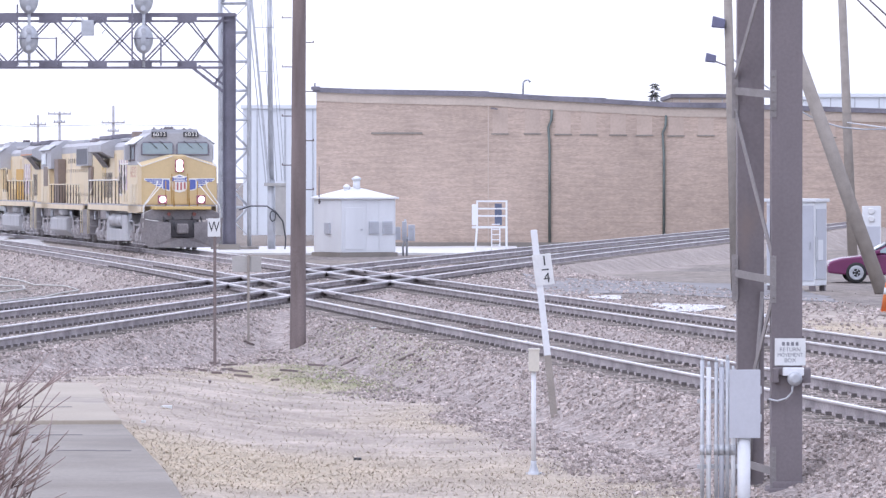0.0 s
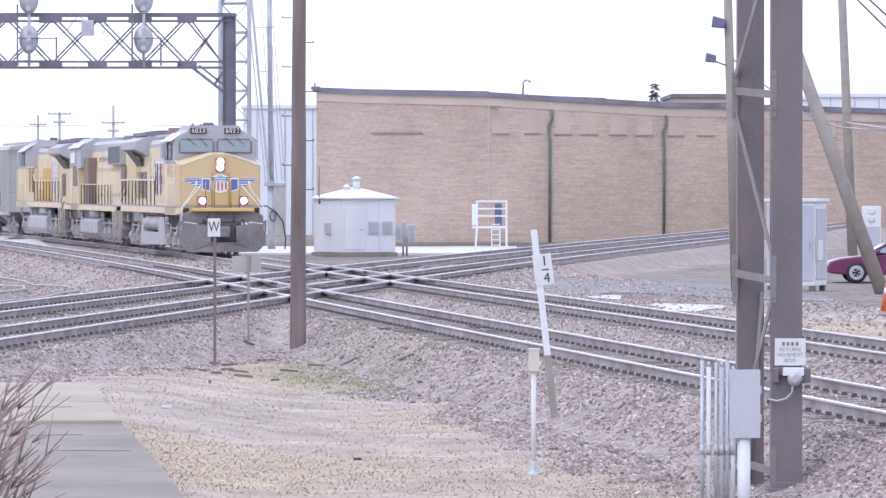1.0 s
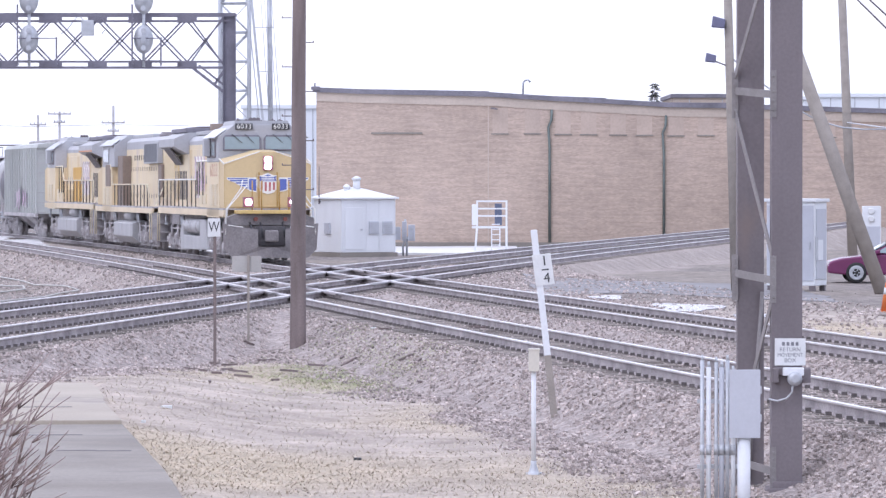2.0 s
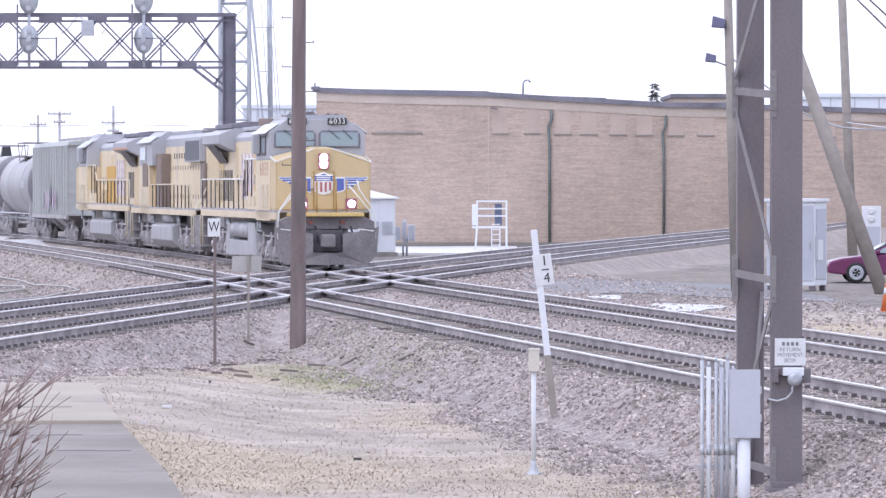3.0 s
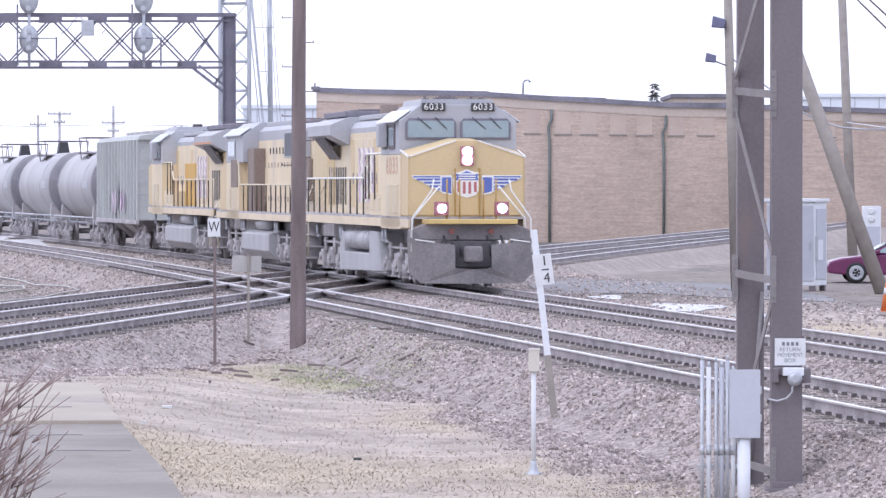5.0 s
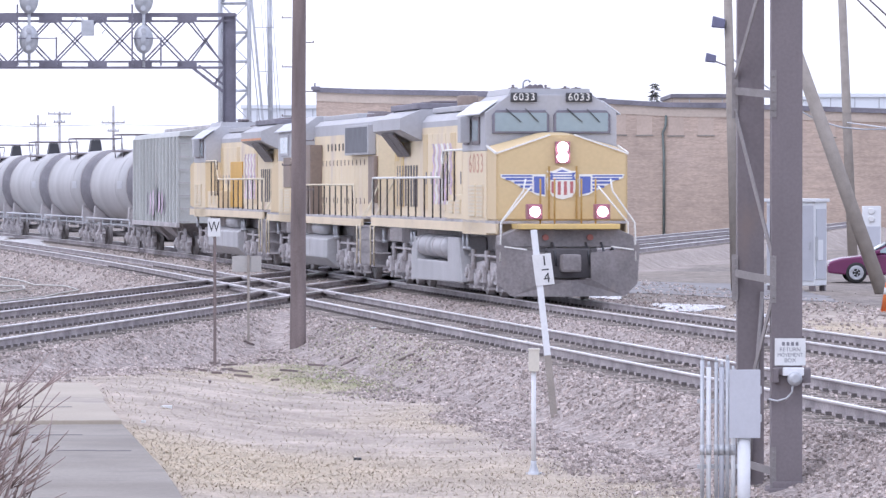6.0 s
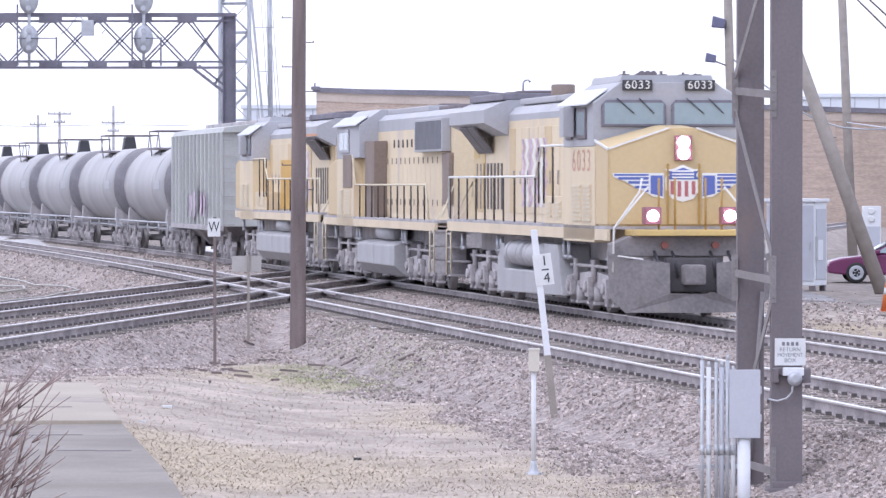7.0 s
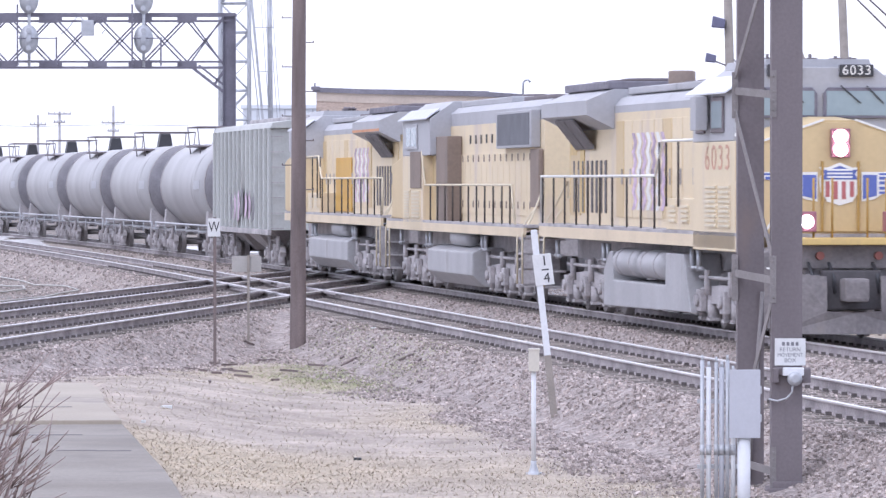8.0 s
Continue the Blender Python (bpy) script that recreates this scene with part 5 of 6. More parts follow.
GOLD_PANEL = mat("deep_yellow_panel", (0.64, 0.46, 0.17), 0.5, 0, 0.08, 1.0, 14.0, 0.02, stain=(0.5, 0.36, 0.17), stain_at=0.6, streak=3)
WING_STRIPE = mat("faded_orange_stripe", (0.6, 0.3, 0.16), 0.6, 0, 0.1, 2.0, 20.0, 0.0)
DOOR_GOLD = mat("fresh_gold_door", (0.62, 0.36, 0.06), 0.5, 0, 0.06, 1.0, 14.0, 0.02)
PATCH_BROWN = mat("brown_grey_equipment", (0.25, 0.195, 0.16), 0.7, 0, 0.15, 1.0, 14.0, 0.05)


def running_gear(t, tank_x0, tank_x1, round_tank):
    for xc in (-6.7, 6.7):
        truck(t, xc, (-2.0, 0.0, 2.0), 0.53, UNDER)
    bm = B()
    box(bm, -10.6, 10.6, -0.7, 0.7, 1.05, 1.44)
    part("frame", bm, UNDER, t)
    for s in (-1, 1):
        bm = B()
        ya, yb = sorted((s * 0.72, s * 1.4))
        if round_tank:
            prism(bm, [(0.74, 1.13), (1.2, 1.13), (1.47, 1.02), (1.47, 0.5), (1.15, 0.22), (0.74, 0.22)][::1], tank_x0, tank_x1, "x", 0.04)
            if s < 0:
                for v in bm.verts:
                    v.co.y = -v.co.y
                bmesh.ops.reverse_faces(bm, faces=bm.faces[:])
            part("fuel_tank", bm, TANK_LIGHT, t, "pale grey fuel tank")
            bm = B()
            disc_tank(bm, [(tank_x0 + 1.6, 0.05), (tank_x0 + 1.65, 0.2), (tank_x0 + 3.9, 0.2), (tank_x0 + 3.95, 0.05)], 18, "x", (0, s * 1.2, 1.34))
            part("air_reservoir", bm, TANK_LIGHT, t)
        else:
            prism(bm, [(tank_x0, 0.95), (tank_x0 + 0.6, 1.3), (tank_x0 + 0.9, 1.3), (tank_x0 + 0.95, 0.75), (tank_x1 - 2.3, 0.75), (tank_x1 - 2.25, 1.35), (tank_x1 - 0.6, 1.35),
                       (tank_x1 - 0.3, 0.75), (tank_x1, 0.3), (tank_x0, 0.22)], ya, yb, "y", 0.03)
            part("fuel_tank", bm, TANK_LIGHT, t, "pale grey fuel tank")
            for x in (tank_x0 + 1.05, tank_x0 + 3.5):
                bm = B()
                disc_tank(bm, [(x, 0.08), (x + 0.08, 0.25), (x + 0.15, 0.275), (x + 2.1, 0.275), (x + 2.18, 0.25), (x + 2.25, 0.08)], 20, "x", (0, s * 1.18, 1.1))
                tk = part("air_reservoir", bm, TANK_LIGHT, t)
                for dx in (0.5, 1.75):
                    bm = B()
                    disc_tank(bm, [(x + dx, 0.285), (x + dx + 0.06, 0.285)], 20, "x", (0, s * 1.18, 1.1))
                    part("strap", bm, UNDER, tk)
        for x in (-9.6, -4.4, -3.9, 4.2, 4.8, 9.3):
            bm = B()
            y = s * 1.3
            rod(bm, (x, y, 1.05), (x, y, 1.44), 0.05, seg=8)
            rod(bm, (x - 0.25, y, 1.12), (x + 0.3, y, 1.1), 0.035, seg=8)
            part("pipe_hanger", bm, GALV, t)
    coupler(t, 10.5, 1)
    coupler(t, -10.5, -1)


def steps_and_rails(t, x, s, sx):
    """Corner steps and slanting grab rails; sx points to the engine's end."""
    bm = B()
    ya, yb = sorted((s * 1.05, s * 1.5))
    for k in range(4):
        box(bm, *sorted((x, x + sx * 0.7)), ya, yb, 0.42 + k * 0.33, 0.46 + k * 0.33)
    box(bm, *sorted((x, x + sx * 0.03)), ya, yb, 0.4, 1.5)
    part("steps", bm, UNDER, t)
    bm = B()
    tube(bm, [(x + sx * 0.05, s * 1.52, 0.45), (x + sx * 0.05, s * 1.52, 1.5), (x + sx * 0.1, s * 1.3, 1.9), (x + sx * 0.4, s * 0.95, 2.65), (x + sx * 0.4, s * 0.95, 2.3)], 0.022, 8)
    tube(bm, [(x + sx * 0.72, s * 1.52, 0.45), (x + sx * 0.72, s * 1.52, 1.45), (x + sx * 0.72, s * 1.35, 1.75), (x + sx * 0.72, s * 0.85, 2.5), (x + sx * 0.72, s * 0.85, 1.75)], 0.022, 8)
    part("grab_rail", bm, RAIL_CREAM, t)


def striped_flag(t, x0, x1, y, z0, z1, s):
    """A faded waving banner painted on the hood."""
    n = 7
    for k in range(n):
        bm = B()
        xa = x0 + (x1 - x0) * k / n
        xb = xa + (x1 - x0) / n * 0.62
        zig = [z0 + (z1 - z0) * j / 8 for j in range(9)]
        pts = [(xa + (0.24 if j % 2 else 0), z) for j, z in enumerate(zig)] + [(xb + (0.24 if j % 2 else 0), z) for j, z in reversed(list(enumerate(zig)))]
        ya, yb = sorted((s * y, s * (y + 0.006)))
        prism(bm, pts, ya, yb, "y")
        part("banner_stripe", bm, WHITE_TRIM if k % 2 else GRAFFITI, t)


def ge_engine(label, lead):
    t = hull("locomotive", Matrix.Identity(4), label, "locomotive", "engines of the train")
    running_gear(t, -3.9, 4.5, not lead)
    bm = B()
    box(bm, -10.75, 10.1, -1.5, 1.5, 1.72, 1.78)
    part("walkway", bm, UNDER, t)
    for s in (-1, 1):
        bm = B()
        ya, yb = sorted((s * 1.44, s * 1.5))
        box(bm, -10.75, 10.1, ya, yb, 1.5, 1.72)
        part("side_sill", bm, SIDE_LOW, t)
    # long hood with doors, rounded grey top and radiator wings
    bm = B()
    box(bm, -10.2, 5.2, -0.93, 0.93, 1.78, 4.02)
    part("hood", bm, BLEACHED, t)
    bm = B()
    prism(bm, [(-0.93, 4.021), (0.93, 4.021), (0.93, 4.16), (0.8, 4.32), (0.6, 4.38), (-0.6, 4.38), (-0.8, 4.32), (-0.93, 4.16)], -10.2, 5.2, "x")
    part("hood_top", bm, LOCO_GREY, t)
    bm = B()
    prism(bm, [(-1.5, 3.98), (-1.5, 4.27), (-0.95, 4.5), (0.95, 4.5), (1.5, 4.27), (1.5, 3.98), (0.94, 3.7), (0.94, 3.9), (-0.94, 3.9), (-0.94, 3.7)], -10.4, -5.2, "x", 0.0)
    part("radiator", bm, LOCO_GREY, t, "grey overhanging radiator wings")
    bm = B()
    box(bm, -10.2, -5.3, -1.05, 1.05, 4.501, 4.66, 0.03)
    deck = part("radiator_deck", bm, ROOFING, t)
    for x in (-9.4, -7.8, -6.2):
        bm = B()
        disc_tank(bm, [(4.66, 0.6), (4.72, 0.6), (4.73, 0.5)], 20, "z", (x, 0, 0))
        part("roof_fan", bm, DARK_STEEL, deck)
    for s in (-1, 1):
        for x in (-9.3, -8.2):
            bm = B()
            a, b = (s * 1.4, 3.92), (s * 0.98, 3.37)
            prism(bm, [(a[0], a[1]), (b[0], b[1]), (b[0], b[1] - 0.06), (a[0] + s * 0.03, a[1] - 0.03)], x, x + 1.03, "x")
            part("intake_screen", bm, SCREEN, t)
        # hood doors
        x = -10.1
        k = 0
        while x < 4.6:
            w = (1.2, 0.85, 0.85, 1.0)[k % 4]
            if not (-10 < x < -5.6):
                bm = B()
                ya, yb = sorted((s * 0.932, s * 0.95))
                box(bm, x + 0.03, x + w - 0.03, ya, yb, 1.95, 3.85, 0.006)
                d = part("hood_door", bm, BLEACHED if k % 5 else YELLOW, t)
                bm = B()
                ya, yb = sorted((s * 0.951, s * 0.98))
                box(bm, x + w - 0.14, x + w - 0.1, ya, yb, 2.6, 2.9)
                part("latch", bm, UNDER, d)
            x += w
            k += 1
        for k in range(8):
            bm = B()
            x = -9.7 + k * 0.5
            ya, yb = sorted((s * 0.932, s * 0.955))
            box(bm, x, x + 0.16, ya, yb, 2.02, 3.08)
            part("vent_slot", bm, SCREEN, t)
        striped_flag(t, *((-3.3, 0.0) if lead else (-4.6, -1.7)), 0.952, 2.1, 3.6, s)
        if lead:
            bm = B()
            box(bm, -10.15, -8.5, *sorted((s * 0.933, s * 0.948)), 2.0, 3.68, 0.006)
            end_panel = part("end_panel", bm, GOLD_PANEL, t, "deep yellow hood end panel")
            bm = B()
            box(bm, -10.0, -9.3, *sorted((s * 0.949, s * 0.956)), 3.2, 3.6, 0.003)
            part("access_hatch", bm, GOLD_PANEL, end_panel)
        if not lead:
            bm = B()
            box(bm, -10.4, -5.2, *sorted((s * 1.501, s * 1.509)), 3.99, 4.06)
            part("wing_stripe", bm, WING_STRIPE, t, "faded orange-red stripe")
            bm = B()
            ya, yb = sorted((s * 0.955, s * 0.985))
            box(bm, -1.2, 2.1, ya, yb, 1.82, 3.35, 0.008)
            part("gold_door", bm, DOOR_GOLD, t, "fresh gold replacement door")
        # handrails
        stanchions(t, [-10.5, -9.2, -7.9, -6.6, -5.3, -4.0, -2.7, -1.2, 0.2, 1.5], s * 1.46, 1.78, 2.74, POST_DARK)
        bm = B()
        tube(bm, [(-10.68, s * 1.46, 1.8), (-10.68, s * 1.46, 2.76), (1.6, s * 1.46, 2.76), (2.3, s * 1.46, 3.4), (5.3, s * 1.46, 3.4)], 0.028, 8)
        part("handrail", bm, RAIL_CREAM if not lead else WHITE_TRIM, t)
        stanchions(t, [1.95, 2.6, 3.7], s * 1.46, 2.2 if s else 0, 3.38, POST_DARK)
        # raised equipment cabinet behind the cab, with louvres
        bm = B()
        ya, yb = sorted((s * 0.94, s * 1.42))
        box(bm, 2.4, 5.2, ya, yb, 1.78, 2.35, 0.02)
        part("side_cabinet", bm, BLEACHED, t)
        louvre(t, 2.7, 3.4, 1.42, 1.9, 2.25, 4, s)
        louvre(t, 3.8, 4.5, 1.42, 1.9, 2.25, 4, s)
        steps_and_rails(t, -10.75, s, 1)
    bm = B()
    disc_tank(bm, [(4.3, 0.26), (4.76, 0.26), (4.78, 0.22), (4.66, 0.2)], 18, "z", (-1.4, -0.35, 0))
    part("exhaust_outlet", bm, PATCH_BROWN, t)
    bm = B()
    box(bm, -4.9, 4.9, -0.72, 0.72, 4.381, 4.52, 0.03)
    part("roof_box", bm, LOCO_GREY, t)
    for x in (-1.2, 0.1):
        bm = B()
        disc_tank(bm, [(4.5, 0.45), (4.57, 0.45), (4.58, 0.4)], 18, "z", (x, 0.1, 0))
        part("roof_fan", bm, DARK_STEEL, t)
    # cab: yellow below, grey above
    low = [(-1.5, 1.45), (1.5, 1.45), (1.5, 3.35), (-1.5, 3.35)]
    bm = B()
    prism(bm, low, 5.2, 8.75, "x", 0.02)
    part("cab_lower", bm, BLEACHED, t)
    bm = B()
    prism(bm, [(-1.5, 3.352), (1.5, 3.352), (1.5, 4.22), (0.95, 4.62), (-0.95, 4.62), (-1.5, 4.22)], 5.2, 8.65, "x", 0.02)
    cab = part("cab_upper", bm, LOCO_GREY, t)
    for s in (-1, 1):
        # pale sheet over the grey roof chamfer: sky reflection given as a lighter colour
        bm = B()
        prism(bm, [(s * 1.62, 4.17), (s * 1.62, 4.2), (s * 1.2, 4.5), (s * 1.2, 4.47)], 5.1, 8.5, "x")
        part("roof_slope", bm, PAINT_WHITE if lead else BOX_GREY, t)
        for x0, x1 in ((5.6, 6.3), (6.9, 7.9)):
            bm = B()
            ya, yb = sorted((s * 1.502, s * 1.54))
            box(bm, x0, x1, ya, yb, 3.5, 4.13, 0.02)
            fr = part("side_window", bm, DARK_STEEL, t)
            bm = B()
            ya, yb = sorted((s * 1.541, s * 1.546))
            box(bm, x0 + 0.08, x1 - 0.08, ya, yb, 3.58, 4.05)
            part("pane", bm, CAB_GLASS, fr)
        bm = B()
        ya, yb = sorted((s * 1.56, s * 1.78))
        box(bm, 6.3, 6.75, ya, yb, 3.55, 4.15, 0.02)
        box(bm, 6.45, 6.55, *sorted((s * 1.5, s * 1.6)), 3.7, 3.8)
        part("mirror", bm, LOCO_GREY, t)
        louvre(t, 6.3, 7.3, 1.502, 1.85, 2.6, 9, s)
        louvre(t, 7.45, 8.4, 1.502, 1.85, 2.6, 9, s)
    # windscreens, number boards
    for c in (-0.7, 0.7):
        bm = B()
        prism(bm, [(c - 0.65, 3.74), (c + 0.65, 3.74), (c + 0.65, 4.16), (c + 0.56, 4.27), (c - 0.56, 4.27), (c - 0.65, 4.16)], 8.652, 8.7, "x", 0.015)
        fr = part("windscreen", bm, GANTRY_STEEL, t)
        bm = B()
        box(bm, 8.701, 8.706, c - 0.59, c + 0.59, 3.79, 4.21)
        part("pane", bm, CAB_GLASS, fr)
        bm = B()
        bar(bm, (8.73, c - 0.35, 4.3), (8.73, c + 0.0, 4.0), 0.02, 0.02)
        bar(bm, (8.73, c + 0.1, 4.3), (8.73, c + 0.4, 4.0), 0.02, 0.02)
        part("wiper", bm, BLACK, fr)
        cn = c * 0.9
        bm = B()
        box(bm, 8.652, 8.72, cn - 0.3, cn + 0.3, 4.455, 4.665, 0.02)
        nb = part("number_board", bm, BLACK, t)
        if lead:
            for k, digit in enumerate("6033"):
                font("numeral", digit, 0.235, 0.003, WHITE_TRIM, nb, pose(8.724, cn + (k - 1.5) * 0.132, 4.56, 90, 0, 90), stretch=0.98)
    bm = B()
    prism(bm, [(-0.95, 4.621), (0.95, 4.621), (0.9, 4.76), (-0.9, 4.76)], 5.3, 8.5, "x")
    part("roof", bm, LOCO_GREY, t)
    for y, z in ((-0.75, 0.1), (-0.45, 0.06), (0.0, 0.1), (0.45, 0.07), (0.7, 0.05)):
        bm = B()
        rod(bm, (7.9, y, 4.76), (7.9, y, 4.76 + z), 0.03, seg=8)
        box(bm, 7.6, 8.2, y - 0.06, y + 0.06, 4.761, 4.79)
        part("roof_aerial", bm, DARK_STEEL, t)
    for y in (-0.12, 0.0, 0.12):
        bm = B()
        disc_tank(bm, [(5.9, 0.02), (6.35, 0.05), (6.5, 0.07)], 10, "x", (0, y, 4.83))
        box(bm, 6.0, 6.1, y - 0.02, y + 0.02, 4.76, 4.83)
        part("horn", bm, DARK_STEEL, t)
    # nose with a ridge and chamfered corners
    bm = B()
    fx, bx = 10.1, 8.752
    front = [(-1.48, 1.78), (1.48, 1.78), (1.48, 3.28), (0.28, 3.69), (-0.28, 3.69), (-1.48, 3.28)]
    back = [(-1.48, 1.78), (1.48, 1.78), (1.48, 3.45), (0.28, 3.77), (-0.28, 3.77), (-1.48, 3.45)]
    a = [bm.verts.new((fx, y, z)) for y, z in front]
    b = [bm.verts.new((bx, y, z)) for y, z in back]
    bm.faces.new(a)
    bm.faces.new(b[::-1])
    for i in range(6):
        bm.faces.new((a[i], b[i], b[(i + 1) % 6], a[(i + 1) % 6]))
    bmesh.ops.recalc_face_normals(bm, faces=bm.faces[:])
    bmesh.ops.bevel(bm, geom=bm.edges[:], offset=0.04, segments=2, affect="EDGES")
    part("nose", bm, YELLOW, t)
    if not lead:
        return t
    for s in (-1, 1):
        bm = B()
        bar(bm, (10.11, s * 1.47, 3.29), (10.11, s * 0.27, 3.7), 0.03, 0.035)
        bar(bm, (10.1, s * 1.49, 3.29), (8.8, s * 1.5, 3.46), 0.03, 0.05)
        part("edge_stripe", bm, WHITE_TRIM, t)
    # lamps
    bm = B()
    box(bm, 10.11, 10.19, -0.17, 0.17, 3.06, 3.55, 0.02)
    hl = part("headlight", bm, RED_TRIM, t)
    for z in (3.42, 3.2):
        bm = B()
        disc_tank(bm, [(10.19, 0.115), (10.22, 0.11), (10.235, 0.08)], 20, "x", (0, 0, z))
        part("lens", bm, LAMP, hl)
    for y in (-0.76, 0.76):
        bm = B()
        box(bm, 10.7, 10.98, y - 0.17, y + 0.17, 1.82, 2.16, 0.02)
        dl = part("ditch_light", bm, RED_TRIM, t)
        bm = B()
        disc_tank(bm, [(10.98, 0.11), (11.0, 0.105), (11.01, 0.07)], 20, "x", (0, y, 1.99))
        part("lens", bm, LAMP, dl)
    # winged shield in relief
    bm = B()
    sh = [(0.0, 2.28), (0.2, 2.34), (0.31, 2.5), (0.33, 2.7), (0.28, 2.8), (0.33, 2.88), (0.2, 2.87), (0.0, 2.95), (-0.2, 2.87), (-0.33, 2.88), (-0.28, 2.8), (-0.33, 2.7), (-0.31, 2.5), (-0.2, 2.34)]
    prism(bm, [(y * 1.08, 2.6 + (z - 2.6) * 1.08) for y, z in sh], 10.112, 10.122, "x")
    em = part("shield", bm, WHITE_TRIM, t, "red, white and blue winged shield")
    bm = B()
    prism(bm, [(y * 0.93, 2.6 + (z - 2.6) * 0.93) for y, z in sh if z > 2.65], 10.1225, 10.127, "x")
    part("shield_field", bm, BLUE, em)
    for k in range(4):
        bm = B()
        y = -0.21 + k * 0.14
        box(bm, 10.1225, 10.126, y - 0.035, y + 0.035, 2.36 + 0.04 * (k in (0, 3)), 2.66)
        part("shield_stripe", bm, HERALD_RED, em)
    for k in range(3):
        bm = B()
        box(bm, 10.128, 10.131, -0.22, 0.22, 2.72 + k * 0.06, 2.75 + k * 0.06)
        part("lettering_bar", bm, WHITE_TRIM, em)
    for s in (-1, 1):
        wing = [(s * 0.38, 2.32), (s * 0.38, 2.82), (s * 1.4, 2.82), (s * 1.38, 2.74), (s * 1.15, 2.66), (s * 1.0, 2.57), (s * 0.72, 2.44), (s * 0.6, 2.36)]
        bm = B()
        prism(bm, wing, 10.112, 10.117, "x")
        wg = part("wing", bm, WHITE_TRIM, em)
        bm = B()
        prism(bm, [(s * 0.4, 2.36), (s * 0.4, 2.77), (s * 0.64, 2.77), (s * 0.64, 2.42)], 10.1172, 10.1215, "x")
        part("feather", bm, BLUE, wg)
        for z0, z1, y1 in ((2.765, 2.8, 1.36), (2.69, 2.74, 1.28), (2.61, 2.66, 1.08), (2.52, 2.57, 0.95), (2.45, 2.49, 0.78)):
            bm = B()
            ya, yb = sorted((s * 0.68, s * y1))
            box(bm, 10.1172, 10.1215, ya, yb, z0, z1)
            part("feather", bm, BLUE, wg)
    # nose door, handrails, anticlimber, plow
    bm = B()
    for y in (-0.3, 0.32):
        box(bm, 10.112, 10.14, y - 0.02, y + 0.02, 1.82, 3.0)
    part("door_edge", bm, mat("shadowed_gold", (0.42, 0.26, 0.07), 0.6, 0, 0.1, 3.0, 20.0, 0.0), t)
    for y in (-0.62, -0.3, 0.3, 0.62):
        bm = B()
        rod(bm, (10.85, y, 1.72), (10.85, y, 2.72), 0.022, seg=8)
        part("front_stanchion", bm, bpy.data.materials["shadowed_gold"], t)
    for s in (-1, 1):
        bm = B()
        tube(bm, [(10.85, s * 0.95, 2.72), (10.85, s * 1.0, 2.45), (10.85, s * 1.5, 1.75), (10.85, s * 1.52, 0.9)], 0.02, 8)
        tube(bm, [(10.45, s * 0.75, 2.55), (10.45, s * 1.42, 1.75), (10.45, s * 1.45, 0.9)], 0.02, 8)
        part("front_handrail", bm, WHITE_TRIM, t)
    bm = B()
    box(bm, 10.12, 11.0, -1.15, 1.15, 1.6, 1.72, 0.02)
    part("front_deck", bm, GOLD_PANEL, t)
    bm = B()
    prism(bm, [(-1.5, 1.2), (1.5, 1.2), (1.5, 1.45), (1.15, 1.6), (-1.15, 1.6), (-1.5, 1.45)], 10.102, 10.75, "x", 0.03)
    part("pilot_beam", bm, PLOW_STEEL, t)
    for s in (-1, 1):
        bm = B()
        v = [bm.verts.new(p) for p in ((11.3, 0, 0.12), (10.86, s * 1.28, 0.12), (10.8, s * 1.57, 0.4), (10.85, s * 1.62, 1.28), (11.05, s * 0.95, 1.13), (11.14, s * 0.46, 1.08), (11.18, s * 0.46, 0.5), (11.28, 0, 0.48))]
        bm.faces.new(v)
        g = bmesh.ops.extrude_face_region(bm, geom=bm.faces[:])
        for q in [e for e in g["geom"] if isinstance(e, bmesh.types.BMVert)]:
            q.co.x -= 0.05
        bmesh.ops.recalc_face_normals(bm, faces=bm.faces[:])
        part("plow", bm, PLOW_STEEL, t)
    bm = B()
    box(bm, 10.76, 11.0, -0.5, 0.5, 0.52, 1.18, 0.03)
    part("coupler_pocket", bm, POCKET, t)
    bm = B()
    box(bm, 10.99, 11.45, -0.22, 0.2, 0.66, 1.05, 0.06)
    part("coupler_knuckle", bm, PLOW_STEEL, t)
    for y in (-0.5, 0.5):
        bm = B()
        disc_tank(bm, [(10.76, 0.07), (10.86, 0.07)], 12, "x", (0, y, 1.42))
        part("hose_end", bm, mat("oxide_red", (0.25, 0.09, 0.07), 0.7, 0, 0.1, 3.0, 20.0, 0.0) if "oxide_red" not in bpy.data.materials else bpy.data.materials["oxide_red"], t)
    for y in (-0.7, -0.35, 0.4, 0.75):
        bm = B()
        tube(bm, [(10.8, y, 1.3), (11.0, y + 0.03, 1.1), (11.02, y + 0.06, 0.8)], 0.03, 8)
        part("air_hose", bm, BLACK, t)
    for y in (-1.2, 1.2):
        bm = B()
        bar(bm, (11.0, y - 0.25, 1.22), (11.0, y + 0.25, 1.15), 0.03, 0.03)
        part("uncoupling_lever", bm, WHITE_TRIM, t)
    for s in (-1, 1):
        for k, digit in enumerate("6033"):
            run = (k - 1.5) * (1 if s < 0 else -1)
            font("numeral", digit, 0.62, 0.002, FADED_RED, t, pose(7.3 + 0.56 * run, s * 1.505, 3.05, 90, 0, 0 if s < 0 else 180), stretch=1.5)
    return t


def emd_engine(label):
    t = hull("locomotive", Matrix.Identity(4), label, "locomotive", "engines of the train")
    running_gear(t, -3.4, 3.6, True)
    bm = B()
    box(bm, -10.75, 10.7, -1.5, 1.5, 1.66, 1.72)
    part("walkway", bm, UNDER, t)
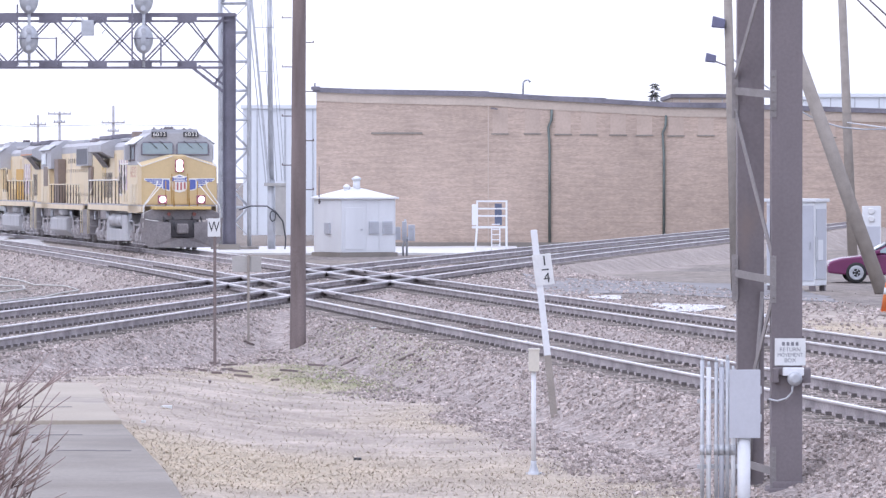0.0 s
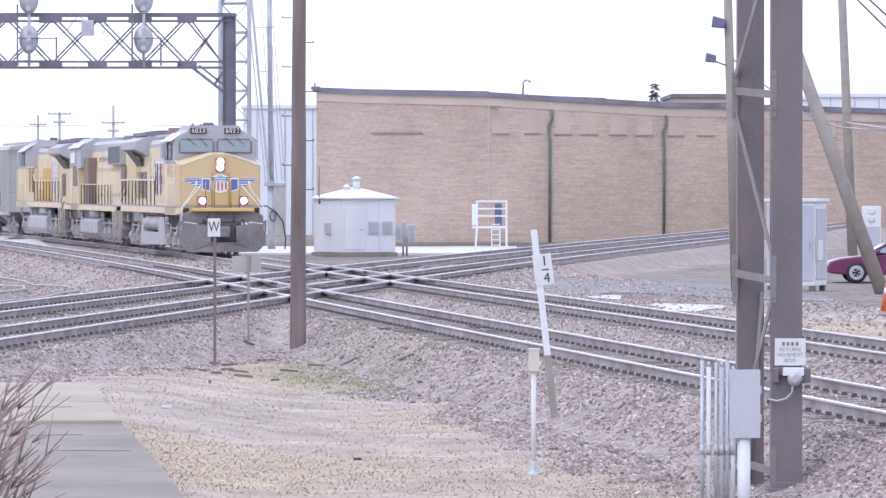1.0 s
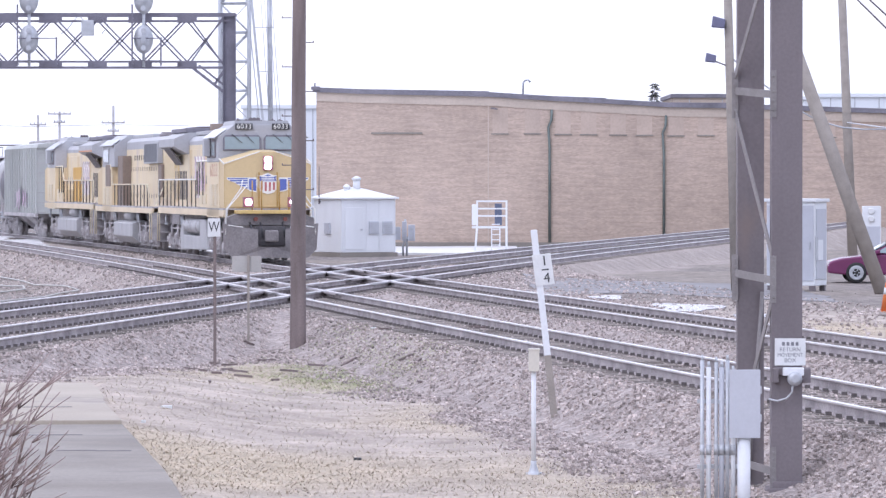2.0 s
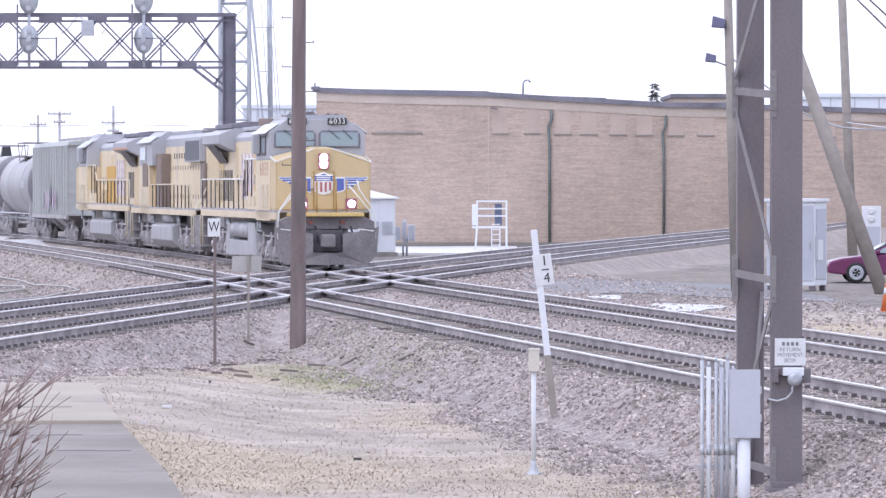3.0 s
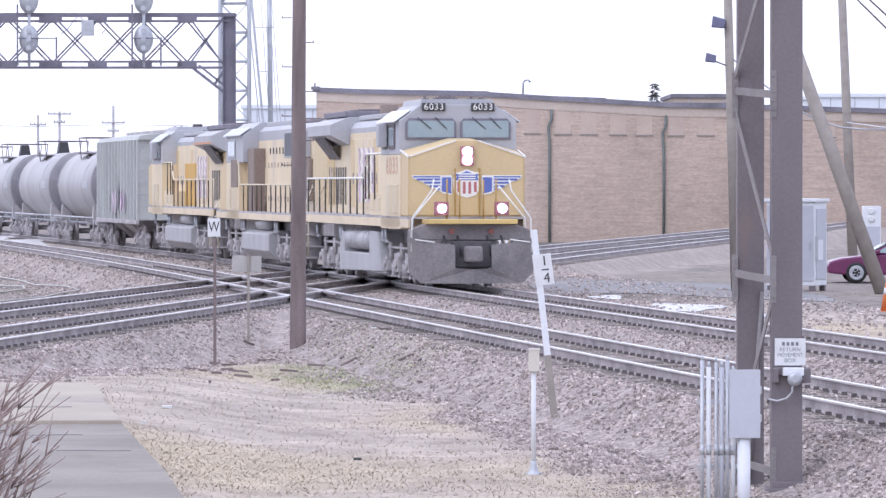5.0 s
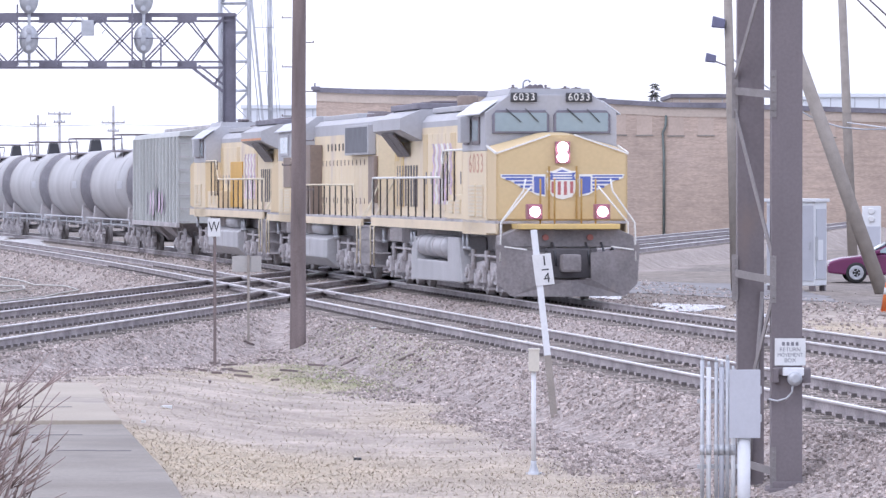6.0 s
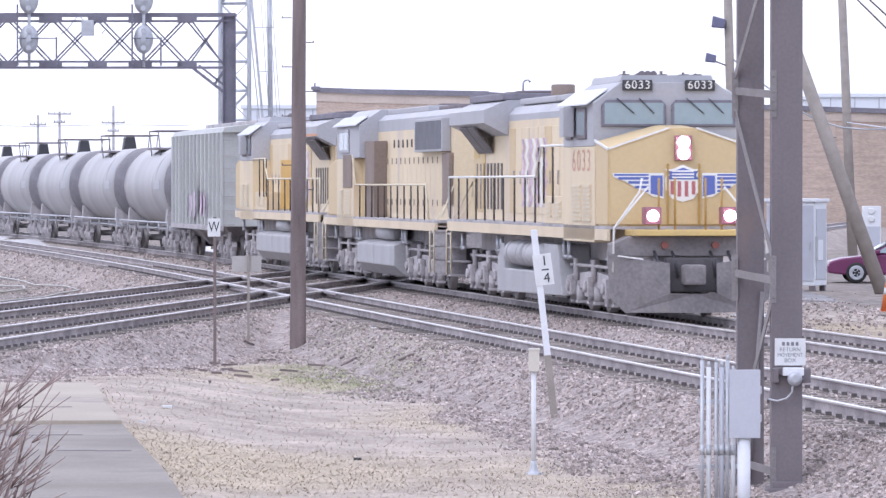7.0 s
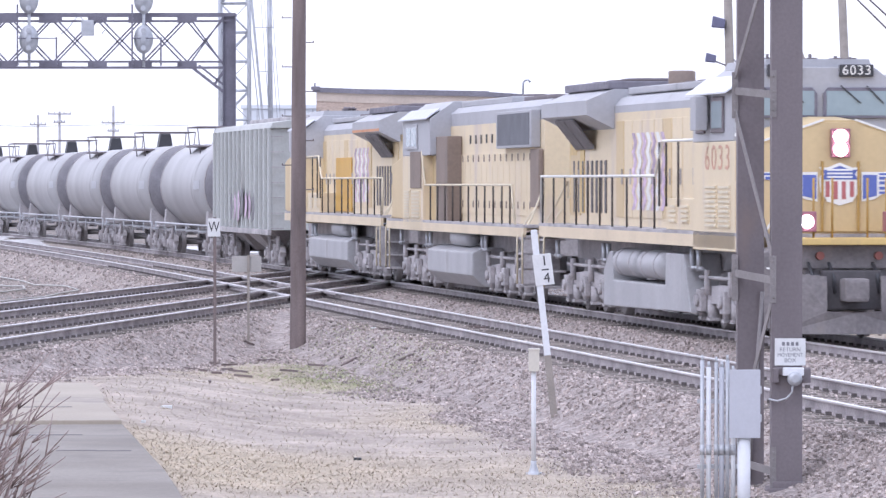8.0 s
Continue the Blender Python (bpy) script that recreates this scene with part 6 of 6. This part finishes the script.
    for s in (-1, 1):
        bm = B()
        ya, yb = sorted((s * 1.44, s * 1.5))
        box(bm, -10.75, 10.7, ya, yb, 1.46, 1.66)
        part("side_sill", bm, SIDE_LOW, t)
    bm = B()
    box(bm, -10.4, 4.0, -0.98, 0.98, 1.72, 4.0)
    part("hood", bm, BLEACHED, t)
    bm = B()
    prism(bm, [(-0.98, 4.001), (0.98, 4.001), (0.98, 4.3), (0.8, 4.45), (-0.8, 4.45), (-0.98, 4.3)], -10.4, 4.0, "x")
    part("hood_top", bm, LOCO_GREY, t)
    # cab
    bm = B()
    box(bm, 4.2, 7.7, -1.5, 1.5, 1.45, 3.3, 0.02)
    part("cab_lower", bm, BLEACHED, t)
    bm = B()
    prism(bm, [(-1.5, 3.302), (1.5, 3.302), (1.5, 4.2), (0.9, 4.62), (-0.9, 4.62), (-1.5, 4.2)], 3.0, 7.7, "x", 0.02)
    part("cab_upper", bm, LOCO_GREY, t)
    bm = B()
    prism(bm, [(7.72, 1.72), (10.0, 1.72), (10.0, 3.1), (7.72, 3.35)], -1.45, 1.45, "y", 0.05)
    part("nose", bm, YELLOW, t)
    for s in (-1, 1):
        # thin paler sheet along the chamfer, the sky's brightness put into its colour
        bm = B()
        prism(bm, [(s * 1.6, 4.17), (s * 1.6, 4.2), (s * 1.25, 4.45), (s * 1.25, 4.42)], 3.0, 7.9, "x")
        part("roof_slope", bm, BOX_GREY, t)
        bm = B()
        ya, yb = sorted((s * 1.502, s * 1.54))
        box(bm, 5.0, 6.9, ya, yb, 3.45, 4.08, 0.02)
        fr = part("side_window", bm, LOCO_GREY, t)
        for x0, x1 in ((5.1, 5.9), (6.0, 6.8)):
            bm = B()
            ya, yb = sorted((s * 1.541, s * 1.546))
            box(bm, x0, x1, ya, yb, 3.53, 4.0)
            part("pane", bm, CAB_GLASS, fr)
        bm = B()
        ya, yb = sorted((s * 1.5, s * 1.53))
        box(bm, 4.4, 6.2, ya, yb, 2.5, 3.4, 0.01)
        part("cab_door", bm, PATCH_BROWN, t)
        louvre(t, 4.6, 6.0, 1.5, 1.75, 2.45, 8, s)
        louvre(t, 6.3, 7.3, 1.5, 1.75, 2.45, 10, s)
        bm = B()
        ya, yb = sorted((s * 0.99, s * 1.35))
        box(bm, 1.2, 3.0, ya, yb, 1.72, 3.75, 0.02)
        part("filter_cabinet", bm, PATCH_BROWN, t)
        bm = B()
        box(bm, 3.0, 4.2, *sorted((s * 0.99, s * 1.25)), 1.72, 3.3, 0.02)
        part("filter_cabinet", bm, YELLOW, t)
        # radiator intake
        bm = B()
        ya, yb = sorted((s * 0.985, s * 1.2))
        box(bm, -9.9, -5.2, ya, yb, 3.4, 4.22, 0.02)
        sc = part("radiator_intake", bm, LOCO_GREY, t)
        bm = B()
        ya, yb = sorted((s * 1.201, s * 1.21))
        box(bm, -9.7, -5.4, ya, yb, 3.46, 4.16)
        part("screen", bm, mat("slate_grey_screen", (0.16, 0.165, 0.18), 0.8, 0.1, 0.1, 2.0, 50.0, 0.2) if "slate_grey_screen" not in bpy.data.materials else bpy.data.materials["slate_grey_screen"], sc)
        bm = B()
        box(bm, -10.3, -9.2, *sorted((s * 0.985, s * 1.1)), 2.1, 3.36, 0.02)
        part("end_cabinet", bm, PATCH_BROWN, t)
        x = -9.0
        while x < 1.0:
            bm = B()
            ya, yb = sorted((s * 0.982, s * 0.998))
            box(bm, x + 0.025, x + 0.775, ya, yb, 1.9, 3.3, 0.006)
            part("hood_door", bm, BLEACHED, t)
            for z in (2.05, 3.12):
                bm = B()
                box(bm, x + 0.33, x + 0.4, *sorted((s * 0.999, s * 1.015)), z, z + 0.16)
                part("latch", bm, PATCH_BROWN, t)
            x += 0.8
        for k in range(6):
            bm = B()
            box(bm, -4.2 + k * 0.8, -4.05 + k * 0.8, *sorted((s * 0.982, s * 1.0)), 3.55, 3.75)
            part("vent_slot", bm, POST_DARK, t)
        stanchions(t, [-8.7, -7.6, -6.4, -5.2, -4.0, -2.8, -1.6, -0.4, 0.8, 2.0, 3.2], s * 1.46, 1.72, 2.58, POST_DARK)
        bm = B()
        tube(bm, [(-9.4, s * 1.46, 1.72), (-8.9, s * 1.46, 2.58), (4.0, s * 1.46, 2.58), (4.4, s * 1.5, 3.4)], 0.026, 8)
        part("handrail", bm, RAIL_CREAM, t)
        steps_and_rails(t, -10.75, s, 1)
        steps_and_rails(t, 10.7, s, -1)
    for x in (-8.8, -7.3, -5.8):
        bm = B()
        disc_tank(bm, [(4.44, 0.65), (4.56, 0.65), (4.57, 0.55)], 24, "z", (x, 0, 0))
        part("roof_fan", bm, DARK_STEEL, t)
    bm = B()
    box(bm, -4.6, 2.8, -0.75, 0.75, 4.451, 4.6, 0.03)
    part("roof_box", bm, LOCO_GREY, t)
    bm = B()
    disc_tank(bm, [(4.4, 0.3), (4.66, 0.3), (4.67, 0.25)], 18, "z", (-3.4, 0, 0))
    part("exhaust_outlet", bm, DARK_STEEL, t)
    return t


def hopper_car():
    t = hull("hopper_car", Matrix.Identity(4), "grey ribbed covered hopper with mauve graffiti", "freight car", "freight cars of the train")
    for xc in (-5.6, 5.6):
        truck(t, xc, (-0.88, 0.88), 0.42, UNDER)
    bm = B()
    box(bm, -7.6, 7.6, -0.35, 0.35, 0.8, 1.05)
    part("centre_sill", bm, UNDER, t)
    bm = B()
    box(bm, -7.3, 7.3, -1.48, 1.48, 1.15, 4.15)
    part("side_wall", bm, HOPPER_GREY, t)
    bm = B()
    prism(bm, [(-1.52, 4.151), (1.52, 4.151), (1.45, 4.3), (0.5, 4.42), (-0.5, 4.42), (-1.45, 4.3)], -7.45, 7.45, "x")
    part("roof", bm, HOPPER_GREY, t)
    bm = B()
    box(bm, -7.0, 7.0, -0.35, 0.35, 4.421, 4.55, 0.03)
    part("hatch", bm, UNDER, t)
    for x in (-4.3, 0.0, 4.3):
        bm = B()
        v = [bm.verts.new(p) for p in ((x - 1.9, -1.3, 1.149), (x + 1.9, -1.3, 1.149), (x + 1.9, 1.3, 1.149), (x - 1.9, 1.3, 1.149), (x - 0.5, -0.5, 0.4), (x + 0.5, -0.5, 0.4), (x + 0.5, 0.5, 0.4), (x - 0.5, 0.5, 0.4))]
        for q in ((0, 1, 2, 3), (7, 6, 5, 4), (0, 4, 5, 1), (1, 5, 6, 2), (2, 6, 7, 3), (3, 7, 4, 0)):
            bm.faces.new([v[i] for i in q])
        bmesh.ops.recalc_face_normals(bm, faces=bm.faces[:])
        part("discharge_bay", bm, UNDER, t)
    for s in (-1, 1):
        for k in range(14):
            x = -7.25 + k * 14.5 / 13
            bm = B()
            box(bm, x - 0.09, x + 0.09, *sorted((s * 1.482, s * 1.58)), 1.15, 4.15, 0.015)
            part("rib", bm, HOPPER_GREY, t)
        bm = B()
        box(bm, -7.4, 7.4, *sorted((s * 1.482, s * 1.6)), 1.0, 1.16, 0.01)
        part("side_sill", bm, UNDER, t)
        rnd = random.Random(5 + s)
        for k in range(7):
            bm = B()
            x = -2.4 + k * 0.95
            h0, h1 = 1.3 + rnd.random() * 0.2, 2.2 + rnd.random() * 0.35
            pts = [(x, h0), (x + 0.5, h0 + 0.1), (x + 0.7, (h0 + h1) / 2), (x + 0.45, h1), (x + 0.1, h1 - 0.2), (x + 0.2, (h0 + h1) / 2)]
            prism(bm, pts, *sorted((s * 1.5835, s * 1.588)), "y")
            part("graffiti", bm, GRAFFITI if k % 3 else TANK_HEAD, t, "sprayed mauve graffiti")
        for x in (-7.42, 7.42):
            for k in range(7):
                bm = B()
                bar(bm, (x, s * 1.1, 1.2 + k * 0.45), (x, s * 1.5, 1.2 + k * 0.45), 0.03, 0.03)
                part("ladder_rung", bm, UNDER, t)
    coupler(t, 7.4, 1)
    coupler(t, -7.4, -1)
    return t


def tank_car():
    t = hull("tank_car", Matrix.Identity(4), "dusty grey tank car with black hatch cover", "freight car", "freight cars of the train")
    for xc in (-6.2, 6.2):
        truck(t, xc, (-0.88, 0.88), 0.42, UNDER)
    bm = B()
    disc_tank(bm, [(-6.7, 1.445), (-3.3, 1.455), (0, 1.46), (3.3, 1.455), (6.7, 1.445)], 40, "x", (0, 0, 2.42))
    # heads coloured darker than the shell to stand for shade between coupled cars
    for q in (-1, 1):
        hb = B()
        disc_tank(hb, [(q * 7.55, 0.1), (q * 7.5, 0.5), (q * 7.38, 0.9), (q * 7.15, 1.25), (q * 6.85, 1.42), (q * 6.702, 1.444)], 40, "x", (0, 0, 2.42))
        part("tank_head", hb, TANK_HEAD, t, "domed tank head darkened for the shade between cars")
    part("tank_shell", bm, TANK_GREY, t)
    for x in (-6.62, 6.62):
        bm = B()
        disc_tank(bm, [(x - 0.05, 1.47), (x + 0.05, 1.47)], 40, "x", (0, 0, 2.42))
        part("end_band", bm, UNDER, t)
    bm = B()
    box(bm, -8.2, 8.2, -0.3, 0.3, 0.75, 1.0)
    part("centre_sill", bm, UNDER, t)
    for x in (-6.3, 6.3):
        bm = B()
        prism(bm, [(-1.35, 1.0), (1.35, 1.0), (1.3, 1.6), (0.9, 1.3), (-0.9, 1.3), (-1.3, 1.6)], x - 0.25, x + 0.25, "x")
        part("bolster", bm, UNDER, t)
    for s in (-1, 1):
        bm = B()
        rod(bm, (-8.1, s * 1.48, 1.12), (8.1, s * 1.48, 1.12), 0.035, seg=8)
        part("side_rail", bm, GALV, t)
        for x in (-8.0, -5.2, -1.6, 1.6, 5.2, 8.0):
            bm = B()
            rod(bm, (x, s * 1.48, 0.75), (x, s * 1.48, 1.12), 0.03, seg=6)
            rod(bm, (x, s * 1.48, 0.9), (x, s * 0.3, 0.9), 0.03, seg=6)
            part("rail_bracket", bm, GALV, t)
        for x in (-1.45, 1.45):
            bm = B()
            tube(bm, [(x, s * 0.95, 3.5), (x, s * 1.05, 4.4)], 0.022, 6)
            part("platform_post", bm, DARK_STEEL, t)
        bm = B()
        tube(bm, [(-1.45, s * 1.05, 4.4), (1.45, s * 1.05, 4.4)], 0.024, 6)
        part("platform_rail", bm, DARK_STEEL, t)
        bm = B()
        box(bm, 3.5, 5.2, *sorted((s * 1.452, s * 1.462)), 2.3, 2.6)
        part("stencil_bar", bm, GALV, t)
    for x in (-1.45, 1.45):
        bm = B()
        tube(bm, [(x, -1.05, 4.4), (x, 1.05, 4.4)], 0.024, 6)
        part("platform_rail", bm, DARK_STEEL, t)
    bm = B()
    box(bm, -1.5, 1.5, -1.1, 1.1, 3.72, 3.78)
    part("platform_deck", bm, DARK_STEEL, t)
    bm = B()
    prism(bm, [(-0.3, 3.8), (0.3, 3.8), (0.2, 4.36), (-0.2, 4.36)], -0.35, 0.35, "x", 0.04)
    part("hatch_cover", bm, BLACK, t)
    for s, x in ((-1, -8.1), (1, 8.1)):
        bm = B()
        box(bm, x - 0.35, x + 0.35, -1.4, 1.4, 0.95, 1.02)
        part("end_platform", bm, UNDER, t)
    coupler(t, 8.0, 1)
    coupler(t, -8.0, -1)
    return t


def lengthen(t, k, tall=1.0):
    """Sets a vehicle's length and the height of its body; its wheels stay round."""
    done = set()
    for o in t.children_recursive:
        if o.name.startswith("wheelset") or o.matrix_basis.translation.length > 0.01:
            o.matrix_basis.translation.x *= k
        elif o.data.name not in done:
            done.add(o.data.name)
            o.data.transform(Matrix.Diagonal((k, 1, 1, 1)))
            if min(v.co.z for v in o.data.vertices) > 0.9:
                o.data.transform(Matrix.Translation((0, 0, 0.9 - 0.9 * tall)) @ Matrix.Diagonal((1, 1, tall, 1)))
    for i, (w, x, r) in enumerate(WHEELS):
        if w.parent == t:
            WHEELS[i] = (w, x * k, r)
    return t


CARS = [(lengthen(ge_engine("yellow and grey lead diesel engine with lit lamps", True), 1.05), 0.5, 6.7, False),
        (lengthen(emd_engine("yellow and grey diesel engine running backwards second"), 1.06), 25.3, 6.7, True),
        (lengthen(ge_engine("yellow and grey diesel engine coupled third, reversed", False), 1.06), 49.2, 6.7, True),
        (lengthen(hopper_car(), 1.1, 1.06), 71.6, 5.6, False)]
first_tank = lengthen(tank_car(), 1.12, 1.075)
CARS.append((first_tank, 90.9, 6.2, False))
for k in range(1, 6):
    c = copy_thing(first_tank, Matrix.Identity(4))
    CARS.append((c, 90.9 + 19.4 * k, 6.2, False))
    WHEELS += [(o, o.matrix_basis.translation.x, 0.42) for o in c.children if o.name.startswith("wheelset")]


def motions():
    for car, back, half, turned in CARS:
        walk(car, [(k / 4, car_pose(lead_centre(k / 4) + back, half, turned)) for k in range(33)])
    turned_cars = {car for car, back, half, turned in CARS if turned}
    for w, x, r in WHEELS:
        sign = -1 if w.parent in turned_cars else 1
        rows = []
        for k in range(241):
            t = k / 30
            way = lead_centre(0) - lead_centre(t)
            rows.append((t, Matrix.Translation((x, 0, r)) @ Matrix.Rotation(sign * way / r, 4, "Y")))
        walk(w, rows)


# ---- diamonds where the tracks cross ----
def crossing_point(fa, aa, la, fb, ab, lb):
    lo, hi = 60.0, 260.0
    g = lambda y: side(fa, aa, y, la).x - side(fb, ab, y, lb).x
    for _ in range(50):
        mid = (lo + hi) / 2
        if g(lo) * g(mid) <= 0:
            hi = mid
        else:
            lo = mid
    return (lo + hi) / 2


def build_diamonds():
    for mn in ("far_main", "near_main"):
        for cn in ("far_cross", "near_cross"):
            dm = hull("track_diamond", Matrix.Identity(4), "worn bright steel crossing diamond between the tracks", "rail crossing", "crossing diamonds", "structure")
            for la in (-0.7525, 0.7525):
                for lb in (-0.7525, 0.7525):
                    y = crossing_point(*TRACKS[mn], la, *TRACKS[cn], lb)
                    for (fn, a), lat, dz in ((TRACKS[mn], la, 0.002), (TRACKS[cn], lb, 0.005)):
                        for off, w in ((0.0, 0.085), (-0.14 if lat > 0 else 0.14, 0.06)):
                            bm = sweep(fn, a, [y - 3.6, y - 1.5, y, y + 1.5, y + 3.6], lat + off, [(-w / 2, -0.05), (w / 2, -0.05), (w / 2, dz - 0.012), (w / 2 - 0.012, dz - 0.012 * (off != 0)), (-w / 2 + 0.012, dz - 0.012 * (off != 0)), (-w / 2, dz - 0.012)])
                            part("frog" if off == 0 else "guard_rail", bm, FROG_STEEL if off == 0 else RAIL_RUST, dm)


FROG_STEEL = mat("worn_manganese_steel", (0.52, 0.5, 0.5), 0.45, 0.6, 0.15, 1.0, 20.0, 0.1, stain=(0.3, 0.26, 0.24), stain_at=0.66)
build_diamonds()


# ---- ties and rail clips ----
CLIP_STEEL = mat("dark_rail_clip_steel", (0.15, 0.132, 0.128), 0.8, 0.2, 0.2, 3.0, 20.0, 0.1)


def build_ties():
    bm = B()
    box(bm, -1.28, 1.28, -0.115, 0.115, -0.345, -0.166, 0.012)
    me = bpy.data.meshes.new("tie")
    bm.to_mesh(me)
    bm.free()
    me.materials.append(TIE_WOOD)
    for name, t in TRACK_OBJECTS.items():
        fn, a = TRACKS[name]
        clips = B()
        rest = B()
        y = 56.0
        k = 0
        while y < 300:
            s = fn(y + 0.5, a) - fn(y - 0.5, a)
            m = Matrix.Translation((fn(y, a), y, fall(y))) @ Matrix.Rotation(-math.atan(s), 4, "Z")
            if y < 185:
                o = new("tie", me)
                o.parent = t
                o.matrix_basis = m
            else:
                tmp = B()
                box(tmp, -1.28, 1.28, -0.115, 0.115, -0.345, -0.166)
                tmp.verts.index_update()
                vs = [rest.verts.new(m @ v.co) for v in tmp.verts]
                for f in tmp.faces:
                    rest.faces.new([vs[v.index] for v in f.verts])
                tmp.free()
            if y < 170:
                for lat in (-0.7525, 0.7525):
                    for d in (-0.11, 0.11):
                        c = m @ Vector((lat + d, 0, -0.14))
                        box(clips, c.x - 0.035, c.x + 0.035, c.y - 0.05, c.y + 0.05, c.z - 0.035, c.z + 0.02)
            y += 0.56 / math.sqrt(1 + s * s)
            k += 1
        part("far_ties", rest, TIE_WOOD, t, kind="stuff")
        part("rail_clips", clips, CLIP_STEEL, t, kind="stuff")


build_ties()


# ---- loose ballast stones and dead grass ----
def island_variation(m, lo, hi):
    nt = m.node_tree
    p = nt.nodes["Principled BSDF"]
    src = p.inputs["Base Color"].links[0].from_socket
    geo = nt.nodes.new("ShaderNodeNewGeometry")
    mr = nt.nodes.new("ShaderNodeMapRange")
    mr.inputs[3].default_value, mr.inputs[4].default_value = lo, hi
    nt.links.new(geo.outputs["Random Per Island"], mr.inputs[0])
    mx = nt.nodes.new("ShaderNodeMix")
    mx.data_type, mx.blend_type = "RGBA", "MULTIPLY"
    mx.inputs[0].default_value = 1.0
    nt.links.new(src, mx.inputs[6])
    nt.links.new(mr.outputs[0], mx.inputs[7])
    nt.links.new(mx.outputs[2], p.inputs["Base Color"])


island_variation(STONE, 0.6, 1.35)
island_variation(HAY, 0.72, 1.2)
island_variation(GREEN_HAY, 0.7, 1.2)


def scatter_stones(count, far=0):
    rng = np.random.default_rng(3 + far)
    corner = np.array([(x, y, z) for x in (-1, 1) for y in (-1, 1) for z in (-1, 1)], float)
    quads = np.array([(0, 1, 3, 2), (4, 6, 7, 5), (0, 4, 5, 1), (2, 3, 7, 6), (0, 2, 6, 4), (1, 5, 7, 3)])
    pos, size = [], []
    while len(pos) < count:
        y = 46 + 114 * rng.random() ** 1.7
        x = (rng.random() * 2 - 1) * (y * 0.095 + 0.5)
        if far:
            y = 128 + 90 * rng.random()
            x = -y * (0.03 + 0.065 * rng.random())
        if far > 1:
            y = 98 + 75 * rng.random()
            x = up_x(y, 19.667) + 1.5 + 9 * rng.random()
        d = track_distance(x, y)
        edge = noise.noise((x * 0.35, y * 0.2, 5)) * 1.1 + noise.noise((x * 1.7, y * 1.1, 9)) * 0.5
        ball = 1 - smooth(3.0, 4.4, d + edge)
        if x < -2 and y < 75.5 and x < -5.1 + (75 - y) * 0.1:
            continue
        if rng.random() > max(ball, 0.3 if far else 0.006):
            continue
        pos.append((x, y, ground_z(x, y)))
        size.append(rng.uniform(0.013, 0.03) * (1.5 if far else 1.0 if ball > 0.5 else 0.5))
    pos, size = np.array(pos), np.array(size)
    n = len(pos)
    c = corner[None] * (0.55 + 0.45 * rng.random((n, 8, 1)))
    c *= (0.6 + 0.6 * rng.random((n, 1, 3)))
    a = rng.random(n) * 6.283
    b = (rng.random(n) - 0.5) * 1.6
    ca, sa, cb, sb = np.cos(a), np.sin(a), np.cos(b), np.sin(b)
    x, y, z = c[..., 0], c[..., 1], c[..., 2]
    x, z = x * cb[:, None] + z * sb[:, None], -x * sb[:, None] + z * cb[:, None]
    x, y = x * ca[:, None] - y * sa[:, None], x * sa[:, None] + y * ca[:, None]
    v = np.stack([x, y, z], -1) * size[:, None, None] + pos[:, None, :]
    v[..., 2] += size[:, None] * 0.35
    f = (quads[None] + 8 * np.arange(n)[:, None, None]).reshape(-1, 4)
    me = bpy.data.meshes.new("ballast_stones")
    me.from_pydata(v.reshape(-1, 3).tolist(), [], f.tolist())
    me.materials.append(STONE)
    tagged(new("ballast_stones", me), "loose pinkish-grey crushed ballast stones beside the tracks", "gravel", kind="stuff")


scatter_stones(76000)
scatter_stones(9000, 1)
scatter_stones(7000, 2)


def scatter_grass(count, green=False):
    rng = np.random.default_rng(9 if green else 8)
    verts, faces = [], []
    while len(faces) < count:
        y = 44 + 66 * rng.random() ** 1.5
        x = (rng.random() * 2 - 1) * (y * 0.095 + 0.5)
        if green:
            x, y = rng.normal(-1.65, 0.8), rng.normal(90.5, 5)
        if x < -2 and y < 75.5 and x < -5.1 + (75 - y) * 0.1:
            continue
        d = track_distance(x, y)
        edge = noise.noise((x * 0.35, y * 0.2, 5)) * 1.1 + noise.noise((x * 1.7, y * 1.1, 9)) * 0.5
        ball = 0.2 if green else 1 - smooth(3.0, 4.2, d + edge)
        g = smooth(-0.15, 0.45, noise.noise((x * 0.16, y * 0.1, 12)) + 0.15)
        if rng.random() > (1 - ball) * (0.25 + 0.75 * g):
            continue
        z = ground_z(x, y)
        a = rng.random() * 6.283
        L, h = rng.uniform(0.02, 0.1), 0.006 + 0.035 * rng.random() ** 2
        w = 0.004 + 0.006 * rng.random()
        k = len(verts)
        ca, sa = math.cos(a), math.sin(a)
        verts += [(x - sa * w, y + ca * w, z), (x + sa * w, y - ca * w, z), (x + ca * L, y + sa * L, z + h)]
        faces.append((k, k + 1, k + 2))
    me = bpy.data.meshes.new("dead_grass")
    me.from_pydata(verts, [], faces)
    me.materials.append(GREEN_HAY if green else HAY)
    tagged(new("grass_patch" if green else "dead_grass", me), "thin greening grass beside the pole" if green else "short flattened straw-coloured dead grass", "grass", kind="stuff")


scatter_grass(95000)
scatter_grass(17000, True)


motions()
